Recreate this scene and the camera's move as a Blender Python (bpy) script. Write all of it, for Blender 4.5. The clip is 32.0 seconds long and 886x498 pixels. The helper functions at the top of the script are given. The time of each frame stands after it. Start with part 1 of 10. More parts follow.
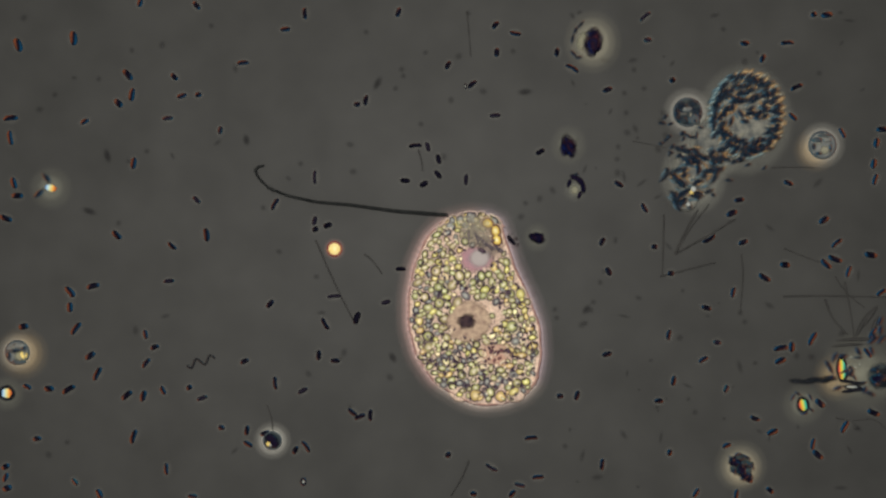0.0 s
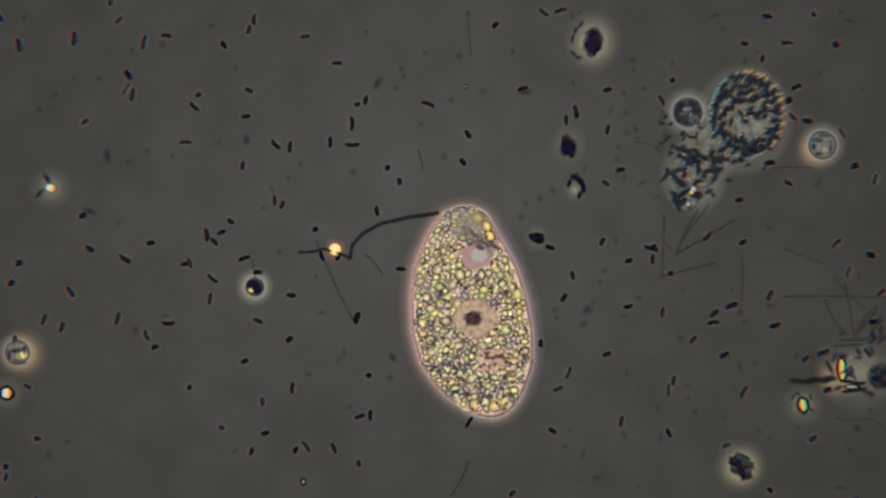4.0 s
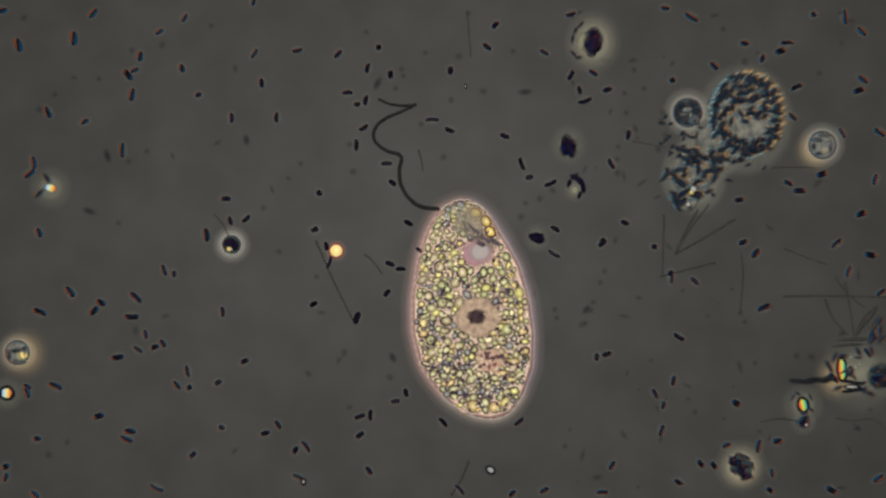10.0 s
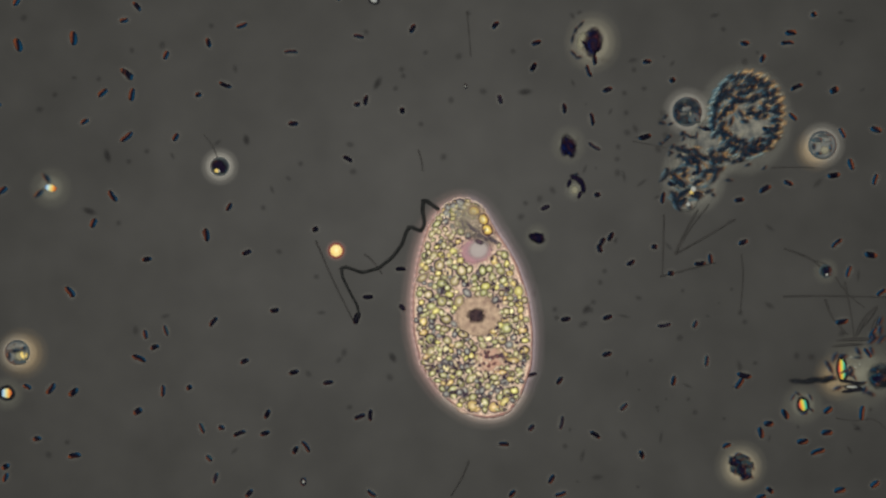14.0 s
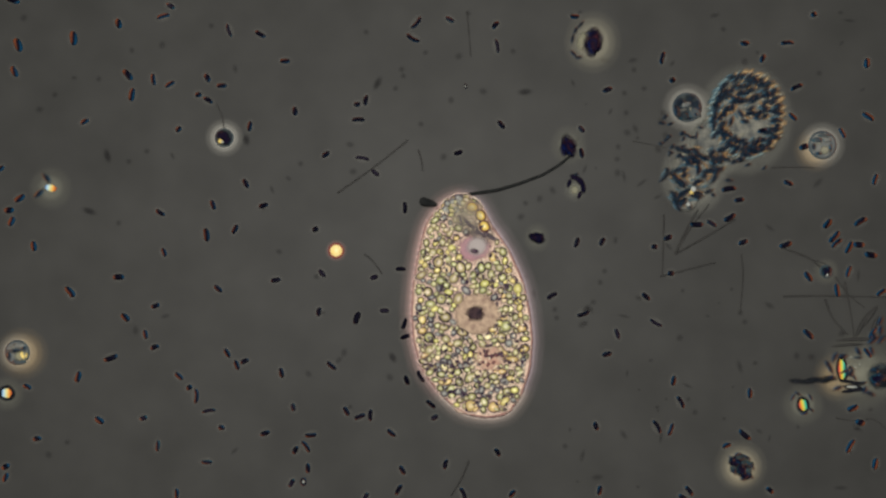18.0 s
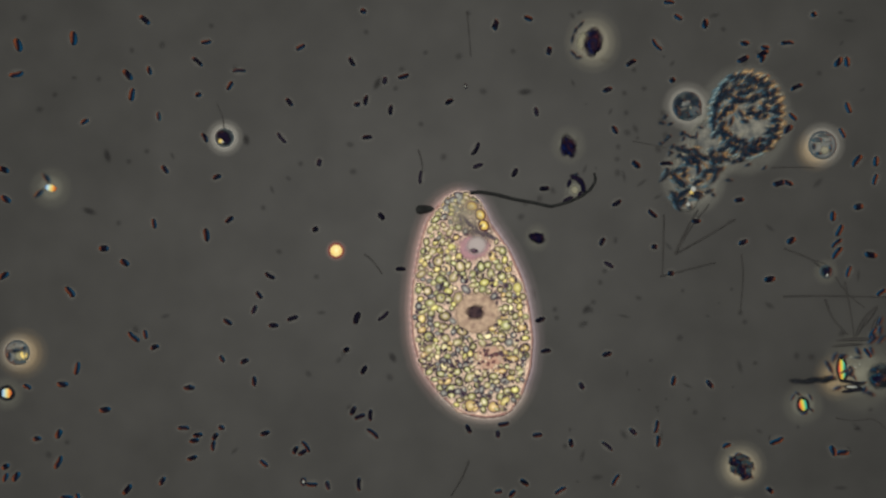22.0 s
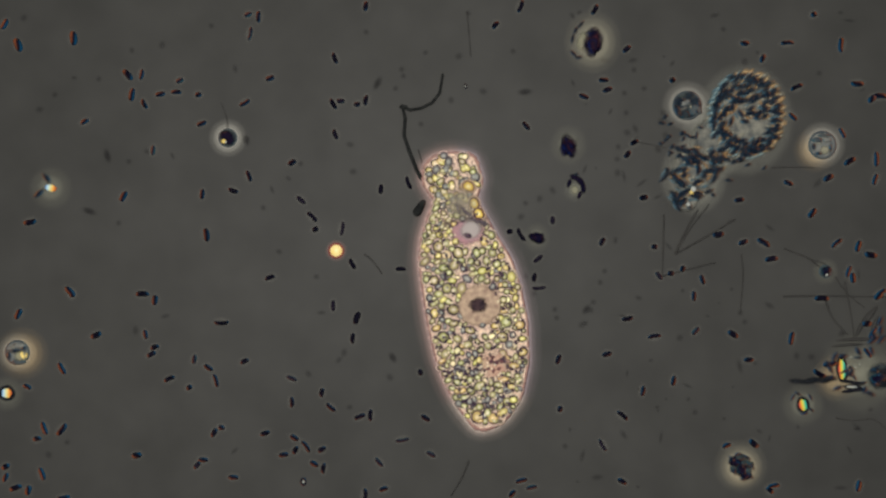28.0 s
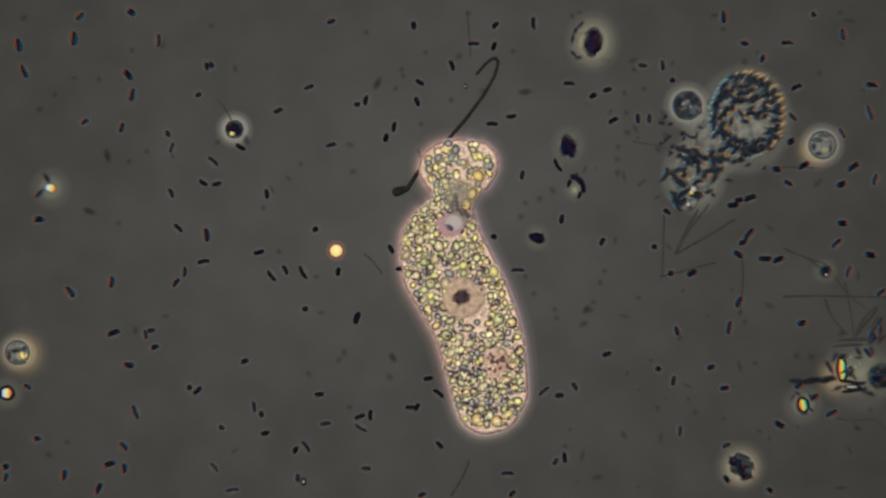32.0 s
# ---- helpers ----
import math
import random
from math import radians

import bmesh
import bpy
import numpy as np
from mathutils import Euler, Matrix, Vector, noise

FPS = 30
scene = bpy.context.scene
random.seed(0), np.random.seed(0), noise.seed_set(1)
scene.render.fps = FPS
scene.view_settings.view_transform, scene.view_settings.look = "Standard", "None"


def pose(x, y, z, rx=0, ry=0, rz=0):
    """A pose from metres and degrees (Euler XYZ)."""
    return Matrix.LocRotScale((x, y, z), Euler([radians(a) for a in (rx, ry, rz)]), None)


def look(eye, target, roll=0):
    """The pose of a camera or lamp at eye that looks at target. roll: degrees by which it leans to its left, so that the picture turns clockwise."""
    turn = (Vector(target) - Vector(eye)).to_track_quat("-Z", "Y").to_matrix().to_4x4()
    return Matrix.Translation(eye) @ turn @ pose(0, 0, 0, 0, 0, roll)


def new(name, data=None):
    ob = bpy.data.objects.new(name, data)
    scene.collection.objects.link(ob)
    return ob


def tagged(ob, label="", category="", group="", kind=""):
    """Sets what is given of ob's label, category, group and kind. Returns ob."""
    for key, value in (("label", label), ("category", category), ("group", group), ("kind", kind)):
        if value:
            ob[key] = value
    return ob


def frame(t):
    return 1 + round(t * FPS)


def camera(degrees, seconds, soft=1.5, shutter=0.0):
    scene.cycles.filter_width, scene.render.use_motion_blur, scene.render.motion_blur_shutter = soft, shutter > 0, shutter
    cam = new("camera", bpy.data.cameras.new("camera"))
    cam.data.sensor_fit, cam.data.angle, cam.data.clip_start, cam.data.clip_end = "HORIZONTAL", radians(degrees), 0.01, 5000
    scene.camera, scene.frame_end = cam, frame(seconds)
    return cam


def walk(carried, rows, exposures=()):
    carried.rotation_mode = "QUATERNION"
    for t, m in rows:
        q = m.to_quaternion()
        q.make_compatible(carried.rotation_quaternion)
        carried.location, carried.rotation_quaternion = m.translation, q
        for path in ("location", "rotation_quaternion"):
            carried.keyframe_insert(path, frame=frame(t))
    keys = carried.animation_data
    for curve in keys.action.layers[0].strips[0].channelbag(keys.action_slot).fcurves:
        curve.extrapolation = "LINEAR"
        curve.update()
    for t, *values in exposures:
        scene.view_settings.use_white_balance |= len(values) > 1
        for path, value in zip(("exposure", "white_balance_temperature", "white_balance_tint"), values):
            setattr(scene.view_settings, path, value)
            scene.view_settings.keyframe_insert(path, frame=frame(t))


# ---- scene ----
# A drop of pond water under a microscope, modelled ten thousand times its size:
# one metre here is a tenth of a millimetre on the slide. z = 0 is the top of the slide.
MM = 0.001


def at(x, y, z=0.0):
    """A place on the slide: x to the right, y downwards, in thousandths, from the field's upper left corner."""
    return Vector(((x - 784) * MM, (441 - y) * MM, z))


def lay(x, y, z=0.0, a=0.0, ry=0.0):
    """A pose on the slide, turned by a degrees (counter-clockwise)."""
    return pose((x - 784) * MM, (441 - y) * MM, z, 0, ry, a)


# ---- camera: a still microscope camera straight above the slide ----
cam = camera(8, 32.0, soft=2.5)
EYE = 0.784 / math.tan(radians(4))
walk(cam, [(0, pose(0, 0, EYE)), (32, pose(0, 0, EYE))])

# ---- light: a lamp added above in place of the light from below, and a faint even surround ----
world = bpy.data.worlds.new("world")
scene.world = world
world.use_nodes = True
world.node_tree.nodes["Background"].inputs[0].default_value = (0.9, 0.95, 1.0, 1)
world.node_tree.nodes["Background"].inputs[1].default_value = 0.16
lamp = new("stand_in_lamp", bpy.data.lights.new("stand_in_lamp", "AREA"))
lamp.data.shape, lamp.data.size = "DISK", 1.0
lamp.data.energy, lamp.data.color = 970, (1.0, 0.97, 0.92)
lamp.matrix_world = look((-0.45, 0.65, 10.0), (0, 0, 0))


# ---- materials ----
def mat(name, base, other=None, scale=60.0, rough=0.5, bump=0.0, fringe=0.0, spots=None, gloss=0.08, detail=4.0, melt=None, split=(0.14, 0.46), tints=((0.28, 0.095, 0.038), (0.012, 0.12, 0.17)), mottle=0.18):
    """A procedural surface: base to other by noise, a second finer grain, fine relief.
    fringe: how strongly the lens's colour fringing is painted on edges towards and away from the middle of the slide."""
    m = bpy.data.materials.new(name)
    m.use_nodes = True
    nt = m.node_tree
    n, link = nt.nodes, nt.links.new
    bsdf = n["Principled BSDF"]
    bsdf.inputs["Roughness"].default_value = rough
    bsdf.inputs["Specular IOR Level"].default_value = gloss
    tc = n.new("ShaderNodeTexCoord")
    own = n.new("ShaderNodeMath")       # each object has a pattern of its own
    own.operation = "MULTIPLY"
    own.inputs[1].default_value = 37.0
    link(n.new("ShaderNodeObjectInfo").outputs["Random"], own.inputs[0])
    noise_a = n.new("ShaderNodeTexNoise")
    noise_a.noise_dimensions = "4D"
    link(own.outputs["Value"], noise_a.inputs["W"])
    noise_a.inputs["Scale"].default_value, noise_a.inputs["Detail"].default_value = scale, detail
    link(tc.outputs["Object"], noise_a.inputs["Vector"])
    ramp = n.new("ShaderNodeValToRGB")
    ramp.color_ramp.elements[0].color = (*base, 1)
    ramp.color_ramp.elements[1].color = (*(other or base), 1)
    ramp.color_ramp.elements[0].position, ramp.color_ramp.elements[1].position = 0.35, 0.65
    link(noise_a.outputs["Fac"], ramp.inputs["Fac"])
    grain = n.new("ShaderNodeTexNoise")
    grain.noise_dimensions = "4D"
    link(own.outputs["Value"], grain.inputs["W"])
    grain.inputs["Scale"].default_value = scale * 7
    link(tc.outputs["Object"], grain.inputs["Vector"])
    shade = n.new("ShaderNodeMapRange")
    shade.inputs["To Min"].default_value, shade.inputs["To Max"].default_value = 1 - 1.6 * mottle, 1 + 1.6 * mottle
    link(grain.outputs["Fac"], shade.inputs["Value"])
    mul = n.new("ShaderNodeVectorMath")
    mul.operation = "SCALE"
    link(ramp.outputs["Color"], mul.inputs[0])
    link(shade.outputs["Result"], mul.inputs["Scale"])
    out = mul.outputs["Vector"]
    if spots:
        size, amount, colour = spots
        vor = n.new("ShaderNodeTexVoronoi")
        vor.inputs["Scale"].default_value = size
        vor.voronoi_dimensions = "4D"
        link(tc.outputs["Object"], vor.inputs["Vector"])
        link(own.outputs["Value"], vor.inputs["W"])
        cut = n.new("ShaderNodeMapRange")
        cut.inputs["From Min"].default_value, cut.inputs["From Max"].default_value = amount, amount * 0.6
        link(vor.outputs["Distance"], cut.inputs["Value"])
        mix = n.new("ShaderNodeMix")
        mix.data_type = "RGBA"
        link(cut.outputs["Result"], mix.inputs["Factor"])
        link(out, mix.inputs["A"])
        mix.inputs["B"].default_value = (*colour, 1)
        out = mix.outputs["Result"]
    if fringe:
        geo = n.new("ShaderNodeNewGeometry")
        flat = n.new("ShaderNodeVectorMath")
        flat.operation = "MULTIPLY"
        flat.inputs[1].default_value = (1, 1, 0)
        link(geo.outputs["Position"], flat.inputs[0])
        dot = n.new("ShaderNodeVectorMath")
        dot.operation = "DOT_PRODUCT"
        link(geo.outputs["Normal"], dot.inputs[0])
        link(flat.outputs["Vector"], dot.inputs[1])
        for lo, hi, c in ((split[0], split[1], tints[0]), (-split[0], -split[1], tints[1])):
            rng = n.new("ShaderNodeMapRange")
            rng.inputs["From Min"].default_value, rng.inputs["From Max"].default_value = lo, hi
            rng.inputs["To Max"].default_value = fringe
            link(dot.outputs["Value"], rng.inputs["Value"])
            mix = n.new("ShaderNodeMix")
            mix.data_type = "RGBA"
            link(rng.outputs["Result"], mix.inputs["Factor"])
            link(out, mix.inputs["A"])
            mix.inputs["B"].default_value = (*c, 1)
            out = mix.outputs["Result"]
    link(out, bsdf.inputs["Base Color"])
    if melt:        # the body thins out towards its rim, unevenly
        mad = n.new("ShaderNodeVectorMath")
        mad.operation = "MULTIPLY_ADD"
        mad.inputs[1].default_value, mad.inputs[2].default_value = (2, 2, 0), (-1, -1, 0)
        link(tc.outputs["Generated"], mad.inputs[0])
        ln = n.new("ShaderNodeVectorMath")
        ln.operation = "LENGTH"
        link(mad.outputs["Vector"], ln.inputs[0])
        ragged = n.new("ShaderNodeMath")
        ragged.operation = "MULTIPLY_ADD"
        link(noise_a.outputs["Fac"], ragged.inputs[0])
        ragged.inputs[1].default_value = 0.35
        link(ln.outputs["Value"], ragged.inputs[2])
        thin = n.new("ShaderNodeMapRange")
        thin.interpolation_type = "SMOOTHSTEP"
        thin.inputs["From Min"].default_value, thin.inputs["From Max"].default_value = melt[0] + 0.17, melt[1] + 0.17
        thin.inputs["To Min"].default_value, thin.inputs["To Max"].default_value = melt[2], 0.0
        link(ragged.outputs["Value"], thin.inputs["Value"])
        link(thin.outputs["Result"], bsdf.inputs["Alpha"])
    if bump:
        bp = n.new("ShaderNodeBump")
        bp.inputs["Strength"].default_value, bp.inputs["Distance"].default_value = bump, 0.002
        link(noise_a.outputs["Fac"], bp.inputs["Height"])
        link(bp.outputs["Normal"], bsdf.inputs["Normal"])
    return m


def veil(name, colour, stops, rough=0.9, ribbon=False, mapped=False):
    """A thin clear film that thins out from its middle: stops are (radius, density) from 0 to 1.
    ribbon: it thins out to both sides, and evenly towards its ends."""
    m = bpy.data.materials.new(name)
    m.use_nodes = True
    nt = m.node_tree
    n, link = nt.nodes, nt.links.new
    bsdf = n["Principled BSDF"]
    bsdf.inputs["Base Color"].default_value = (*colour, 1)
    bsdf.inputs["Roughness"].default_value = rough
    bsdf.inputs["Specular IOR Level"].default_value = 0.0
    tc = n.new("ShaderNodeTexCoord")
    mad = n.new("ShaderNodeVectorMath")
    mad.operation = "MULTIPLY_ADD"
    mad.inputs[1].default_value, mad.inputs[2].default_value = (2, 2, 0), (-1, -1, 0)
    link(tc.outputs["UV" if mapped else "Generated"], mad.inputs[0])
    ln = n.new("ShaderNodeVectorMath")
    ln.operation = "LENGTH"
    link(mad.outputs["Vector"], ln.inputs[0])
    ramp = n.new("ShaderNodeValToRGB")
    ramp.color_ramp.interpolation = "EASE"
    els = ramp.color_ramp.elements
    while len(els) < len(stops):
        els.new(0.5)
    for e, (p, d) in zip(els, stops):
        e.position, e.color = p, (d, d, d, 1)
    if ribbon:
        ab = n.new("ShaderNodeVectorMath")
        ab.operation = "ABSOLUTE"
        link(mad.outputs["Vector"], ab.inputs[0])
        sep = n.new("ShaderNodeSeparateXYZ")
        link(ab.outputs["Vector"], sep.inputs["Vector"])
        link(sep.outputs["Y"], ramp.inputs["Fac"])
        end = n.new("ShaderNodeMath")
        end.operation = "SUBTRACT"
        end.inputs[0].default_value = 1.0
        link(sep.outputs["X"], end.inputs[1])
        both = n.new("ShaderNodeMath")
        both.operation = "MULTIPLY"
        link(end.outputs["Value"], both.inputs[0])
        link(ramp.outputs["Color"], both.inputs[1])
        link(both.outputs["Value"], bsdf.inputs["Alpha"])
    else:
        link(ln.outputs["Value"], ramp.inputs["Fac"])
        link(ramp.outputs["Color"], bsdf.inputs["Alpha"])
    return m


M_SLIDE = mat("slide_glass", (0.0452, 0.0447, 0.0413), (0.0486, 0.0479, 0.0442), scale=1.6, rough=0.6, gloss=0.15, detail=6)
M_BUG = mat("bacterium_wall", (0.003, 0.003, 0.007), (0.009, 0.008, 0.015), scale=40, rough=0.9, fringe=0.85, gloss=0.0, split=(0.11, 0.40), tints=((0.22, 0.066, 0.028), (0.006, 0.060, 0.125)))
M_HALF = mat("thin_bacterium_wall", (0.010, 0.008, 0.016), (0.018, 0.015, 0.024), scale=40, rough=0.9, fringe=0.7, gloss=0.0)
M_FAINT = mat("pale_bacterium_wall", (0.019, 0.018, 0.020), (0.031, 0.029, 0.027), scale=40, rough=0.9, fringe=0.25, gloss=0.0)
M_NEEDLE = mat("needle", (0.035, 0.034, 0.032), (0.044, 0.042, 0.039), scale=20, rough=0.7, gloss=0.1)
M_LASH = mat("flagellum", (0.010, 0.011, 0.011), (0.022, 0.023, 0.022), scale=70, rough=0.8, gloss=0.05)
M_PLASM = mat("cytoplasm", (0.87, 0.66, 0.49), (0.48, 0.335, 0.265), scale=190, rough=0.5, bump=0.3, gloss=0.08, spots=(170, 0.36, (0.13, 0.085, 0.12)))
M_PELL = mat("pellicle", (0.24, 0.12, 0.11), (0.40, 0.24, 0.19), scale=80, rough=0.5, gloss=0.08)
M_SPECK = mat("dark_grain", (0.034, 0.020, 0.046), (0.12, 0.075, 0.10), scale=150, rough=0.5, gloss=0.08, melt=(0.2, 1.1, 0.9))
M_CREAM = mat("pale_grain", (0.92, 0.76, 0.60), (0.80, 0.68, 0.46), scale=90, rough=0.3, gloss=0.08)
M_PINK = mat("reservoir_wall", (0.48, 0.25, 0.27), (0.36, 0.22, 0.25), scale=90, rough=0.5, bump=0.3, gloss=0.05, melt=(0.5, 1.0, 0.85))
M_ROD = mat("feeding_rod", (0.07, 0.055, 0.085), (0.18, 0.14, 0.15), scale=90, rough=0.5, melt=(0.1, 1.0, 0.6))
M_NUC = mat("nucleus", (0.53, 0.39, 0.27), (0.31, 0.21, 0.155), scale=110, rough=0.6, bump=0.4, gloss=0.05, mottle=0.26, melt=(0.72, 1.0, 1.0))
M_NUCLEOLUS = mat("nucleolus", (0.030, 0.020, 0.026), (0.085, 0.050, 0.050), scale=90, rough=0.7, bump=0.5, gloss=0.05, melt=(0.45, 1.15, 1.0))
M_HAZE = mat("pharynx", (0.13, 0.11, 0.10), (0.30, 0.24, 0.19), scale=120, rough=0.6, bump=0.3, melt=(0.2, 1.0, 0.75))
M_CRUMB = mat("food_crumb", (0.035, 0.018, 0.045), (0.17, 0.07, 0.07), scale=120, rough=0.6, melt=(0.5, 1.0, 0.95))
M_FOOD = mat("food_vacuole", (0.56, 0.32, 0.23), (0.62, 0.46, 0.33), scale=90, rough=0.5, bump=0.3, melt=(0.3, 1.0, 0.8))
M_DARK = mat("dark_grit", (0.004, 0.004, 0.014), (0.012, 0.008, 0.018), scale=50, rough=0.9, bump=0.6, fringe=0.45, gloss=0.0, melt=(0.5, 1.0, 1.0))
M_GRIT = mat("blue_black_grit", (0.004, 0.004, 0.016), (0.014, 0.009, 0.018), scale=50, rough=0.9, bump=0.6, fringe=0.8, gloss=0.0, split=(0.04, 0.22), tints=((0.05, 0.016, 0.022), (0.005, 0.014, 0.075)), melt=(0.30, 1.0, 1.0))
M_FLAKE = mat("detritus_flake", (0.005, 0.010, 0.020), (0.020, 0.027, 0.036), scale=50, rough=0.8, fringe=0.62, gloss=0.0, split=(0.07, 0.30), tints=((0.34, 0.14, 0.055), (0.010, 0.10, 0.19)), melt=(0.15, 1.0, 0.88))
M_BAR = mat("dark_shard", (0.007, 0.010, 0.014), (0.020, 0.021, 0.024), scale=60, rough=0.9, gloss=0.0, melt=(0.2, 1.0, 0.92))
M_EDGE = mat("dark_edge", (0.005, 0.007, 0.012), (0.014, 0.014, 0.018), scale=60, rough=0.9, gloss=0.0, melt=(0.6, 1.0, 0.95))
M_BLOT = mat("dark_algal_content", (0.040, 0.050, 0.045), (0.006, 0.012, 0.022), scale=75, rough=0.6, bump=0.7, fringe=0.5, melt=(0.55, 1.0, 0.97))
M_PALE = mat("detritus_jelly", (0.21, 0.205, 0.17), (0.08, 0.086, 0.085), scale=70, rough=0.7, bump=0.7, gloss=0.0, fringe=0.15, mottle=0.3, melt=(0.55, 1.05, 0.92))
M_GLAZE = mat("pale_flake", (0.20, 0.225, 0.20), (0.33, 0.29, 0.21), scale=40, rough=0.5, gloss=0.1, melt=(0.0, 1.0, 0.75))
# flake colours that paint the lens's colour fringes and bright rims
M_SKY = mat("blue_fringe_flake", (0.045, 0.13, 0.19), (0.11, 0.19, 0.22), scale=40, rough=0.5, melt=(0.0, 1.0, 0.62))
M_AMBER = mat("amber_fringe_flake", (0.27, 0.14, 0.055), (0.34, 0.24, 0.12), scale=40, rough=0.5, melt=(0.0, 1.0, 0.72))
M_RIME = mat("pale_blue_fringe", (0.17, 0.27, 0.29), (0.26, 0.34, 0.33), scale=40, rough=0.5, melt=(0.0, 1.0, 0.75))
M_FLAME = mat("pale_amber_fringe", (0.44, 0.27, 0.12), (0.40, 0.33, 0.20), scale=40, rough=0.5, melt=(0.0, 1.0, 0.75))
M_SOFT = mat("soft_crumb", (0.004, 0.008, 0.020), (0.018, 0.020, 0.028), scale=50, rough=0.9, fringe=0.7, gloss=0.0, split=(0.05, 0.22), tints=((0.20, 0.075, 0.035), (0.008, 0.07, 0.15)), melt=(0.0, 1.0, 0.95))
M_GLINT = mat("dim_glint", (0.075, 0.075, 0.068), (0.11, 0.11, 0.10), scale=60, rough=0.6)
M_SHINE = mat("bright_speck", (0.50, 0.50, 0.42), (0.30, 0.33, 0.33), scale=60, rough=0.5, melt=(0.4, 1.0, 0.95))
M_CYST = mat("cyst_content", (0.19, 0.19, 0.165), (0.07, 0.085, 0.095), scale=80, rough=0.6, bump=0.7, fringe=0.3)
M_CYST_DARK = mat("dark_cyst_content", (0.045, 0.055, 0.052), (0.006, 0.012, 0.022), scale=75, rough=0.6, bump=0.7, fringe=0.45)
M_CREAMY = mat("dull_cream", (0.22, 0.22, 0.15), (0.30, 0.28, 0.20), scale=50, rough=0.7, bump=0.4, melt=(0.3, 1.0, 0.8))
M_WALL = mat("cyst_wall", (0.03, 0.045, 0.058), (0.07, 0.08, 0.08), scale=30, rough=0.6, fringe=0.5)
M_YELLOW = mat("oil_drop", (0.72, 0.52, 0.11), (0.82, 0.63, 0.22), scale=30, rough=0.4, gloss=0.1)
M_HONEY = mat("clear_oil", (0.95, 0.80, 0.36), (0.88, 0.64, 0.20), scale=60, rough=0.3, gloss=0.1)
M_RUST = mat("oil_drop_rim", (0.26, 0.075, 0.06), (0.38, 0.14, 0.08), scale=60, rough=0.4)
# halo veils: the microscope's bright rims round bodies, painted as pale films
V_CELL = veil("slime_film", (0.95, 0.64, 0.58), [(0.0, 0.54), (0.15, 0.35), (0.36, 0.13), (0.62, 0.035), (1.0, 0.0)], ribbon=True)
V_COOL = veil("cool_halo_film", (0.84, 0.66, 0.70), [(0.0, 0.52), (0.15, 0.31), (0.36, 0.10), (0.62, 0.03), (1.0, 0.0)], ribbon=True)
V_MILK = veil("milky_halo_film", (0.95, 0.78, 0.68), [(0.0, 0.62), (0.15, 0.40), (0.36, 0.13), (0.62, 0.035), (1.0, 0.0)], ribbon=True)
V_WHITE = veil("clear_halo", (0.66, 0.64, 0.56), [(0.0, 0.6), (0.42, 0.5), (0.58, 0.24), (0.78, 0.07), (1.0, 0.0)])
V_DIM = veil("dim_halo", (0.5, 0.5, 0.38), [(0.0, 0.30), (0.3, 0.17), (0.62, 0.045), (1.0, 0.0)])
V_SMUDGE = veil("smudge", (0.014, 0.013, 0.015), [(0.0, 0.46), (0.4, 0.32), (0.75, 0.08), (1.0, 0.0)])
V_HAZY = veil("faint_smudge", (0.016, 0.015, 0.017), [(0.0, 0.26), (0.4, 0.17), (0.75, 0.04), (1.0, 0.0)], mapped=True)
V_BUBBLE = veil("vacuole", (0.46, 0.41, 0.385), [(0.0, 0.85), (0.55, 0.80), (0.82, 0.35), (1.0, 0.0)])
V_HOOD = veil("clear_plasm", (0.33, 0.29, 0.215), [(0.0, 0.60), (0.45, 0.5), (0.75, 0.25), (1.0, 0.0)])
V_GLOW = veil("amber_glow", (0.72, 0.53, 0.29), [(0.0, 0.32), (0.42, 0.25), (0.6, 0.11), (0.8, 0.03), (1.0, 0.0)])
V_AURA = veil("clump_halo", (0.44, 0.44, 0.37), [(0.0, 0.26), (0.58, 0.24), (0.78, 0.10), (1.0, 0.0)])
V_HALO = veil("cream_halo", (0.62, 0.58, 0.43), [(0.0, 0.30), (0.42, 0.25), (0.62, 0.11), (0.82, 0.03), (1.0, 0.0)])
V_RIM = veil("bug_halo", (0.34, 0.33, 0.29), [(0.0, 0.10), (0.55, 0.09), (0.78, 0.028), (1.0, 0.0)])


def prism(name, colours):
    """A bright mineral with the colours of broken light painted across it, away from the middle of the slide."""
    m = bpy.data.materials.new(name)
    m.use_nodes = True
    nt = m.node_tree
    n, link = nt.nodes, nt.links.new
    bsdf = n["Principled BSDF"]
    bsdf.inputs["Roughness"].default_value = 0.5
    bsdf.inputs["Specular IOR Level"].default_value = 0.1
    tc = n.new("ShaderNodeTexCoord")
    sep = n.new("ShaderNodeSeparateXYZ")
    link(tc.outputs["Generated"], sep.inputs["Vector"])
    ramp = n.new("ShaderNodeValToRGB")
    els = ramp.color_ramp.elements
    while len(els) < len(colours):
        els.new(0.5)
    for i, (e, c) in enumerate(zip(els, colours)):
        e.position, e.color = i / (len(colours) - 1), (*c, 1)
    link(sep.outputs["X"], ramp.inputs["Fac"])
    link(ramp.outputs["Color"], bsdf.inputs["Base Color"])
    return m


M_PRISM = prism("prism_crystal", [(0.02, 0.15, 0.45), (0.45, 0.66, 0.75), (0.75, 0.68, 0.25), (0.78, 0.28, 0.04), (0.30, 0.02, 0.02)])
M_SPECTRUM = prism("rainbow_crystal", [(0.01, 0.20, 0.32), (0.06, 0.48, 0.25), (0.62, 0.60, 0.06), (0.72, 0.22, 0.04), (0.55, 0.015, 0.06)])


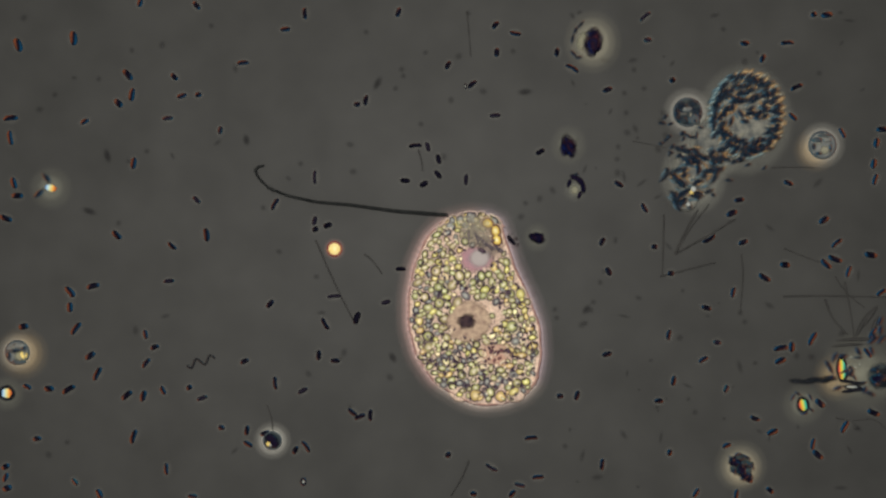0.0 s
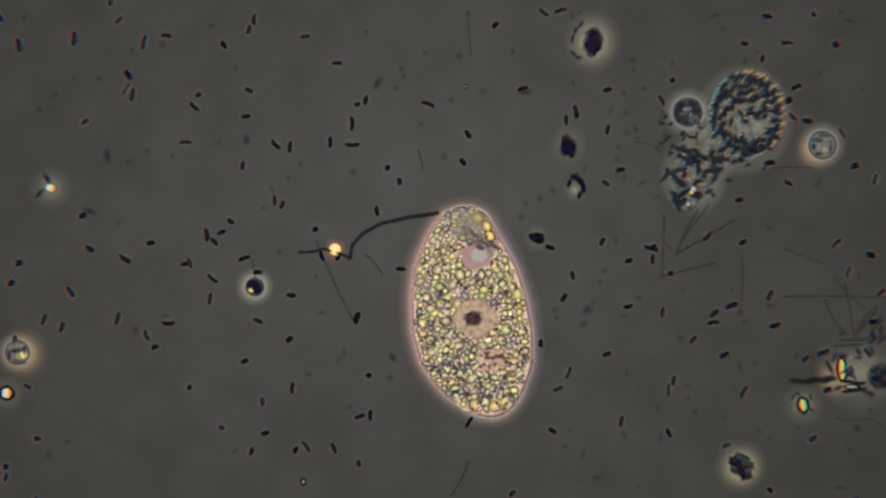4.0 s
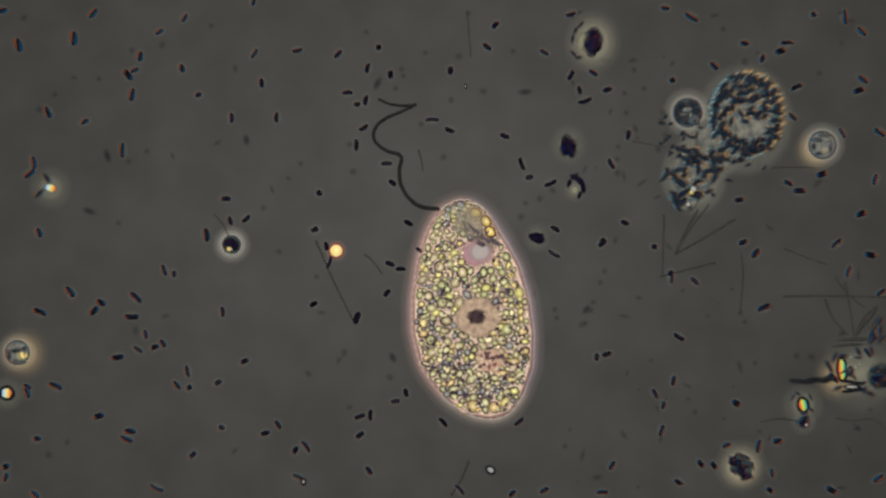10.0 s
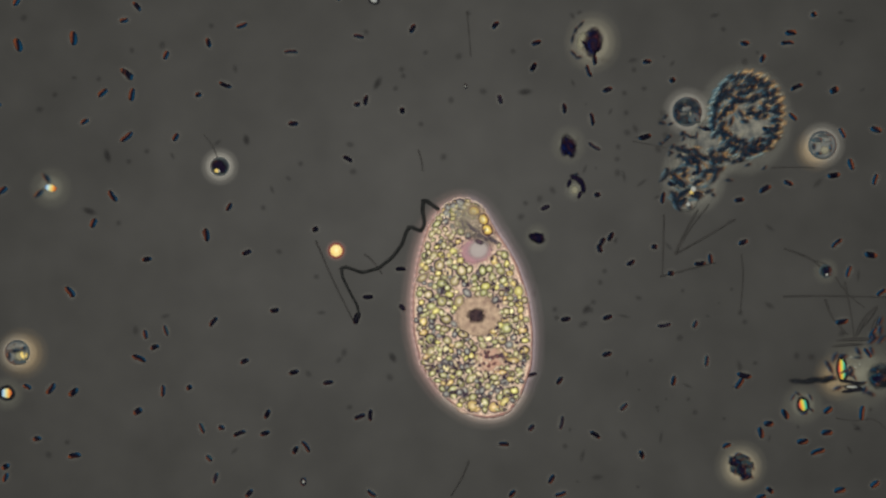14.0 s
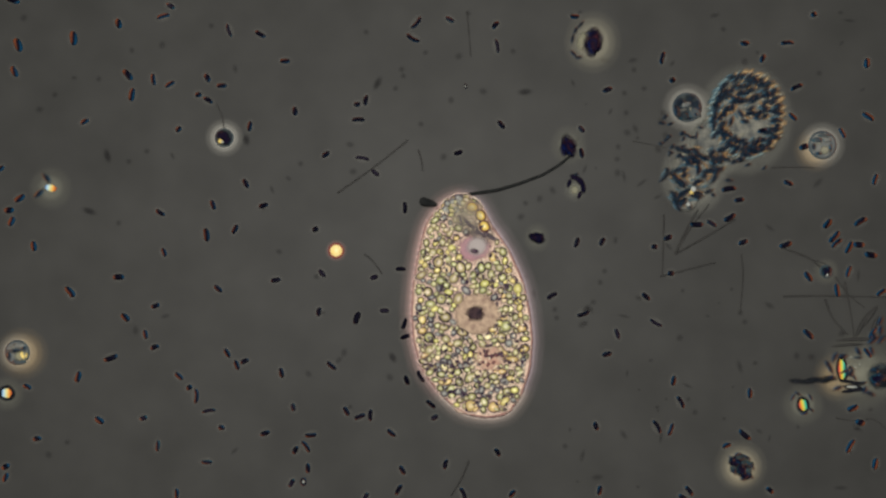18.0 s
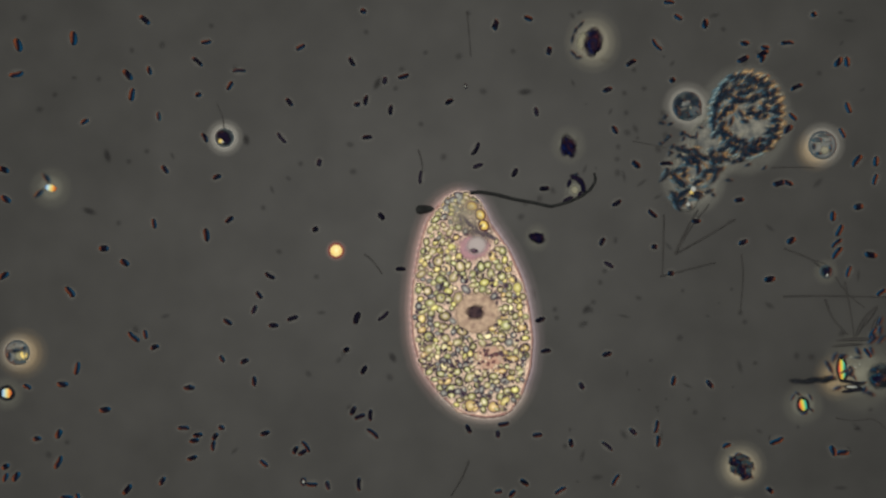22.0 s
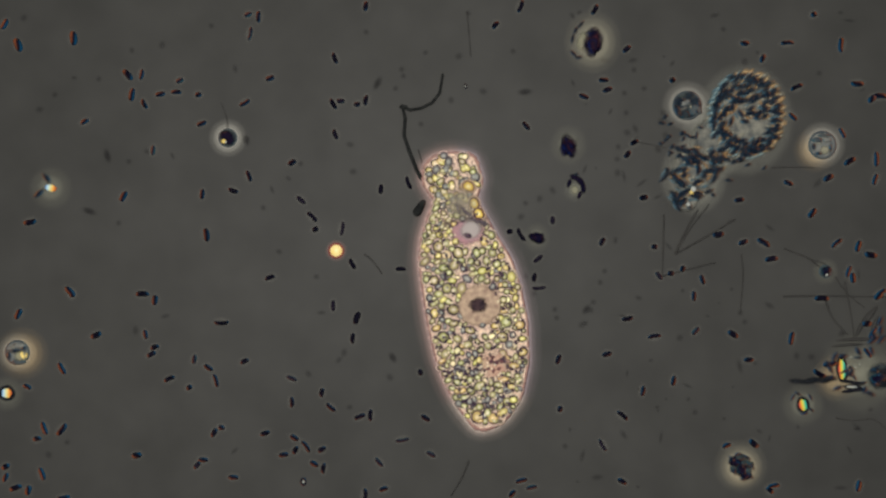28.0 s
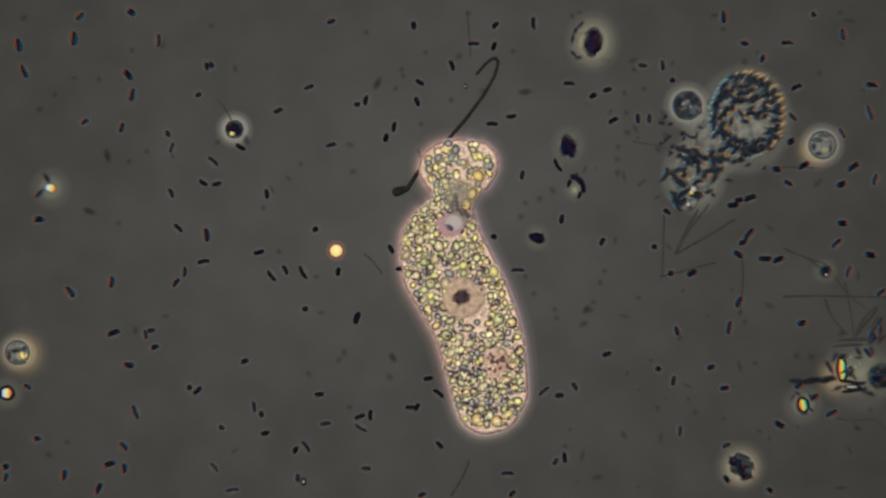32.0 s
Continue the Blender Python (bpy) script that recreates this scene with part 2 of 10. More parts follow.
def granule(name, centre, core, margin, shell, halo_tint=(0.94, 0.74, 0.57)):
    """A starch-like body: a bright core, a dull margin, a thin dark shell and a pale rim that paints its halo, all
    round the middle of a mesh of radius 1; each one differs in tone, in the strength of its shell and in how far its
    core lies to one side."""
    m = bpy.data.materials.new(name)
    m.use_nodes = True
    nt = m.node_tree
    n, link = nt.nodes, nt.links.new
    bsdf = n["Principled BSDF"]
    bsdf.inputs["Roughness"].default_value = 0.45
    bsdf.inputs["Specular IOR Level"].default_value = 0.08

    def node(kind, **inputs):
        one = n.new(kind)
        for key, value in inputs.items():
            one.inputs[key].default_value = value
        return one

    def calc(op, a, b, c=None):
        one = n.new("ShaderNodeMath")
        one.operation = op
        for i, v in enumerate((a, b, c)):
            if isinstance(v, (int, float)):
                one.inputs[i].default_value = v
            elif v is not None:
                link(v, one.inputs[i])
        return one.outputs["Value"]

    tc, own = n.new("ShaderNodeTexCoord"), n.new("ShaderNodeObjectInfo").outputs["Random"]
    seed = calc("MULTIPLY", own, 53.0)
    grow = n.new("ShaderNodeVectorMath")
    grow.operation = "MULTIPLY"
    grow.inputs[1].default_value = (1000, 1000, 0)
    link(tc.outputs["Object"], grow.inputs[0])
    wave = node("ShaderNodeTexNoise", Scale=1.3, Detail=3.0)
    wave.noise_dimensions = "4D"
    link(grow.outputs["Vector"], wave.inputs["Vector"]), link(seed, wave.inputs["W"])
    ln = n.new("ShaderNodeVectorMath")
    ln.operation = "LENGTH"
    link(grow.outputs["Vector"], ln.inputs[0])
    radius = calc("DIVIDE", calc("ADD", ln.outputs["Value"], calc("MULTIPLY_ADD", wave.outputs["Fac"], 0.42, -0.21)), 1.35)
    ramp = n.new("ShaderNodeValToRGB")
    els = ramp.color_ramp.elements
    stops = ((0.0, centre), (0.18, centre), (0.34, core), (0.46, core), (0.525, margin), (0.575, shell), (0.725, shell), (0.80, halo_tint), (1.0, halo_tint))
    while len(els) < len(stops):
        els.new(0.5)
    for e, (p, c) in zip(els, stops):
        e.position, e.color = p, (*c, 1)
    link(radius, ramp.inputs["Fac"])
    plain = n.new("ShaderNodeValToRGB")     # the same without a shell
    for e, (p, c) in zip(plain.color_ramp.elements, ((0.40, core), (0.80, halo_tint))):
        e.position, e.color = p, (*c, 1)
    link(radius, plain.inputs["Fac"])
    crisp = node("ShaderNodeMapRange", **{"From Min": 0.0, "From Max": 0.55, "To Min": 0.72, "To Max": 1.0})
    link(calc("FRACT", calc("MULTIPLY", own, 7.0), 0.0), crisp.inputs["Value"])
    mix = n.new("ShaderNodeMix")
    mix.data_type = "RGBA"
    link(crisp.outputs["Result"], mix.inputs["Factor"]), link(plain.outputs["Color"], mix.inputs["A"]), link(ramp.outputs["Color"], mix.inputs["B"])
    fine = node("ShaderNodeTexNoise", Scale=3.4, Detail=2.0)
    fine.noise_dimensions = "4D"
    link(grow.outputs["Vector"], fine.inputs["Vector"]), link(seed, fine.inputs["W"])
    tone = calc("MULTIPLY", calc("MULTIPLY_ADD", fine.outputs["Fac"], 0.7, 0.65), calc("MULTIPLY_ADD", calc("FRACT", calc("MULTIPLY", own, 13.0), 0.0), 0.34, 0.83))
    hue = node("ShaderNodeHueSaturation")
    link(calc("MULTIPLY_ADD", calc("FRACT", calc("MULTIPLY", own, 29.0), 0.0), 0.06, 0.47), hue.inputs["Hue"])
    link(tone, hue.inputs["Value"]), link(mix.outputs["Result"], hue.inputs["Color"])
    link(hue.outputs["Color"], bsdf.inputs["Base Color"])
    thin = node("ShaderNodeMapRange", **{"From Min": 0.74, "From Max": 0.97, "To Min": 1.0, "To Max": 0.0})
    link(radius, thin.inputs["Value"])
    link(thin.outputs["Result"], bsdf.inputs["Alpha"])
    return m


M_GRAIN = granule("green_granule", (0.67, 0.61, 0.42), (0.345, 0.315, 0.12), (0.15, 0.125, 0.07), (0.026, 0.016, 0.028))
M_YOLK = granule("yellow_granule", (0.80, 0.69, 0.36), (0.55, 0.44, 0.13), (0.25, 0.175, 0.07), (0.042, 0.024, 0.030))
M_SLATE = granule("dark_granule", (0.36, 0.36, 0.31), (0.18, 0.175, 0.16), (0.075, 0.065, 0.085), (0.022, 0.015, 0.034))
M_MILK = granule("cream_granule", (0.95, 0.84, 0.56), (0.82, 0.69, 0.36), (0.40, 0.32, 0.18), (0.038, 0.028, 0.040))


# ---- shapes, in thousandths ----
def mesh_of(name, bm, *materials):
    me = bpy.data.meshes.new(name)
    for v in bm.verts:
        v.co *= MM
    bm.normal_update()
    for f in bm.faces:
        f.smooth = True
    bm.to_mesh(me)
    bm.free()
    for m in materials:
        me.materials.append(m)
    return me


def piece(name, me, parent=None, m=None, label=""):
    """One mesh object, as a part of parent or as a thing."""
    ob = new(name, me)
    ob.parent = parent
    if m is not None:
        ob.matrix_basis = m
    return tagged(ob, label)


def thing(name, label, category, group="", m=None):
    """An Empty that parents the parts of a thing."""
    ob = new(name)
    ob.empty_display_size = 0.01
    if m is not None:
        ob.matrix_basis = m
    return tagged(ob, label, category, group)


def lathe(bm, profile, sides=14, sx=1.0, sy=1.0, cx=0.0, cy=0.0, index=0):
    """Turns (radius, height) rows about z; radius 0 closes the end."""
    rings = []
    for r, z in profile:
        if r == 0:
            rings.append([bm.verts.new((cx, cy, z))])
        else:
            rings.append([bm.verts.new((cx + r * sx * math.cos(2 * math.pi * i / sides), cy + r * sy * math.sin(2 * math.pi * i / sides), z)) for i in range(sides)])
    for a, b in zip(rings, rings[1:]):
        for i in range(sides):
            j = (i + 1) % sides
            if len(a) == 1:
                f = bm.faces.new((a[0], b[i], b[j]))
            elif len(b) == 1:
                f = bm.faces.new((a[j], a[i], b[0]))
            else:
                f = bm.faces.new((a[i], b[i], b[j], a[j]))
            f.material_index = index
    return bm


def capsule(length, width, pinch=0.0, bend=0.0, sides=8, bm=None, taper=0.0, blunt=None):
    """A rod along x with round ends, its middle pinched or bent; blunt: the power of a spindle's outline instead."""
    bm = bm or bmesh.new()
    r, half, n = width / 2, length / 2, 9
    prev = None
    for k in range(n + 1):
        f = k / n
        x = -half * math.cos(math.pi * f)
        e = min(half - abs(x), r)
        rad = r * math.sqrt(max(0.0, 1 - (1 - e / r) ** 2)) * (1 - pinch * math.exp(-(x / (0.16 * length)) ** 2)) * (1 - taper * f)
        if blunt:
            rad = r * max(0.0, 1 - abs(x / half) ** blunt) ** 0.5 * (1 - pinch * math.exp(-(x / (0.2 * length)) ** 2))
        y = bend * (1 - (x / half) ** 2)
        if k in (0, n):
            ring = [bm.verts.new((x, y, 0))]
        else:
            ring = [bm.verts.new((x, y + rad * math.cos(2 * math.pi * i / sides), rad * math.sin(2 * math.pi * i / sides))) for i in range(sides)]
        if prev:
            for i in range(sides):
                j = (i + 1) % sides
                if len(prev) == 1:
                    bm.faces.new((prev[0], ring[j], ring[i]))
                elif len(ring) == 1:
                    bm.faces.new((prev[i], prev[j], ring[0]))
                else:
                    bm.faces.new((prev[i], prev[j], ring[j], ring[i]))
        prev = ring
    return bm


def rock(sx, sy, sz, rough=0.25, seed=0, detail=3, freq=2.2):
    """An uneven lump."""
    bm = bmesh.new()
    bmesh.ops.create_icosphere(bm, subdivisions=detail, radius=1)
    for v in bm.verts:
        d = 1 + rough * noise.noise(v.co * freq + Vector((seed * 3.1, seed * 1.7, 0))) + 0.4 * rough * noise.noise(v.co * freq * 3 + Vector((seed, 5, 2)))
        v.co = Vector((v.co.x * sx * d, v.co.y * sy * d, v.co.z * sz * d))
    return bm


def film(radius, sx=1.0, sy=1.0, rise=1.0):
    """A shallow round cushion, for painted halos and smudges."""
    bm = bmesh.new()
    return lathe(bm, [(0, rise), (radius * 0.5, rise * 0.8), (radius, 0.0)], sides=28, sx=sx, sy=sy)


def thread(points, r0, r1, z=2.0, sides=6):
    """A thin round thread along points, tapering from r0 to r1."""
    bm = bmesh.new()
    pts = [Vector((x - 784, 441 - y, z)) for x, y in points]
    dense = []
    for i in range(len(pts) - 1):
        p0, p1, p2, p3 = pts[max(i - 1, 0)], pts[i], pts[i + 1], pts[min(i + 2, len(pts) - 1)]
        for k in range(6):
            u = k / 6
            dense.append(0.5 * ((2 * p1) + (p2 - p0) * u + (2 * p0 - 5 * p1 + 4 * p2 - p3) * u * u + (3 * p1 - p0 - 3 * p2 + p3) * u ** 3))
    dense.append(pts[-1])
    prev = None
    for i, p in enumerate(dense):
        d = (dense[min(i + 1, len(dense) - 1)] - dense[max(i - 1, 0)]).normalized()
        side = Vector((-d.y, d.x, 0))
        r = r0 + (r1 - r0) * i / (len(dense) - 1)
        ring = [bm.verts.new(p + side * r * math.cos(2 * math.pi * k / sides) + Vector((0, 0, r * math.sin(2 * math.pi * k / sides)))) for k in range(sides)]
        if prev:
            for k in range(sides):
                j = (k + 1) % sides
                bm.faces.new((prev[k], prev[j], ring[j], ring[k]))
        else:
            bm.faces.new(ring[::-1])
        prev = ring
    bm.faces.new(prev)
    return bm


# ---- the slide ----
bm = bmesh.new()
bmesh.ops.create_cube(bm, size=1)
for v in bm.verts:
    v.co = Vector((v.co.x * 4200, v.co.y * 3600, (v.co.z - 0.5) * 120))
bmesh.ops.bevel(bm, geom=bm.edges[:], offset=12, segments=2, affect="EDGES")
slide = tagged(new("ground", mesh_of("slide", bm, M_SLIDE)), "dim grey-lit glass microscope slide under a film of pond water", "slide", kind="structure")


# ---- the large cell: its outline over time ----
SHAPES = {}


def shape(t, top, bottom, *rows):
    """The cell's outline at t: its top and bottom, and rows of (y, left, right)."""
    top, bottom = (top[0], top[1] + 7), (bottom[0], bottom[1] - 6)
    span = bottom[1] - top[1]
    phi, mid, half = [0.0], [top[0]], [0.0]
    for y, left, right in rows:
        phi.append(math.acos(1 - 2 * (y - top[1]) / span))
        mid.append((left + right) / 2)
        half.append((right - left) / 2)
    phi.append(math.pi), mid.append(bottom[0]), half.append(0.0)
    grid = np.linspace(0, math.pi, 241)
    soft = np.hanning(13) / np.hanning(13).sum()
    ease = [np.convolve(np.pad(np.interp(grid, phi, w), 6, mode="reflect", reflect_type="odd"), soft, mode="valid") for w in (mid, half)]
    ease[1][0] = ease[1][-1] = 0.0
    SHAPES[t] = (top[1], span, grid, ease[0], np.maximum(ease[1], 0))


EARLY, LATE = (0, 0.06, 0.15, 0.24, 0.53, 0.727, 1), (0, 0.166, 0.235, 0.29, 0.55, 0.76, 1)


def body(t, s, u, inset=0.0):
    """The place at the share s from top to bottom and u from the left (-1) to the right (1) edge at a shape's time t."""
    y0, span, grid, mid, half = SHAPES[t]
    if t > 26:      # the tip has swollen into a head
        s = float(np.interp(s, EARLY, LATE))
    if inset:
        s = min(max(s, inset / span), 1 - inset / span)
    phi = math.acos(1 - 2 * s)
    w = max(float(np.interp(phi, grid, half)) - inset, 0)
    return float(np.interp(phi, grid, mid)) + u * w, y0 + s * span


def edge(t, q):
    """The place and outward direction on the outline at q from 0 (top) down the right side and up the left to 1."""
    y0, span, grid, mid, half = SHAPES[t]

    def spot(v):
        v %= 1.0
        phi, side = (2 * math.pi * v, 1) if v <= 0.5 else (2 * math.pi * (1 - v), -1)
        return Vector((float(np.interp(phi, grid, mid)) + side * float(np.interp(phi, grid, half)), y0 + (1 - math.cos(phi)) / 2 * span))
    d = spot(q + 0.006) - spot(q - 0.006)
    return spot(q), math.degrees(math.atan2(d.x, d.y)) if d.length else 0.0


shape(0, (846, 374), (860, 722), (390, 792, 882), (422, 756, 893), (473, 734, 910), (525, 724, 935), (577, 724, 954), (629, 738, 957), (674, 769, 948), (701, 811, 924))
shape(1, (818, 365), (852, 731), (385, 780, 857), (420, 759, 884), (474, 732, 908), (527, 718, 927), (581, 716, 935), (636, 726, 935), (662, 745, 925), (685, 770, 910), (710, 802, 890))
shape(2, (812, 365), (836, 730), (385, 779, 852), (400, 768, 868), (420, 764, 887), (445, 759, 904), (474, 737, 917), (527, 721, 935), (581, 719, 938), (620, 727, 933), (650, 744, 921), (680, 776, 898), (702, 802, 874))
shape(3, (829, 365), (867, 736), (382, 785, 859), (418, 760, 878), (474, 735, 910), (527, 726, 928), (581, 728, 938), (640, 747, 939), (665, 764, 931), (690, 787, 918), (716, 826, 897))
shape(6, (825, 358), (868, 743), (377, 782, 856), (416, 758, 884), (473, 740, 917), (531, 732, 933), (589, 733, 941), (647, 748, 939), (697, 784, 922), (728, 827, 898))
shape(13, (822, 352), (864, 743), (372, 783, 853), (412, 757, 878), (468, 741, 913), (528, 732, 933), (586, 733, 941), (645, 747, 939), (696, 783, 921), (727, 825, 898))
shape(17, (820, 344), (862, 743), (360, 788, 845), (400, 755, 869), (450, 742, 903), (500, 733, 925), (550, 730, 936), (600, 733, 941), (650, 746, 937), (700, 784, 920), (730, 823, 895))
shape(25, (818, 337), (862, 743), (354, 788, 843), (398, 755, 867), (450, 741, 903), (500, 732, 925), (550, 729, 936), (600, 732, 942), (650, 745, 938), (700, 783, 921), (730, 823, 895))
shape(25.5, (818, 335), (862, 744), (352, 786, 842), (396, 755, 866), (450, 741, 902), (500, 732, 925), (550, 729, 936), (600, 732, 942), (650, 745, 938), (700, 783, 921), (730, 823, 895))
shape(27.5, (806, 272), (852, 760), (288, 768, 838), (310, 757, 846), (335, 760, 842), (352, 773, 836), (380, 756, 855), (420, 742, 875), (460, 737, 899), (520, 742, 920), (580, 752, 931), (640, 768, 932), (700, 797, 921), (740, 823, 892))
shape(28, (808, 264), (854, 765), (278, 768, 838), (295, 752, 846), (320, 748, 853), (340, 757, 847), (352, 770, 842), (380, 760, 858), (420, 746, 880), (460, 742, 905), (510, 748, 921), (570, 757, 933), (640, 773, 935), (700, 799, 923), (740, 826, 896))
shape(29, (805, 252), (853, 772), (268, 762, 846), (290, 745, 862), (315, 742, 865), (338, 752, 855), (352, 764, 838), (380, 747, 849), (420, 735, 863), (460, 727, 880), (510, 732, 904), (560, 747, 922), (620, 768, 930), (680, 791, 930), (730, 811, 913), (758, 831, 887))
shape(30, (812, 246), (854, 768), (262, 768, 853), (285, 746, 868), (310, 742, 869), (335, 748, 858), (351, 764, 834), (375, 742, 838), (410, 723, 847), (450, 717, 866), (500, 724, 897), (550, 749, 919), (600, 772, 929), (650, 785, 934), (700, 801, 929), (745, 825, 906))
shape(31, (816, 244), (855, 768), (258, 772, 856), (280, 748, 874), (305, 745, 878), (332, 754, 864), (351, 770, 831), (372, 742, 834), (410, 717, 845), (450, 707, 858), (500, 718, 893), (550, 745, 915), (600, 768, 925), (650, 785, 930), (700, 798, 928), (748, 819, 902))
shape(32, (815, 242), (858, 771), (256, 774, 860), (278, 748, 878), (303, 742, 878), (332, 757, 862), (351, 777, 830), (372, 740, 835), (410, 713, 847), (450, 709, 868), (500, 716, 893), (550, 745, 912), (600, 774, 925), (650, 789, 930), (700, 802, 932), (748, 821, 906))
TIMES = sorted(SHAPES)
REF = 17
INSIDE = []     # (part, share down, share across, height, turn, swing) of all that flows with the body


NUDGE = {}     # small drifts of single parts inside the body


def inside(ob, x, y, z, a=0.0, inset=0.0):
    """Puts a part of the cell where it lies at the reference time, to flow with the body."""
    y0, span, grid, mid, half = SHAPES[REF]
    s = (y - y0) / span
    phi = math.acos(1 - 2 * s)
    w = max(float(np.interp(phi, grid, half)) - inset, 1)
    INSIDE.append((ob, s, (x - float(np.interp(phi, grid, mid))) / w, z * MM, a, inset))


cell = thing("euglenid", "pear-shaped translucent single cell packed with yellow-green granules on the slide", "protist")
rng = random.Random(4)

# cytoplasm: flat rounded clots that slide over one another
clots = []
for k in range(4):
    bm = bmesh.new()
    r = 22 + 0.7 * k
    lathe(bm, [(0, 20 + k * 0.4), (r * 0.85, 19.5 + k * 0.4), (r * 0.97, 17), (r, 10), (r * 0.9, 2)], sides=18)
    for v in bm.verts:
        v.co.x *= 1 + 0.06 * math.sin(3 * math.atan2(v.co.y, v.co.x) + k)
    clots.append(mesh_of("cytoplasm", bm, M_PLASM))
for i in range(18):
    for j in range(6):
        ob = piece("cytoplasm", clots[(i * 6 + j) % 4], cell)
        INSIDE.append((ob, float(np.interp(0.02 + 0.96 * i / 17, LATE, EARLY)), -1 + j / 2.5, 0.0002 * rng.uniform(0, 6), rng.uniform(-40, 40), 28.0))

# nucleus, reservoir, food vacuole and other organelles
bm = bmesh.new()
lathe(bm, [(0, 9), (20, 8.4), (31, 6.5), (39, 4), (44, 2)], sides=28, sx=1.0, sy=0.93)
for v in bm.verts:
    v.co *= 1 + 0.10 * noise.noise(Vector((v.co.x, v.co.y, 0)) * 0.05)
nucleus = piece("nucleus", mesh_of("nucleus", bm, M_NUC), cell, label="round tan nucleus with a dark clump inside")
inside(nucleus, 844, 556, 23)
NUDGE[nucleus] = {0: (-19, 10), 1: (-2, 3), 3: (-4, 2), 29: (-4, -4), 30: (-7, -7), 31: (-8, -8), 32: (-10, -8)}
NUCLEOLUS = [(-11, 3, 9), (2, 8, 10), (7, -5, 9), (-6, -7, 8.5), (-1, 0, 9)]
bm = bmesh.new()
for x, y, r in NUCLEOLUS:
    lump = rock(r, r * 0.95, 3.5, 0.35, seed=x, detail=2)
    bmesh.ops.translate(lump, verts=lump.verts, vec=(x, y, 9))
    tmp = bpy.data.meshes.new("tmp")
    lump.to_mesh(tmp)
    lump.free()
    bm.from_mesh(tmp)
    bpy.data.meshes.remove(tmp)
nucleolus = piece("nucleolus", mesh_of("nucleolus", bm, M_NUCLEOLUS), nucleus, label="dark brown lobed clump")
bm = bmesh.new()
lathe(bm, [(0, 6), (20, 5.6), (30, 5), (37, 4)], sides=22, sx=1.0, sy=0.8)
reservoir = piece("reservoir", mesh_of("reservoir", bm, M_PINK), cell, label="pink pouch below the tip")
inside(reservoir, 839, 440, 22)
bm = lathe(bmesh.new(), [(0, 2), (10, 1.8), (16, 1.4), (21, 1)], sides=24, sx=1.0, sy=0.9)
vacuole = piece("vacuole", mesh_of("vacuole", bm, V_BUBBLE), reservoir, pose(0.006, 0.001, 0.006), "clear round bubble")
rod = piece("feeding_rod", mesh_of("feeding_rod", rock(7.5, 4.5, 3, 0.5, 4, 3), M_SPECK), reservoir, pose(-0.002, -0.007, 0.010, 0, 0, -32), "dark purple rod")
bm = bmesh.new()
lathe(bm, [(0, 5), (16, 4.8), (30, 4.4), (38, 4)], sides=22, sx=0.72, sy=1.0)
inside(piece("pharynx", mesh_of("pharynx", bm, M_HAZE), cell, label="dusky throat above the pouch"), 850, 412, 23, 32)
for x, y, a, n, w in ((852, 416, -34, 44, 8), (826, 396, -62, 40, 8), (838, 405, -50, 36, 7), (872, 424, -52, 34, 10), (814, 392, -75, 30, 8)):
    inside(piece("feeding_fibre", mesh_of("feeding_fibre", capsule(n, w, 0, 2), M_ROD), cell), x, y, 29, a)
bm = bmesh.new()
lathe(bm, [(0, 6), (18, 5.6), (26, 5), (33, 4)], sides=20, sx=1.1, sy=1.0)
food = piece("food_vacuole", mesh_of("food_vacuole", bm, M_FOOD), cell, label="orange-pink pocket with dark crumbs")
inside(food, 866, 634, 22)
crumb = [mesh_of("crumb", rock(4 + k, 3.0 + k * 0.5, 2.5, 0.4, k + 9, 2), M_CRUMB) for k in range(3)]
for k, (x, y, a) in enumerate(((-2, 13, 20), (4, 3, -30), (-6, 6, 60), (-12, -7, 10), (-3, -11, 70), (12, 5, -40), (-19, -10, 0), (7, -8, 30))):
    piece("crumb", crumb[k % 3], food, pose(x * MM, y * MM, 0.0075, 0, 0, a))

# granules: a bright core in a dark shell, with a painted halo round it
KINDS = {"green": M_GRAIN, "yellow": M_YOLK, "slate": M_SLATE, "cream": M_MILK}
grain_mesh = {}
for kind, material in KINDS.items():
    bm = bmesh.new()
    lathe(bm, [(0, 4.6), (0.45, 4.4), (0.78, 3.8), (0.98, 2.6), (1.38, 0.6)], sides=18)
    grain_mesh[kind] = mesh_of("granule", bm, material)
taken = []


def grain(kind, x, y, rx, ry, a):
    y = min(max(y, 360), 724)
    if kind in ("yellow", "slate") and rng.random() < 0.3:
        kind = "green"
    ob = piece("granule", grain_mesh[kind], cell)
    k = rng.uniform(1.1, 1.36)
    ob.scale = (rx * k, ry * k * rng.uniform(0.66, 0.98), 1)
    taken.append((x, y, (rx + ry) / 2))
    inside(ob, x, y, 22 + rng.uniform(0, 3), a + (rng.uniform(0, 360) if abs(rx - ry) < 1.5 else 180 * rng.randrange(2)))


def grains(kind, *five):
    """Granules of a kind: x, y, two radii and a turn for each."""
    for i in range(0, len(five), 5):
        grain(kind, *five[i:i + 5])


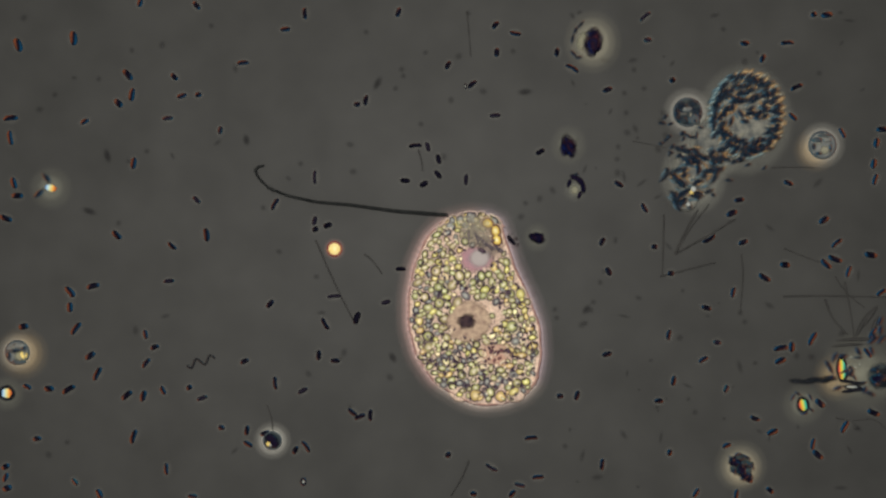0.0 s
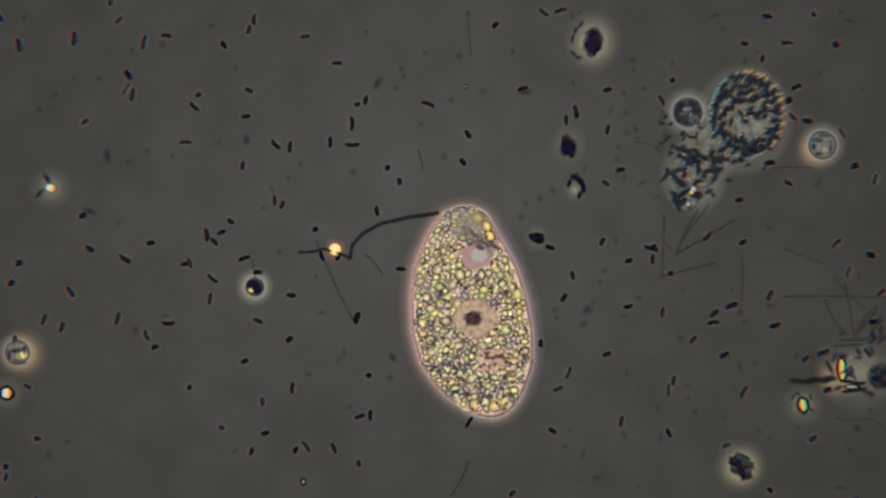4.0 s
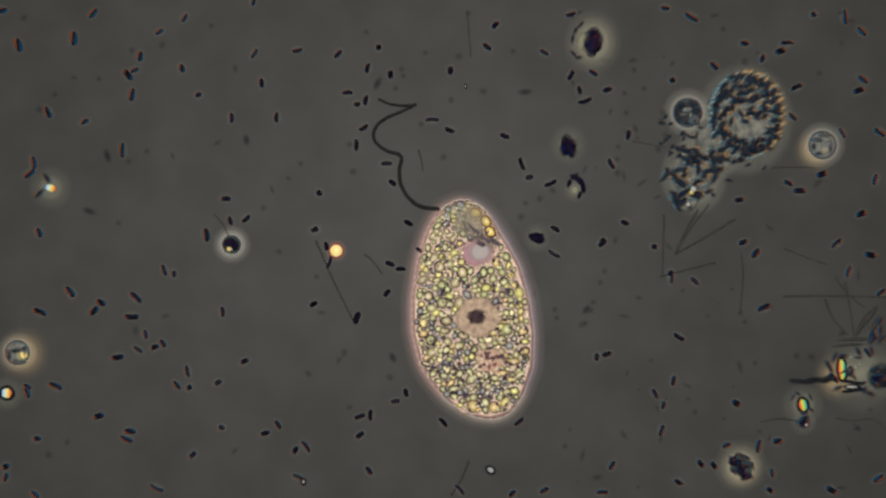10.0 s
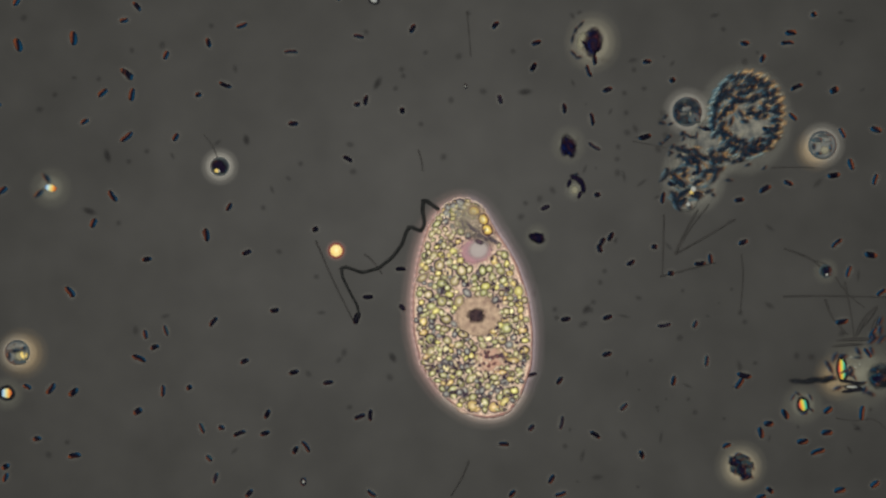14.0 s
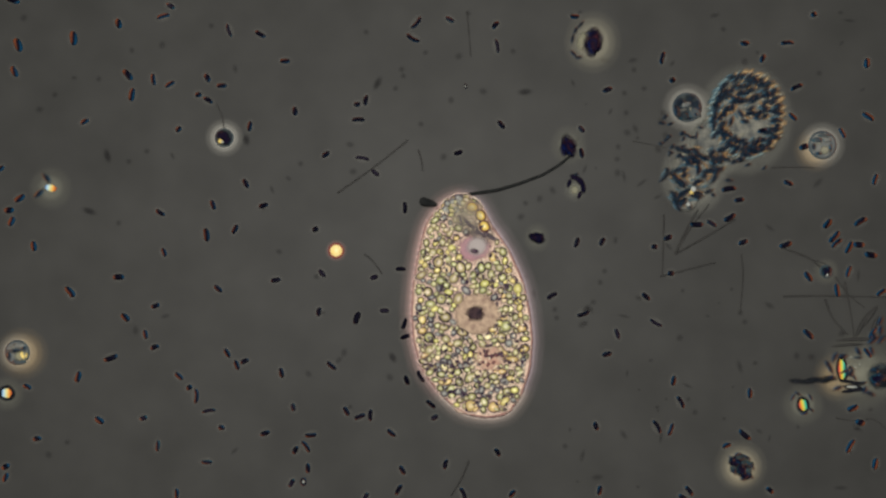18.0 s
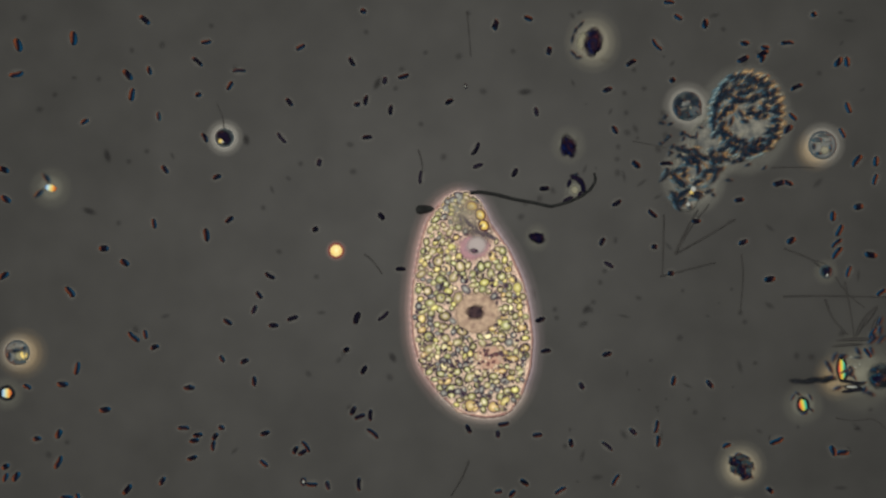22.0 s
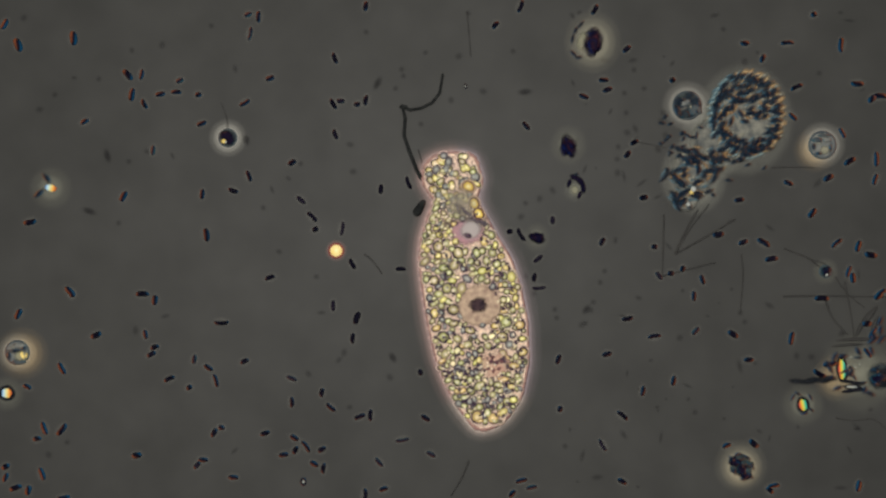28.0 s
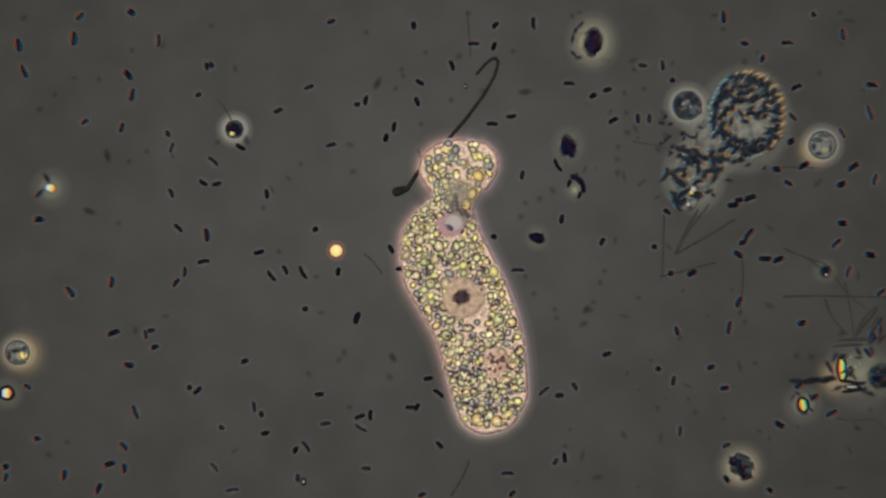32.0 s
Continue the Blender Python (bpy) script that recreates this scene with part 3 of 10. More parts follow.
grains("slate", 800, 366, 6, 5, 0, 825, 412, 5, 6, 0, 785, 387, 6, 5, 0, 797, 396, 5, 5, 0, 765, 472, 5, 5, 0, 760, 500, 5, 4, 0, 785, 487, 5, 4, 0, 779, 512, 7, 6, 0, 764, 527, 6, 4, 10,
       825, 515, 9, 8, 0, 820, 500, 6, 6, 0, 838, 508, 7, 5, 0, 887, 503, 5, 4, 0, 875, 527, 7, 7, 0, 893, 518, 5, 4, 0, 903, 535, 6, 5, 0, 845, 517, 6, 6, 0)
grains("slate", 762, 575, 6, 5, 0, 766, 584, 5, 4, 0, 775, 592, 5, 4, 0, 804, 630, 5, 5, 0, 785, 640, 7, 6, 0, 775, 646, 6, 5, 0, 825, 620, 6, 5, 0, 742, 545, 5, 7, 0, 908, 595, 5, 7, 15,
       910, 611, 6, 6, 0, 925, 645, 6, 5, 0, 850, 598, 6, 6, 0, 778, 655, 4, 4, 0, 790, 665, 5, 4, 0, 805, 645, 5, 5, 0, 850, 672, 5, 6, 0, 852, 690, 7, 6, 0, 857, 711, 8, 8, 0)
grains("slate", 868, 695, 5, 5, 0, 905, 660, 6, 6, 0, 880, 690, 5, 5, 0, 893, 675, 8, 8, 0, 845, 582, 5, 5, 0, 815, 648, 5, 5, 0, 822, 690, 5, 5, 0, 797, 655, 6, 5, 0, 835, 650, 5, 4, 0, 800, 548, 5, 5, 0)
grains("green", 808, 368, 5, 5, 0, 812, 405, 7, 8, 0, 783, 430, 7, 6, 30, 770, 391, 9, 5, 60, 762, 409, 9, 6, 68, 776, 465, 9, 9, 0, 793, 460, 8, 9, 0, 815, 475, 9, 9, 0, 746, 488, 10, 6, 38,
       771, 489, 8, 6, 20, 781, 498, 9, 8, 30, 803, 494, 9, 8, 0, 742, 516, 6, 8, -15, 757, 518, 8, 9, 0, 781, 530, 9, 9, 0, 795, 533, 6, 6, 0, 811, 530, 8, 12, -20, 762, 539, 9, 7, 0, 864, 472, 6, 9, 30)
grains("green", 884, 475, 7, 9, 40, 870, 487, 8, 7, 0, 852, 475, 6, 9, 0, 838, 488, 6, 9, 0, 901, 511, 5, 8, 0, 895, 548, 6, 6, 0, 764, 557, 7, 7, 0, 788, 562, 9, 11, -10, 785, 580, 9, 7, 0,
       818, 589, 10, 7, -18, 789, 600, 9, 9, 0, 760, 598, 9, 8, 0, 810, 608, 9, 9, 0, 912, 562, 7, 7, 0, 888, 549, 5, 5, 0, 895, 578, 9, 9, 0, 887, 598, 10, 9, 0, 912, 624, 7, 6, 0, 845, 632, 7, 6, 0)
grains("green", 837, 615, 6, 8, 0, 866, 556, 4, 5, 0, 766, 650, 6, 6, 0, 810, 659, 7, 7, 0, 813, 676, 7, 11, 0, 832, 668, 11, 9, 25, 771, 672, 7, 5, -40, 835, 702, 8, 7, 0, 815, 708, 7, 5, -30,
       800, 700, 7, 5, -40, 873, 667, 9, 7, 0, 920, 660, 5, 8, -15, 862, 682, 6, 7, 0, 855, 735, 6, 5, 0, 890, 728, 7, 5, 30, 760, 636, 6, 6, 0, 748, 610, 5, 7, 0, 930, 630, 5, 7, 0, 878, 735, 6, 4, 0)
grains("yellow", 826, 376, 6, 6, 0, 808, 422, 6, 6, 0, 800, 440, 7, 7, 0, 757, 443, 6, 6, 0, 757, 458, 8, 7, 0, 779, 447, 7, 6, 0, 813, 457, 7, 7, 0, 829, 473, 7, 7, 0, 794, 518, 8, 7, 0,
       872, 457, 6, 9, -10, 890, 447, 8, 7, 0, 894, 463, 7, 6, 0, 889, 492, 8, 8, 0, 858, 503, 8, 8, 0, 916, 512, 7, 10, -12, 900, 480, 6, 6, 0, 747, 567, 9, 9, 0, 748, 586, 8, 8, 0)
grains("yellow", 760, 620, 10, 9, 0, 893, 564, 8, 6, 0, 872, 583, 8, 6, 0, 923, 582, 9, 9, 0, 930, 563, 5, 6, 0, 928, 600, 8, 5, 0, 927, 618, 9, 9, 0, 907, 636, 10, 6, 0, 893, 625, 5, 5, 0,
       793, 676, 8, 6, 0, 798, 688, 10, 6, 0, 834, 718, 10, 10, 0, 888, 658, 8, 6, 0, 897, 693, 8, 8, 0, 910, 690, 6, 7, 0, 873, 720, 9, 10, 0, 893, 710, 9, 8, 0, 842, 735, 7, 5, 0, 915, 673, 5, 5, 0)
grains("yellow", 920, 545, 7, 7, 0, 926, 528, 6, 7, 0, 907, 498, 6, 6, 0, 745, 532, 5, 6, 0, 742, 603, 5, 6, 0, 752, 470, 5, 6, 0)
grains("cream", 790, 478, 8, 8, 0, 775, 633, 6, 6, 0, 787, 616, 7, 6, 0, 806, 513, 5, 5, 0, 904, 548, 5, 5, 0, 880, 610, 5, 6, 0, 845, 660, 5, 5, 0, 815, 440, 5, 5, 0)
for tries in range(60000):      # the rest, smaller, in the gaps
    if len(taken) >= 335:
        break
    s, u = rng.uniform(0.02, 0.955), rng.uniform(-1, 1)
    x, y = body(REF, s, u)
    w = body(REF, s, 1)[0] - body(REF, s, 0)[0]
    r = rng.uniform(4.2, 7.2)
    if rng.random() > w / 106 or (1 - abs(u)) * w < r:
        continue
    if math.hypot(x - 844, (y - 556) * 1.05) < 43 or math.hypot(x - 845, (y - 428) * 0.8) < 34 or math.hypot(x - 862, y - 636) < 26:
        continue
    if any((x - p) ** 2 + (y - q) ** 2 < (0.70 * (r + d)) ** 2 for p, q, d in taken):
        continue
    grain(rng.choices(("green", "yellow", "slate", "cream"), (6, 4, 3, 1))[0], x, y, r, r * rng.uniform(0.75, 1.0), rng.uniform(0, 180))
for k in range(62):     # those that crowd in the tip and later fill the head
    s, u = rng.uniform(0.004, 0.064), rng.uniform(-0.88, 0.88)
    x, y = body(REF, s, u)
    ob = piece("granule", grain_mesh[("slate", "yellow", "green", "slate", "yellow", "green", "cream", "green")[k % 8]], cell)
    ob.scale = (rng.uniform(6.5, 10), rng.uniform(5.5, 7.5), 1)
    inside(ob, x, y, 21.5 + (1.5 if k % 8 in (0, 3, 5) else 0) + 0.1 * (k % 9), rng.uniform(0, 180))
small = [mesh_of("small_granule", rock(r, r * 0.62, 3, 0.4, k, 2), m) for k, (r, m) in enumerate(((5.0, M_SPECK), (3.6, M_SPECK), (6.6, M_SPECK), (2.6, M_CREAM), (3.3, M_CREAM)))]
for k in range(520):
    s, u = rng.uniform(0.02, 0.96), rng.uniform(-1, 1)
    if k % 3 == 0:
        s = rng.gauss(0.72, 0.10)
    x, y = body(REF, min(max(s, 0.01), 0.985), u)
    w = body(REF, min(max(s, 0.01), 0.985), 1)[0] - body(REF, min(max(s, 0.01), 0.985), 0)[0]
    if s < 0.07 and k % 2 or (1 - abs(u)) * w < 7 or math.hypot(x - 844, y - 556) < 38 or math.hypot(x - 839, y - 440) < 26:
        continue
    inside(piece("small_granule", small[rng.choices(range(5), (5, 4, 2, 3, 3))[0]], cell), x, y, 26.0 + rng.uniform(0, 2.5), rng.uniform(0, 180))
M_DROP = granule("lipid_drop", (0.85, 0.74, 0.36), (0.66, 0.46, 0.09), (0.36, 0.17, 0.05), (0.06, 0.025, 0.03), (0.80, 0.56, 0.38))
bm = lathe(bmesh.new(), [(0, 4.6), (0.45, 4.4), (0.78, 3.8), (0.98, 2.6), (1.38, 0.6)], sides=18)
drop = mesh_of("lipid_drop", bm, M_DROP)
for x, y, a in ((858, 402, 10), (851, 383, 5), (836, 368, 60)):
    ob = piece("lipid_drop", drop, cell, label="glossy golden drop")
    ob.scale = (9.5, 12, 1)
    inside(ob, x, y, 26, a)

# a grey haze veil added over the tip to dull it
bm = lathe(bmesh.new(), [(0, 3), (0.5, 2.6), (1.0, 1)], sides=24, sx=36, sy=34)
inside(piece("clear_plasm", mesh_of("clear_plasm", bm, V_HOOD), cell, label="grey haze painted over the tip"), 822, 384, 29, 0)

# pellicle: short strips round the edge, each over a pale film that paints the halo
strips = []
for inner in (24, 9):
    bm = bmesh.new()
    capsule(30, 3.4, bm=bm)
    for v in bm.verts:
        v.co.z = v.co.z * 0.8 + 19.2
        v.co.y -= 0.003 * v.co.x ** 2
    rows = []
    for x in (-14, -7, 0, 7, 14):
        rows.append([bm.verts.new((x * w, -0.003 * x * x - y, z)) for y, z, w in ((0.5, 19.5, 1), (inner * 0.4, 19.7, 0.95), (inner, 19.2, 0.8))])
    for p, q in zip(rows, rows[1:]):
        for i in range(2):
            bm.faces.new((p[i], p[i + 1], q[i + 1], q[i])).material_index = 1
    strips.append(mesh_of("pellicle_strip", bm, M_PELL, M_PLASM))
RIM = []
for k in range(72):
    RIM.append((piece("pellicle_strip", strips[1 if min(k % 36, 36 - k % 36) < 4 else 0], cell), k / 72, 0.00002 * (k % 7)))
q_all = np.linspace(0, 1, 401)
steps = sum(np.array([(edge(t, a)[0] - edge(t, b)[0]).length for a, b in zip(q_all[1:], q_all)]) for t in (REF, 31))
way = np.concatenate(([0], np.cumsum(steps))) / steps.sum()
halo_bands = []
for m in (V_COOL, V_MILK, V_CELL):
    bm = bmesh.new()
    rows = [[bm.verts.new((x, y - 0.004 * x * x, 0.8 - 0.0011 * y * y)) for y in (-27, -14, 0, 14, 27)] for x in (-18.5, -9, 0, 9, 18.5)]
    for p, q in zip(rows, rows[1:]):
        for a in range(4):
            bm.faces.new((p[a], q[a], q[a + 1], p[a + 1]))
    halo_bands.append(mesh_of("slime_film", bm, m))
HALO_BAND = []
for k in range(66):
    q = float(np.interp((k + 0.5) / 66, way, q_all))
    HALO_BAND.append((piece("slime_film", halo_bands[0 if q < 0.39 else 1 if q < 0.61 else 2], cell), q, 0.0012 + 0.0008 * (k % 3)))

# flagellum: short stiff links
LINKS = 46
LASH = []
for k in range(LINKS):
    f = k / (LINKS - 1)
    LASH.append(piece("flagellum_link", mesh_of("flagellum_link", capsule(15, 6.9 - 2.8 * f, sides=8), M_LASH), cell))
bm = bmesh.new()
capsule(33, 20, taper=0.62, bm=bm)
knob = piece("flagellum_bulb", mesh_of("flagellum_bulb", bm, M_LASH), cell, label="swollen black bulb of the second flagellum")
BENDS = {}


def lash(t, *xy):
    """The flagellum's bend at t, from its root to its tip, drawn out to even links."""
    pts = np.array(xy, float).reshape(-1, 2)
    d = np.concatenate(([0], np.cumsum(np.hypot(*np.diff(pts, axis=0).T))))
    q = np.linspace(0, d[-1], 4 * LINKS)
    soft = np.hanning(9) / np.hanning(9).sum()
    xs, ys = [np.convolve(np.pad(np.interp(q, d, pts[:, i]), 4, mode="reflect", reflect_type="odd"), soft, mode="valid") for i in (0, 1)]
    node = np.linspace(0, 4 * LINKS - 1, LINKS + 1)
    x, y = np.interp(node, np.arange(4 * LINKS), xs), np.interp(node, np.arange(4 * LINKS), ys)
    turn = np.unwrap(np.arctan2(-np.diff(y), np.diff(x)))
    BENDS[t] = (x[0], y[0], np.hypot(np.diff(x), np.diff(y)), turn)


lash(0, 790, 381, 700, 374, 620, 363, 560, 358, 510, 347, 475, 333, 455, 312, 452, 298, 465, 294)
lash(0.2, 786, 373, 755, 369, 707, 357, 682, 373, 662, 400, 641, 380, 610, 371, 559, 367, 507, 363, 460, 365)
lash(0.5, 775, 382, 765, 345, 735, 292, 705, 276, 690, 300, 665, 318, 640, 325, 650, 310, 670, 285, 665, 262)
lash(0.7, 792, 369, 767, 353, 757, 336, 781, 312, 808, 291, 814, 266, 796, 250, 771, 250, 751, 277, 726, 295, 709, 301, 730, 279, 751, 262, 744, 235)
lash(1, 775, 385, 762, 365, 750, 345, 735, 335, 715, 335, 697, 345, 680, 362, 665, 378, 656, 376, 665, 366, 680, 350, 692, 330, 695, 305, 690, 285, 675, 272, 655, 268, 630, 278, 615, 290, 610, 298, 618, 306, 626, 306)
lash(1.2, 761, 390, 740, 369, 715, 359, 695, 369, 670, 406, 654, 413, 670, 386, 682, 349, 682, 318, 664, 297, 637, 295, 612, 318, 608, 332)
lash(1.5, 753, 411, 740, 380, 724, 349, 703, 338, 682, 353, 666, 386, 658, 380, 658, 338, 637, 307, 610, 295, 590, 312, 577, 338, 573, 359)
lash(1.8, 757, 417, 720, 421, 685, 435, 666, 462, 668, 503, 687, 545, 682, 565, 668, 551, 662, 514, 643, 483, 617, 448)
lash(2, 770, 402, 735, 412, 718, 420, 713, 432, 716, 445, 728, 455, 722, 468, 690, 465, 668, 462, 650, 472, 642, 492, 645, 515, 655, 535, 668, 548, 685, 556, 702, 565)
lash(2.2, 753, 427, 722, 448, 695, 439, 674, 452, 685, 477, 705, 489, 695, 503, 678, 489, 650, 497, 633, 524, 629, 569)
lash(2.5, 772, 382, 745, 400, 715, 420, 700, 400, 682, 425, 660, 425, 640, 395, 628, 365, 620, 340)
lash(2.7, 773, 375, 755, 380, 740, 400, 707, 417, 672, 411, 656, 380, 654, 328, 666, 277, 672, 252, 641, 262, 608, 262)
lash(3, 778, 380, 765, 375, 762, 355, 758, 335, 748, 318, 735, 308, 715, 304, 698, 300, 692, 285, 688, 265, 685, 245, 680, 225, 672, 205, 660, 195, 648, 195, 643, 205, 650, 218, 665, 228, 675, 235, 680, 250, 675, 270, 668, 288, 660, 300)
lash(3.3, 757, 386, 709, 392, 658, 400, 606, 415, 565, 431, 528, 456, 509, 448, 487, 421, 478, 400, 493, 392)
lash(3.5, 775, 378, 730, 385, 690, 400, 660, 420, 650, 440, 660, 460, 620, 445, 585, 462)
lash(5.5, 769, 375, 724, 382, 672, 380, 637, 369, 600, 378, 563, 386, 538, 369, 507, 349, 466, 342, 439, 328, 429, 305)
lash(5.8, 767, 371, 709, 363, 658, 367, 631, 390, 612, 419, 590, 406, 575, 390, 534, 382, 503, 390, 478, 386, 472, 369, 480, 353)
lash(6, 780, 375, 755, 360, 725, 352, 700, 352, 685, 365, 675, 390, 667, 402, 650, 392, 630, 378, 605, 373, 590, 382, 582, 400, 583, 425, 590, 445, 597, 462, 575, 462, 560, 468, 545, 482)
lash(6.5, 769, 373, 740, 351, 711, 340, 685, 359, 670, 390, 654, 400, 643, 369, 625, 351, 604, 363, 590, 400, 586, 431)
lash(7, 772, 374, 750, 360, 725, 350, 700, 355, 690, 372, 680, 390, 670, 393, 660, 380, 658, 360, 648, 340, 630, 328, 612, 330, 602, 345, 595, 370, 588, 395, 583, 415, 588, 427, 600, 430, 615, 427, 628, 415, 637, 400)
lash(7.5, 775, 369, 734, 363, 693, 349, 652, 336, 617, 336, 590, 365, 569, 400, 542, 427, 518, 452, 518, 466, 548, 468, 571, 477, 584, 501)
lash(8, 775, 367, 750, 359, 720, 356, 700, 350, 680, 348, 662, 355, 652, 372, 655, 390, 662, 410, 670, 425, 675, 435, 660, 415, 640, 408, 620, 406, 600, 412, 585, 425, 578, 445, 582, 468, 590, 485, 594, 495)
lash(8.5, 775, 365, 744, 363, 709, 369, 689, 400, 672, 413, 656, 390, 637, 369, 606, 365, 588, 390, 588, 421, 598, 452, 606, 483, 596, 499)
lash(9, 780, 368, 750, 362, 733, 358, 715, 335, 700, 318, 690, 300, 688, 282, 700, 265, 720, 252, 740, 237, 720, 245, 695, 250, 670, 252, 645, 240, 622, 222, 607, 193)
lash(9.5, 767, 371, 732, 369, 705, 359, 689, 328, 685, 307, 654, 312, 643, 287, 650, 256, 674, 241, 707, 233, 685, 225, 664, 204, 654, 178)
lash(10, 775, 370, 750, 368, 735, 362, 718, 345, 708, 325, 706, 300, 712, 280, 705, 272, 690, 270, 675, 262, 662, 250, 660, 235, 668, 220, 685, 208, 710, 198, 735, 186, 715, 188, 690, 185, 672, 177)
lash(10.5, 777, 369, 744, 371, 715, 369, 707, 338, 701, 297, 713, 266, 744, 258, 769, 250, 755, 225, 748, 194, 761, 163, 786, 153, 802, 153)
lash(11, 775, 368, 750, 372, 735, 385, 720, 392, 695, 388, 675, 385, 655, 385, 645, 395, 635, 410, 625, 420, 613, 415, 615, 395, 612, 375, 600, 355, 585, 350, 565, 352, 540, 368, 520, 385, 517, 400, 530, 407, 555, 408)
lash(11.5, 767, 365, 740, 380, 720, 400, 703, 441, 703, 493, 711, 526, 715, 510, 709, 485, 678, 477, 627, 479, 596, 497)
lash(12, 775, 370, 750, 368, 740, 380, 715, 388, 695, 400, 683, 420, 682, 445, 680, 460, 670, 465, 660, 455, 652, 435, 640, 422, 625, 418, 610, 425, 600, 440, 590, 460, 575, 480, 568, 492)
lash(12.5, 761, 365, 748, 365, 753, 400, 732, 427, 711, 452, 711, 503, 705, 534, 664, 565, 612, 592, 567, 633)
lash(13, 775, 372, 760, 362, 748, 363, 742, 380, 715, 410, 695, 440, 683, 470, 673, 520, 660, 570, 658, 610, 666, 637, 670, 622, 678, 602, 695, 595)
lash(13.5, 768, 369, 752, 361, 746, 390, 719, 435, 678, 479, 626, 524, 595, 555, 591, 576, 605, 582, 622, 565, 632, 545)
lash(14, 775, 370, 758, 358, 750, 353, 747, 370, 752, 397, 745, 410, 725, 400, 718, 412, 712, 432, 695, 455, 670, 475, 640, 483, 620, 475, 605, 472, 605, 488, 618, 515, 632, 540, 635, 555, 630, 565)
lash(14.5, 775, 372, 760, 358, 745, 368, 738, 390, 722, 420, 705, 455, 695, 490, 680, 520, 672, 550, 662, 575, 645, 590)
lash(15.1, 775, 372, 755, 345, 725, 320, 690, 300, 655, 270, 635, 235, 625, 200, 630, 165)
lash(15.8, 775, 372, 785, 345, 800, 310, 825, 280, 845, 245, 855, 205, 860, 165, 850, 130)
lash(16.5, 775, 372, 800, 350, 838, 340, 870, 332, 910, 320, 950, 300, 985, 275, 1003, 245, 1012, 215, 1018, 190)
lash(17, 775, 372, 800, 350, 838, 338, 870, 328, 900, 315, 935, 297, 965, 270, 990, 245, 1005, 225, 1012, 205, 1000, 203, 985, 210)
lash(17.5, 777, 369, 812, 349, 838, 338, 890, 312, 941, 287, 989, 262, 1007, 256, 989, 241, 974, 233)
lash(18, 775, 372, 800, 350, 838, 343, 880, 337, 920, 325, 960, 310, 990, 292, 1010, 275, 1014, 262)
lash(18.5, 777, 369, 810, 349, 845, 340, 896, 336, 948, 320, 989, 301, 999, 277, 1003, 262)
lash(19, 775, 372, 805, 345, 850, 350, 900, 352, 950, 355, 990, 358, 1010, 355, 1015, 340, 1020, 325, 1025, 310, 1026, 293)
lash(19.5, 777, 369, 812, 349, 842, 351, 894, 361, 946, 363, 997, 359, 1028, 349, 1028, 328, 1016, 312)
lash(20, 775, 372, 805, 345, 850, 347, 880, 353, 920, 360, 970, 367, 1012, 370, 1030, 362, 1042, 345, 1040, 335)
lash(20.5, 777, 369, 812, 349, 845, 351, 900, 361, 962, 361, 1018, 361, 1036, 349, 1030, 328, 1018, 312)
lash(21, 775, 372, 805, 345, 850, 340, 885, 346, 920, 350, 960, 352, 1000, 347, 1010, 340, 1002, 325, 997, 305, 1000, 285, 1008, 275)
lash(21.5, 777, 369, 810, 345, 845, 338, 896, 336, 958, 334, 1010, 324, 1045, 307, 1045, 287, 1028, 289)
lash(22, 775, 372, 805, 345, 850, 340, 880, 345, 910, 353, 940, 358, 975, 366, 1005, 358, 1030, 347, 1045, 335, 1054, 320, 1052, 310)
lash(22.5, 777, 369, 807, 349, 838, 338, 904, 336, 956, 332, 991, 328, 995, 307, 993, 277, 1003, 256)
lash(23, 775, 372, 805, 345, 862, 340, 900, 340, 950, 340, 985, 336, 992, 320, 996, 295, 1000, 275, 1006, 262)
lash(23.5, 775, 372, 805, 345, 850, 345, 900, 362, 950, 355, 1000, 362, 1030, 345, 1035, 325)
lash(24, 802, 376, 812, 350, 832, 326, 860, 310, 895, 290, 920, 275, 938, 250, 945, 220, 950, 195, 948, 175, 935, 160, 922, 145)
lash(24.5, 777, 369, 812, 338, 845, 320, 900, 291, 952, 258, 977, 244, 962, 221, 948, 194, 937, 169)
lash(25, 775, 372, 805, 345, 840, 332, 870, 327, 900, 320, 940, 312, 985, 304, 990, 297, 985, 275, 978, 250, 972, 225, 965, 210)
lash(25.5, 775, 372, 800, 345, 825, 330, 850, 300, 880, 285, 895, 272, 880, 250, 862, 235, 845, 215, 840, 190)
lash(27.5, 765, 315, 750, 290, 745, 262, 725, 245, 710, 215, 702, 185, 705, 160, 722, 150, 735, 165, 728, 185)
lash(28, 745, 315, 737, 300, 725, 270, 715, 240, 717, 210, 712, 188, 725, 195, 745, 192, 765, 182, 778, 165, 783, 135)
lash(28.5, 745, 330, 735, 290, 735, 255, 720, 220, 705, 185, 700, 150, 715, 130, 730, 150)
lash(29, 728, 345, 735, 285, 740, 258, 760, 240, 772, 225, 768, 217, 748, 216, 730, 210, 715, 195, 708, 175, 712, 155, 720, 130, 722, 115, 712, 100)
lash(29.5, 713, 375, 731, 353, 725, 318, 704, 277, 694, 241, 680, 229, 711, 233, 735, 225, 739, 204, 721, 194, 704, 184)
lash(30, 722, 345, 735, 325, 738, 300, 745, 270, 775, 245, 800, 218, 825, 190, 850, 155, 865, 135, 875, 122)
lash(30.5, 720, 340, 740, 307, 748, 277, 767, 241, 767, 215, 794, 180, 829, 138, 819, 130, 798, 128, 777, 142, 769, 159)
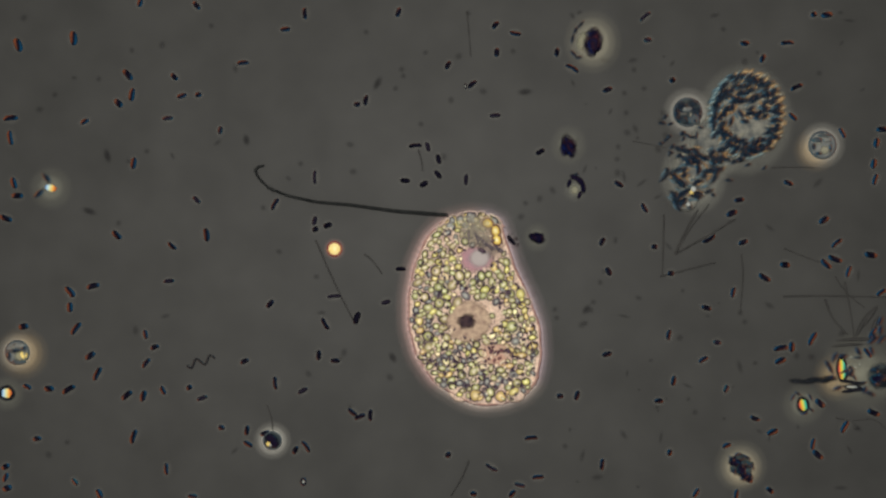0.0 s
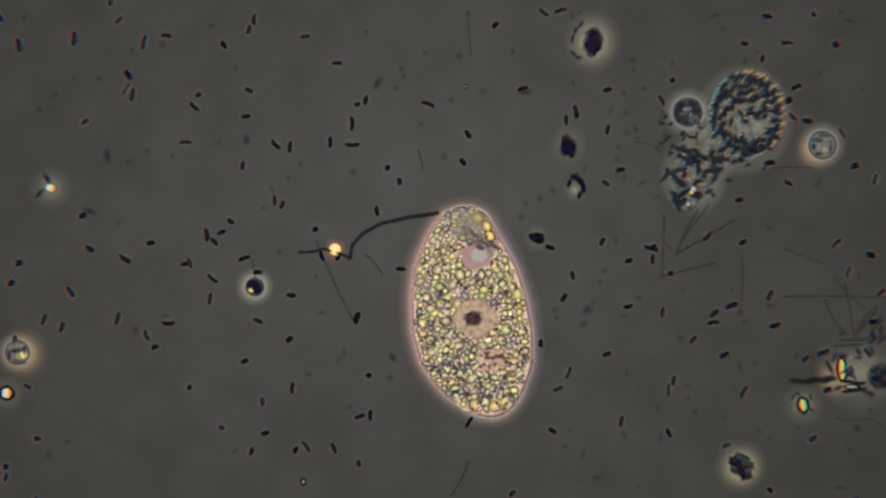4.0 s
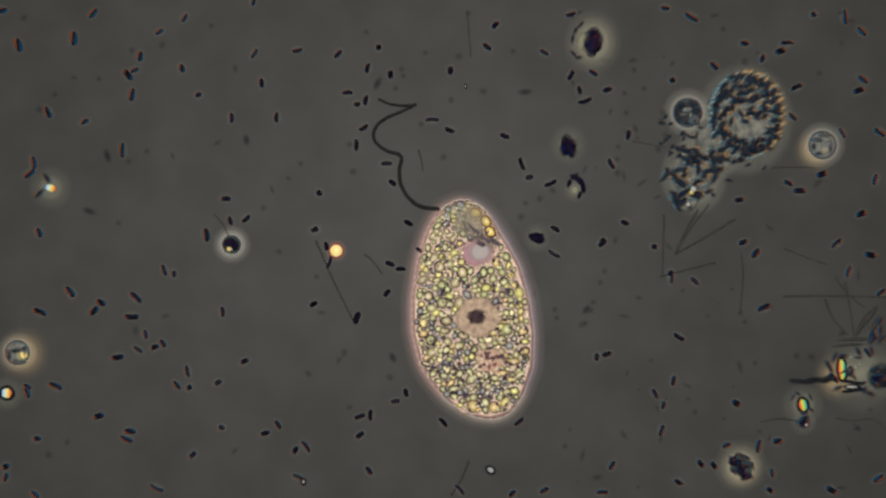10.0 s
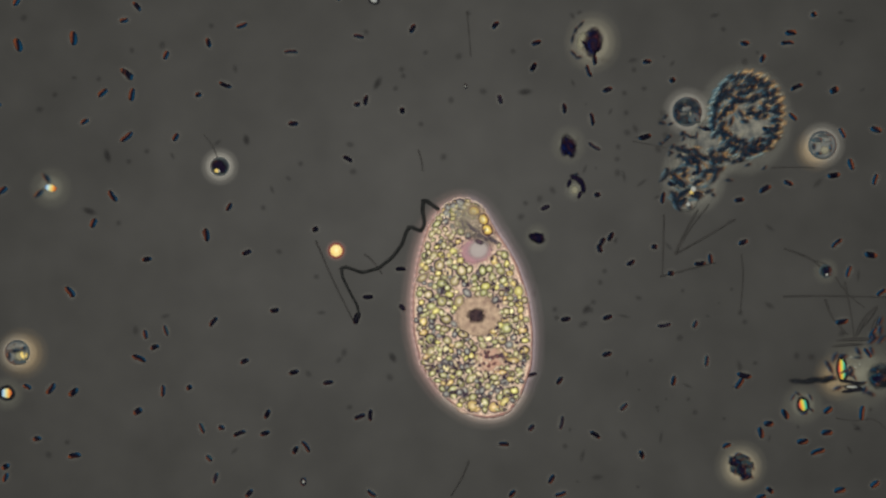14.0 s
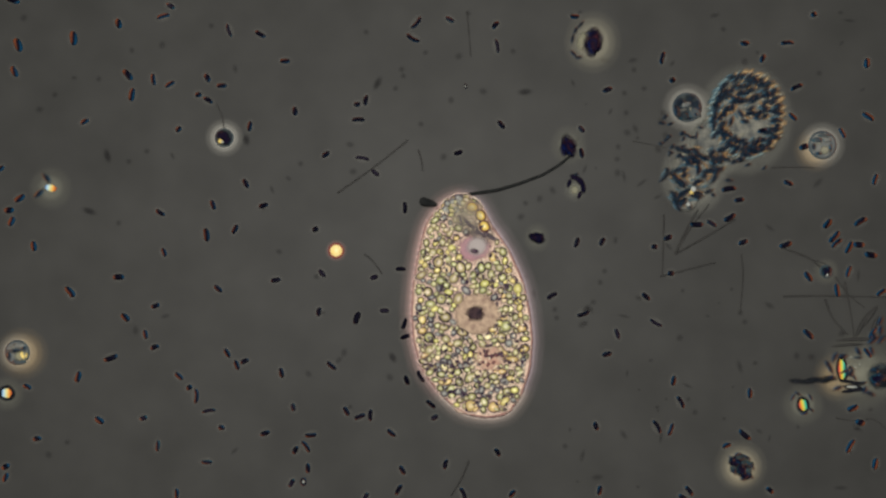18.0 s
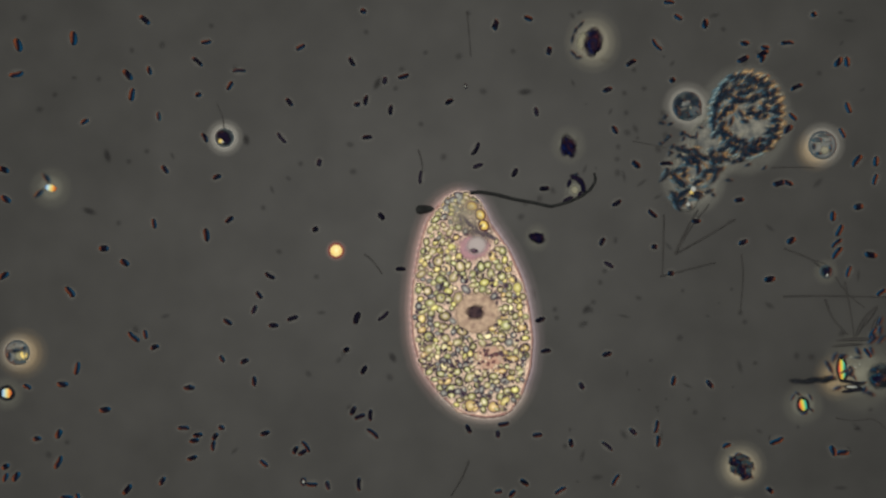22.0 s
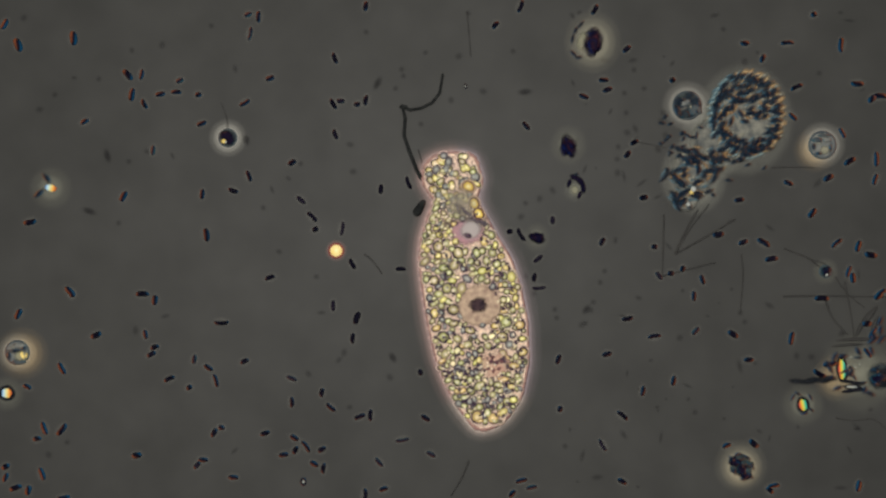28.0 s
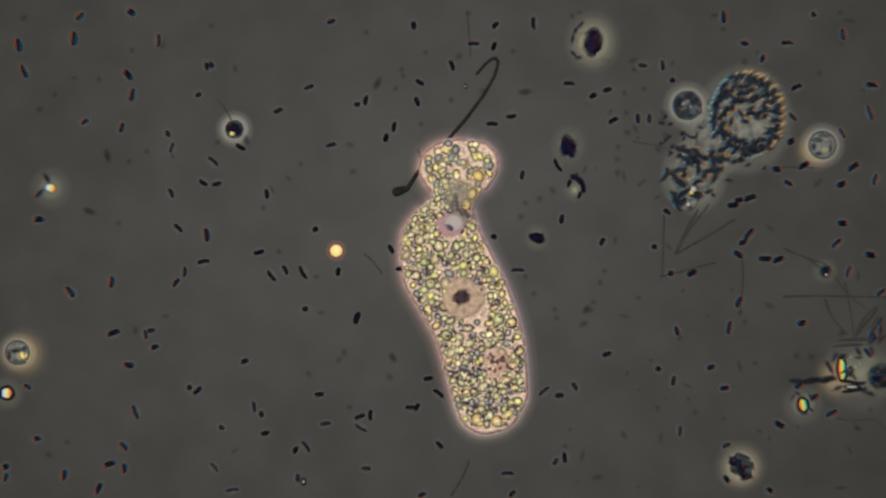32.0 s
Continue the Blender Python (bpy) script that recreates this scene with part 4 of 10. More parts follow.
lash(31, 722, 340, 735, 320, 745, 290, 748, 260, 742, 235, 728, 205, 712, 165, 708, 125, 700, 100, 685, 82, 670, 80, 655, 95)
lash(32, 720, 335, 740, 305, 765, 270, 795, 245, 825, 210, 855, 170, 875, 135, 882, 110, 875, 102, 860, 112, 845, 130)

def flake(n, w, bend, m):
    """A soft low leaf of detritus, slightly bent."""
    bm = lathe(bmesh.new(), [(0, 4), (0.5, 3.4), (0.8, 2.0), (1.0, 0.0)], sides=14, sx=n / 2, sy=w / 2)
    for v in bm.verts:
        v.co.y += bend * (1 - (2 * v.co.x / n) ** 2)
    return mesh_of("flake", bm, m)


# ---- round cells, drops and grit, with painted halos round them ----
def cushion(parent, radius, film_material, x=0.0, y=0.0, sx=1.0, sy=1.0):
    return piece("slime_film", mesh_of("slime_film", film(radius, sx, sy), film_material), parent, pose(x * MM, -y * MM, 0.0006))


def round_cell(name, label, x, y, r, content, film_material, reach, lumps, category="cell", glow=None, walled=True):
    """A round cell: a dark wall, a mottled dome, lumps (x, y, rx, ry, material) on it, a painted halo round it."""
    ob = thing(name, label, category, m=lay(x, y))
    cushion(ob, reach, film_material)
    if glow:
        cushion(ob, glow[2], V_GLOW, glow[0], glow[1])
    if walled:
        bm = bmesh.new()
        lathe(bm, [(r * 0.86, 9), (r * 0.95, 9.6), (r, 7), (r * 0.98, 1)], sides=30)
        piece("wall", mesh_of("wall", bm, M_WALL), ob)
    bm = bmesh.new()
    k = 1.0 if walled else 1.22
    lathe(bm, [(0, 11), (r * 0.3 * k, 10.8), (r * 0.6 * k, 10), (r * 0.87 * k, 8)], sides=30)
    for v in bm.verts:
        v.co.z += 2.0 * noise.noise(v.co * (3.4 / r) + Vector((x, y, 0)))
    piece("content", mesh_of("content", bm, content), ob)
    for i, (lx, ly, rx, ry, m) in enumerate(lumps):
        piece("inclusion", mesh_of("inclusion", rock(rx, ry, 3.5, 0.45, i + r, 3), m), ob, pose(lx * MM, -ly * MM, 0.0105))
    return ob


# the small pale lumps in these cells are painted glints and highlights
round_cell("cyst", "pale round cyst with a bright rim and a glassy drop inside", 1455, 257, 25, M_CYST, V_WHITE, 44,
           [(4, 9, 10, 9, M_CREAMY), (-9, -9, 9, 5, M_WALL), (8, -9, 8, 4, M_CYST), (-15, 4, 5, 8, M_FLAKE), (2, -17, 10, 3, M_WALL), (-6, -2, 9, 3, M_GLAZE), (14, 4, 4, 9, M_FLAKE), (-7, 15, 7, 4, M_FLAKE)], glow=(-12, 9, 42))
round_cell("cyst", "pale round cyst holding a yellow-white drop, in a painted warm halo", 31, 624, 22, M_CYST, V_WHITE, 37,
           [(6, 6, 14, 12, M_CREAMY), (8, 6, 10, 8, M_YELLOW), (-4, -3, 15, 5, M_FLAKE), (4, -12, 12, 5, M_CYST), (-14, 4, 6, 10, M_FLAKE), (-7, -10, 7, 3, M_GLAZE), (3, 17, 12, 4, M_WALL), (12, -8, 6, 5, M_FLAKE)], glow=(9, 2, 50))
ball = round_cell("algal_cell", "dark mottled round cell leaning on the clump of detritus", 1217, 199, 26, M_CYST_DARK, V_WHITE, 47,
                  [(11, 12, 11, 10, M_WALL), (-11, -11, 13, 9, M_FLAKE), (9, -15, 12, 8, M_FLAKE), (-19, 6, 6, 12, M_FLAKE), (-7, 3, 7, 3, M_GLINT), (5, 4, 3, 6, M_GLAZE), (-9, 15, 9, 6, M_CYST_DARK),
                   (-2, -5, 10, 5, M_CYST), (20, 2, 5, 10, M_FLAKE), (13, 15, 6, 4, M_FLAKE)])
blot = round_cell("algal_cell", "ragged dark cell with green flecks and a painted pale halo", 1311, 825, 19, M_BLOT, V_HALO, 50,
                  [(-11, -8, 12, 10, M_DARK), (2, 6, 11, 13, M_DARK), (9, 16, 9, 8, M_DARK), (-2, -16, 10, 7, M_BLOT), (14, -4, 8, 6, M_BLOT), (-14, 4, 7, 7, M_BLOT), (13, 10, 6, 9, M_BLOT), (4, -4, 7, 5, M_CYST_DARK)], glow=(2, 5, 38), walled=False)
for x, y, a, n in ((-18, -12, -40, 20), (-6, -20, 20, 18), (10, -14, -35, 22), (18, 2, -60, 18), (15, 18, -50, 20), (2, 24, -20, 18), (-14, 10, -70, 18), (-2, -2, -45, 24)):
    piece("fleck", flake(n, 9, 2, M_SOFT), blot, pose(x * MM, -y * MM, 0.0135, 0, 0, a))
round_cell("algal_cell", "dark round cell at the edge of the crystal heap", 1558, 665, 26, M_BLOT, V_DIM, 44,
           [(-5, 6, 14, 12, M_DARK), (6, -8, 14, 7, M_BAR), (-10, -9, 10, 6, M_FLAKE), (4, 14, 12, 7, M_BAR), (-8, 14, 9, 8, M_SOFT), (2, 2, 14, 12, M_SOFT)], walled=False)
swimmer = round_cell("flagellate", "small dark round swimmer with a thin tail and a painted pale halo", 482, 780, 17, M_CYST_DARK, V_WHITE, 36,
                     [(-1, -3, 11, 9, M_DARK), (5, 4, 9, 9, M_DARK), (-6, 7, 4, 4, M_YELLOW), (-2, 8, 3, 3, M_SHINE)])
piece("tail", mesh_of("tail", thread([(784 - 2, 441 - 16), (784 - 8, 441 - 38), (784 - 20, 441 - 60)], 1.1, 0.6), M_NEEDLE), swimmer)
visitor = round_cell("flagellate", "tiny dark round swimmer with a faint tail", 1461, 479, 12, M_CYST_DARK, V_DIM, 26,
                     [(-1, 0, 8, 8, M_DARK), (4, -3, 6, 6, M_DARK), (1, 6, 3, 3, M_SHINE)])
piece("tail", mesh_of("tail", thread([(784 - 10, 441 - 8), (784 - 34, 441 - 26), (784 - 66, 441 - 38)], 1.4, 0.8), M_NEEDLE), visitor)

oil = thing("oil_drop", "bright yellow round oil drop with a rust-red rim", "oil drop", m=lay(593, 443))
# the drop's pinkish halo, painted as a film
cushion(oil, 20, veil("rosy_halo", (0.6, 0.34, 0.30), [(0.0, 0.4), (0.55, 0.30), (0.8, 0.10), (1.0, 0.0)]))
bm = bmesh.new()
lathe(bm, [(10.4, 8.2), (12.0, 8.2), (13.8, 5.5), (14.2, 0)], sides=24)
piece("rim", mesh_of("rim", bm, M_RUST), oil)
bm = bmesh.new()
lathe(bm, [(0, 11), (4.9, 10.6), (8.4, 9.7), (10.6, 8.0)], sides=24)
piece("body", mesh_of("body", bm, M_HONEY), oil)

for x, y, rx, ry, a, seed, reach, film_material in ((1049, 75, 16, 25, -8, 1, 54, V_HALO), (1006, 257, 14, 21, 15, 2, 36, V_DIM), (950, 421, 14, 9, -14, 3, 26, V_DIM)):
    ob = thing("grit", "lump of dark blue-black grit in a painted pale halo", "grit", m=lay(x, y))
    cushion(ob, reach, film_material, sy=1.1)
    piece("lump", mesh_of("lump", rock(rx, ry, 9, 0.62, seed, 4, 1.7), M_GRIT), ob, pose(0, 0, 0.008, 0, 0, a))
    for a2, n2, off in ((35, 1.5, 0.45), (100, 1.3, -0.4), (165, 1.4, 0.3)):
        ca, sa = math.cos(radians(a2 + 40 * seed)), math.sin(radians(a2 + 40 * seed))
        piece("spur", flake(rx * n2 * 1.25, rx * 0.95, 1.0, M_DARK), ob, pose(rx * 0.7 * off * ca * MM, ry * 0.7 * off * sa * MM, 0.009, 0, 0, a2 + 40 * seed))
    if seed == 1:
        piece("shine", mesh_of("shine", rock(9, 20, 4, 0.3, 8), M_CREAMY), ob, pose(-0.019, 0.002, 0.003, 0, 0, -15), "pale cream side")
        for cx, cy, ca, cl in ((-34, -6, 78, 24), (-35, 22, -50, 20), (-24, 29, 15, 16), (-20, -30, 50, 22), (-29, -20, 65, 18)):
            piece("crumb", flake(cl * 1.2, 10, 2, M_SOFT), ob, pose(cx * MM, -cy * MM, 0.004, 0, 0, ca))
# ---- detritus clump ----
clump = thing("detritus_clump", "ragged ring-shaped clump of dark blue flakes with a trailing tail", "detritus")
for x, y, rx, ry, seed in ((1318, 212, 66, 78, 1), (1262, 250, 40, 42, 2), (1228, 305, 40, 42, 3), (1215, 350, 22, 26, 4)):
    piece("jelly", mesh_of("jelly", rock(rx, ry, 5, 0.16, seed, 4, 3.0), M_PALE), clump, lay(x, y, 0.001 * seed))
# the bright halo round the clump, painted as pale films
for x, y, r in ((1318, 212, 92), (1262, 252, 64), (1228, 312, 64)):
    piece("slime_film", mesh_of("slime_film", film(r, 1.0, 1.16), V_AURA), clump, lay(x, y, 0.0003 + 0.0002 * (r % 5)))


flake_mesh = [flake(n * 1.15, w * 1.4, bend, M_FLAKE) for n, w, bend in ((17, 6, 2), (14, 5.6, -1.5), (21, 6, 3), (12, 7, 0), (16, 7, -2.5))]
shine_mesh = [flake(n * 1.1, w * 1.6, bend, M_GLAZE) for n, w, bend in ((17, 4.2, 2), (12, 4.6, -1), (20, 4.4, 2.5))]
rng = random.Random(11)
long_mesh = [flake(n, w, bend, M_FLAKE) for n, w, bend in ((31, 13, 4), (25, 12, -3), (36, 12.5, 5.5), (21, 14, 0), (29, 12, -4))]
sky_mesh, amber_mesh = [[flake(n, 7, bend, m) for n, bend in ((24, 2), (19, -1), (28, 2.5))] for m in (M_SKY, M_AMBER)]
rim_mesh = [flake(26, 10, 2, m) for m in (M_RIME, M_FLAME)]
spark_mesh = [flake(n, w, bend, M_GLAZE) for n, w, bend in ((24, 7.5, 2), (18, 7, -1), (28, 7, 2.5))]


def strew(x, y, turn, k, pale=True):
    """A dark flake, flakes that paint colour fringes on both its sides, and a pale one for a highlight."""
    piece("flake", long_mesh[k % 5], clump, lay(x, y, 0.007 + 0.0012 * rng.random(), turn))
    z, c, s = 0.0062 + 0.0005 * rng.random(), math.cos(radians(turn)), math.sin(radians(turn))
    piece("blue_flake", sky_mesh[k % 3], clump, lay(x - 5.5 * abs(s) - 3, y + 4 * (1 if s < 0 else -1) * c, z, turn))
    piece("amber_flake", amber_mesh[k % 3], clump, lay(x + 5.5 * abs(s) + 3.5, y - 4 * (1 if s < 0 else -1) * c, z, turn))
    if pale:
        piece("pale_flake", spark_mesh[k % 3], clump, lay(x + rng.choice((-9, 10)) + rng.uniform(-2, 2), y + rng.uniform(-8, 8), 0.0064, turn + rng.uniform(-12, 12)))


for k in range(66):     # the ring, and a looser row inside it
    a = 2 * math.pi * k / 66 + rng.uniform(-0.05, 0.05)
    f = (0.97, 0.80, 0.90)[k % 3] + rng.gauss(0, 0.025)
    x, y = 1322 + 60 * f * math.cos(a), 205 + 71 * f * math.sin(a)
    strew(x, y, 32 - 26 * math.cos(a) * (1 if y > 190 else 0.2) + rng.gauss(0, 10), k, k % 4 != 3)
for k in range(44):     # a bright colour-fringed rim, painted as flakes along its outer edge
    a = 2 * math.pi * k / 44 + rng.uniform(-0.06, 0.06)
    x, y = 1322 + 64 * math.cos(a), 205 + 75 * math.sin(a)
    if math.hypot(x - 1217, y - 199) > 40 and not (x < 1290 and y > 240):
        piece("clear_flake", rim_mesh[0 if math.cos(a) - 0.5 * math.sin(a) < 0.1 else 1], clump, lay(x, y, 0.0058, 30 + rng.gauss(0, 10)))
for k in range(26):     # the whorl round the bare middle
    a = 2 * math.pi * k / 26 + rng.uniform(-0.1, 0.1)
    x, y = 1316 + rng.gauss(40, 4) * math.cos(a), 214 + rng.gauss(41, 4) * math.sin(a)
    if x > 1340 and 215 < y < 262:
        continue
    strew(x, y, rng.gauss(20, 22), k, k % 2 == 0)
for k, (x, y, a) in enumerate(((1308, 204, -55), (1318, 212, -10), (1330, 206, 10), (1340, 208, -20), (1326, 190, 30), (1302, 182, 40), (1318, 176, 15), (1340, 180, 35), (1296, 190, 60),
                               (1308, 162, 25), (1330, 164, 30), (1350, 168, 30), (1358, 186, 35), (1284, 172, 30), (1290, 214, 70), (1284, 240, 55), (1352, 204, 25))):
    strew(x, y, a, k)
for k in range(15):     # the dark seam along its foot
    f = k / 14
    if k in (3, 7):
        continue
    x = 1200 + 172 * f
    y = 272 + 13 * math.sin(4.2 * f - 0.4) - (22 * (f - 0.75) / 0.25 if f > 0.75 else 0)
    piece("flake", long_mesh[(k * 2) % 5], clump, lay(x, y, 0.009 + 0.0001 * k, -10 + 45 * f ** 2 + rng.gauss(0, 10)))
for k in range(44):     # the tail
    f = rng.random()
    x, y = 1250 - 38 * f + rng.gauss(0, 28 - 14 * f), 268 + 92 * f ** 1.1 + rng.gauss(0, 8)
    if x > 1178 and math.hypot(x - 1217, y - 196) > 36:
        strew(x, y, rng.gauss(-10, 38), k, k % 3 != 2)
for x, y, a, k in ((1272, 308, 62, 2), (1266, 320, 45, 0), (1193, 318, -50, 0), (1204, 327, -25, 2), (1208, 341, 10, 1), (1232, 300, 80, 4), (1212, 361, 55, 0), (1219, 364, -60, 3)):
    piece("flake", long_mesh[k], clump, lay(x, y, 0.0095, a))
for k in range(34):     # shreds and grains round it
    x, y = rng.gauss(1212, 26), rng.gauss(262, 40)
    if math.hypot(x - 1217, y - 196) > 36 and x > 1166 and y < 350:
        piece("shred", flake_mesh[k % 5], clump, lay(x, y, 0.0062, rng.gauss(15, 40)))
for k, (x, y) in enumerate(((1324, 294), (1352, 296), (1290, 322), (1180, 300), (1176, 205), (1172, 220), (1186, 218), (1180, 250), (1262, 345))):
    piece("shred", flake_mesh[k % 5], clump, lay(x, y, 0.004, 20 + 25 * math.sin(k * 2.1)))
piece("glint", mesh_of("glint", rock(7, 7, 5, 0.4, 3, 2), M_SHINE), clump, lay(1227, 335, 0.010), "bright cream glint")
piece("glint", mesh_of("glint", rock(4, 4, 4, 0.4, 8, 2), M_YELLOW), clump, lay(1223, 341, 0.011), "bright cream glint")
piece("glint", mesh_of("glint", rock(5, 5, 5, 0.4, 6, 2), M_SHINE), clump, lay(1218, 362, 0.012), "bright cream glint")

hook = thing("husk", "curled dark empty husk with a pale hollow", "husk", m=lay(1022, 333))
cushion(hook, 24, V_DIM, -4, 3)
piece("hollow", mesh_of("hollow", rock(8, 9, 3, 0.3, 5, 3), M_CREAMY), hook, pose(-0.005, -0.003, 0.002), "pale hollow")
for x, y, a, n, w in ((-6, -17, -25, 22, 12), (3, -11, -50, 24, 14), (8, 0, -85, 24, 12), (5, 13, 70, 18, 9), (-13, -8, 70, 20, 9), (-2, -22, 20, 16, 9)):
    piece("shell", flake(n, w, 2.0, M_FLAKE if n < 18 else M_DARK), hook, pose(x * MM, -y * MM, 0.005, 0, 0, a))

# ---- prism-bright crystals ----
def crystal(x, y, w, h, a=0.0, z=3.0, name="crystal", label="tiny bright crystal with painted flashes of white, yellow and blue"):
    bm = bmesh.new()
    bmesh.ops.create_icosphere(bm, subdivisions=1, radius=1)
    for v in bm.verts:
        v.co = Vector((v.co.x * w, v.co.y * h, v.co.z * 4))
    me = mesh_of(name, bm, M_SHINE if h < 3 or w < 6.5 else M_SPECTRUM if x > 784 else M_PRISM)
    for f in me.polygons:
        f.use_smooth = False
    return tagged(piece(name, me, None, lay(x, y, z * MM, a), label), category="crystal", group="crystals")


gems = [crystal(90, 333, 12, 7, -12), crystal(12, 696, 11, 10, 0), crystal(1490, 654, 7.5, 21, 184), crystal(1508, 685, 15, 2.8, 178), crystal(1421, 717, 8.5, 12, 192)]
# a dark disc under each crystal paints its shaded outline
for gem, rx, ry in ((gems[1], 18, 17), (gems[2], 13, 28), (gems[3], 20, 5.5), (gems[4], 14, 18)):
    bm = lathe(bmesh.new(), [(0, 0.6), (0.6, 0.5), (1.0, 0.0)], sides=20, sx=rx, sy=ry)
    piece("edge", mesh_of("edge", bm, M_EDGE), gem, pose(0, 0, -0.0008), "dark shaded edge")
spark = crystal(688, 240, 6.4, 9, 20, name="drifting_crystal", label="tiny bright crystal drifting in the water")
bm = lathe(bmesh.new(), [(0, 0.6), (0.6, 0.5), (1.0, 0.0)], sides=20, sx=9.5, sy=12.5)
piece("edge", mesh_of("edge", bm, M_EDGE), spark, pose(0, 0, -0.0008), "dark shaded edge")
wings = thing("husk", "two grey blurred lobes beside a crystal", "husk", m=lay(80, 333))
for x, y, a in ((2, -17, -50), (-10, 10, 38)):
    piece("lobe", flake(30, 14, 1.0, M_FLAKE), wings, pose(x * MM, -y * MM, 0.003, 0, 0, a))
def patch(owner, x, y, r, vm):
    """A thin round patch that paints a soft halo or glow under a thing."""
    piece("slime_film", mesh_of("slime_film", film(r), vm), owner, owner.matrix_basis.inverted() @ lay(x, y, 0.0004 + 0.00002 * (r % 7)), "thin patch painted as a soft halo")


patch(gems[0], 90, 333, 42, V_DIM)
patch(gems[1], 13, 697, 34, V_DIM)
patch(gems[4], 1421, 716, 42, V_DIM)

# the heap of dark crumbs and needles beside the crystals
heap = thing("debris_heap", "heap of dark crumbs and splinters between bright crystals", "debris")
patch(heap, 1482, 668, 46, V_GLOW)
patch(heap, 1520, 660, 80, V_DIM)
rng = random.Random(21)
band = [flake(n, w, bend, M_SOFT) for n, w, bend in ((30, 14, 4), (26, 14, -3), (22, 16, 2))]
bars = [flake(n, w, bend, M_BAR) for n, w, bend in ((40, 13, 1.5), (34, 12, -1.5))]
for k, (x, y, a) in enumerate(((1410, 676, -3), (1428, 674, 6), (1444, 673, 0), (1458, 673, 5), (1468, 671, -8), (1430, 674, 2))):
    piece("splinter", bars[k % 2], heap, lay(x, y, 0.0046 + 0.0001 * k, a))
for k, (x, y, a) in enumerate(((1466, 655, -60), (1470, 666, 20), (1463, 645, -50), (1480, 634, 60), (1491, 628, 5), (1503, 664, -15), (1484, 690, 20), (1521, 620, -55), (1532, 690, 70), (1538, 700, -20), (1545, 620, -70))):
    piece("crumb", band[k % 3], heap, lay(x, y, 0.005 + 0.0001 * k, a))
# dark outlines of the crystals, painted in as flakes beside them
for x, y, a in ((1500, 676, -6), (1502, 693, 7), (1516, 679, -5), (1518, 691, 6)):
    piece("splinter", flake(32, 8, 1.0, M_EDGE), heap, lay(x, y, 0.0062, a))
for k, (x, y, a) in enumerate(((1411, 698, -28), (1404, 704, 60), (1424, 733, 10), (1434, 726, -35), (1433, 704, -60))):
    piece("crumb", flake(20, 8, 1.5, M_SOFT), heap, lay(x, y, 0.0052, a))
for k in range(9):
    piece("crumb", flake_mesh[k % 5], heap, lay(rng.gauss(1508, 26), rng.gauss(656, 18), 0.003, rng.uniform(-60, 60)))
for k, (x, y, a) in enumerate(((1506, 634, 20), (1520, 645, 70), (1512, 652, -40), (1502, 648, 80))):
    piece("pale_flake", shine_mesh[k % 3], heap, lay(x, y, 0.004, a))
for k, (x, y, a) in enumerate(((1546, 606, 30), (1555, 567, 60), (1560, 584, 80), (1562, 604, 45), (1548, 592, -40))):
    piece("crumb", band[k % 3], heap, lay(x, y, 0.0055, a))
for x, y, a, n, w in ((1528, 573, 60, 56, 8), (1541, 560, 56, 44, 8), (1548, 578, 70, 40, 7), (1518, 602, 2, 80, 6), (1500, 612, 4, 60, 5)):
    piece("splinter", flake(n, w, 1.5, M_NEEDLE), heap, lay(x, y, 0.003, a))

# ---- needles and threads ----
def needle(r, *xy):
    pts = [xy[i:i + 2] for i in range(0, len(xy), 2)]
    tagged(piece("needle", mesh_of("needle", thread(pts, r * 0.85, r * 0.6, 2.5), M_NEEDLE)), "thin grey needle lying on the slide", "needle", "needles")


needle(1.6, 1175, 380, 1174, 430, 1172, 489)
needle(2.4, 1195, 450, 1216, 405, 1235, 372)
needle(1.8, 1200, 440, 1225, 400, 1255, 362)
needle(2.2, 1195, 450, 1240, 425, 1302, 388)
needle(1.8, 1168, 490, 1215, 478, 1266, 465)
needle(1.9, 1386, 525, 1460, 524, 1568, 526)
needle(1.5, 1312, 450, 1315, 490, 1310, 553)
needle(1.3, 1388, 440, 1425, 455, 1462, 468)
needle(2.2, 1460, 530, 1475, 565, 1500, 592)
needle(1.3, 1478, 490, 1500, 520, 1530, 545)
needle(1.6, 1495, 500, 1505, 550, 1512, 600)
needle(1.3, 1365, 297, 1400, 296, 1440, 297)
needle(2.0, 830, 815, 818, 845, 798, 878)
needle(1.6, 645, 450, 662, 465, 676, 485)
needle(1.6, 740, 265, 746, 285, 748, 303)
needle(1.2, 1480, 740, 1510, 745, 1545, 742, 1568, 760)
needle(1.2, 826, 20, 830, 60, 833, 100)
needle(1.0, 1120, 250, 1150, 256, 1180, 262)

# ---- bacteria ----
def bug_shape(n, w, p, bend):
    """A bacterium and a flat pale disc that paints its halo."""
    n, w = 0.95 * n, 0.90 * w
    bm = capsule(n, w, p, bend, blunt=3.2)
    k = len(bm.faces)
    lathe(bm, [(0, -3.4), (0.6, -3.5), (1.0, -3.7)], sides=16, sx=n / 2 + 7, sy=w / 2 + 6.5)
    bm.faces.ensure_lookup_table()
    for f in bm.faces[k:]:
        f.material_index = 1
    return bm


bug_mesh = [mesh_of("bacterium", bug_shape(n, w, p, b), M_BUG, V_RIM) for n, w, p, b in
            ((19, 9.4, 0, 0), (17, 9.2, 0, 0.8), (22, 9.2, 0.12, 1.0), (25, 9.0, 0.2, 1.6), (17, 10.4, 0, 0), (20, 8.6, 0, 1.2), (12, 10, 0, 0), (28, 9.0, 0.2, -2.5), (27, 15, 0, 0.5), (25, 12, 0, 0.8))]
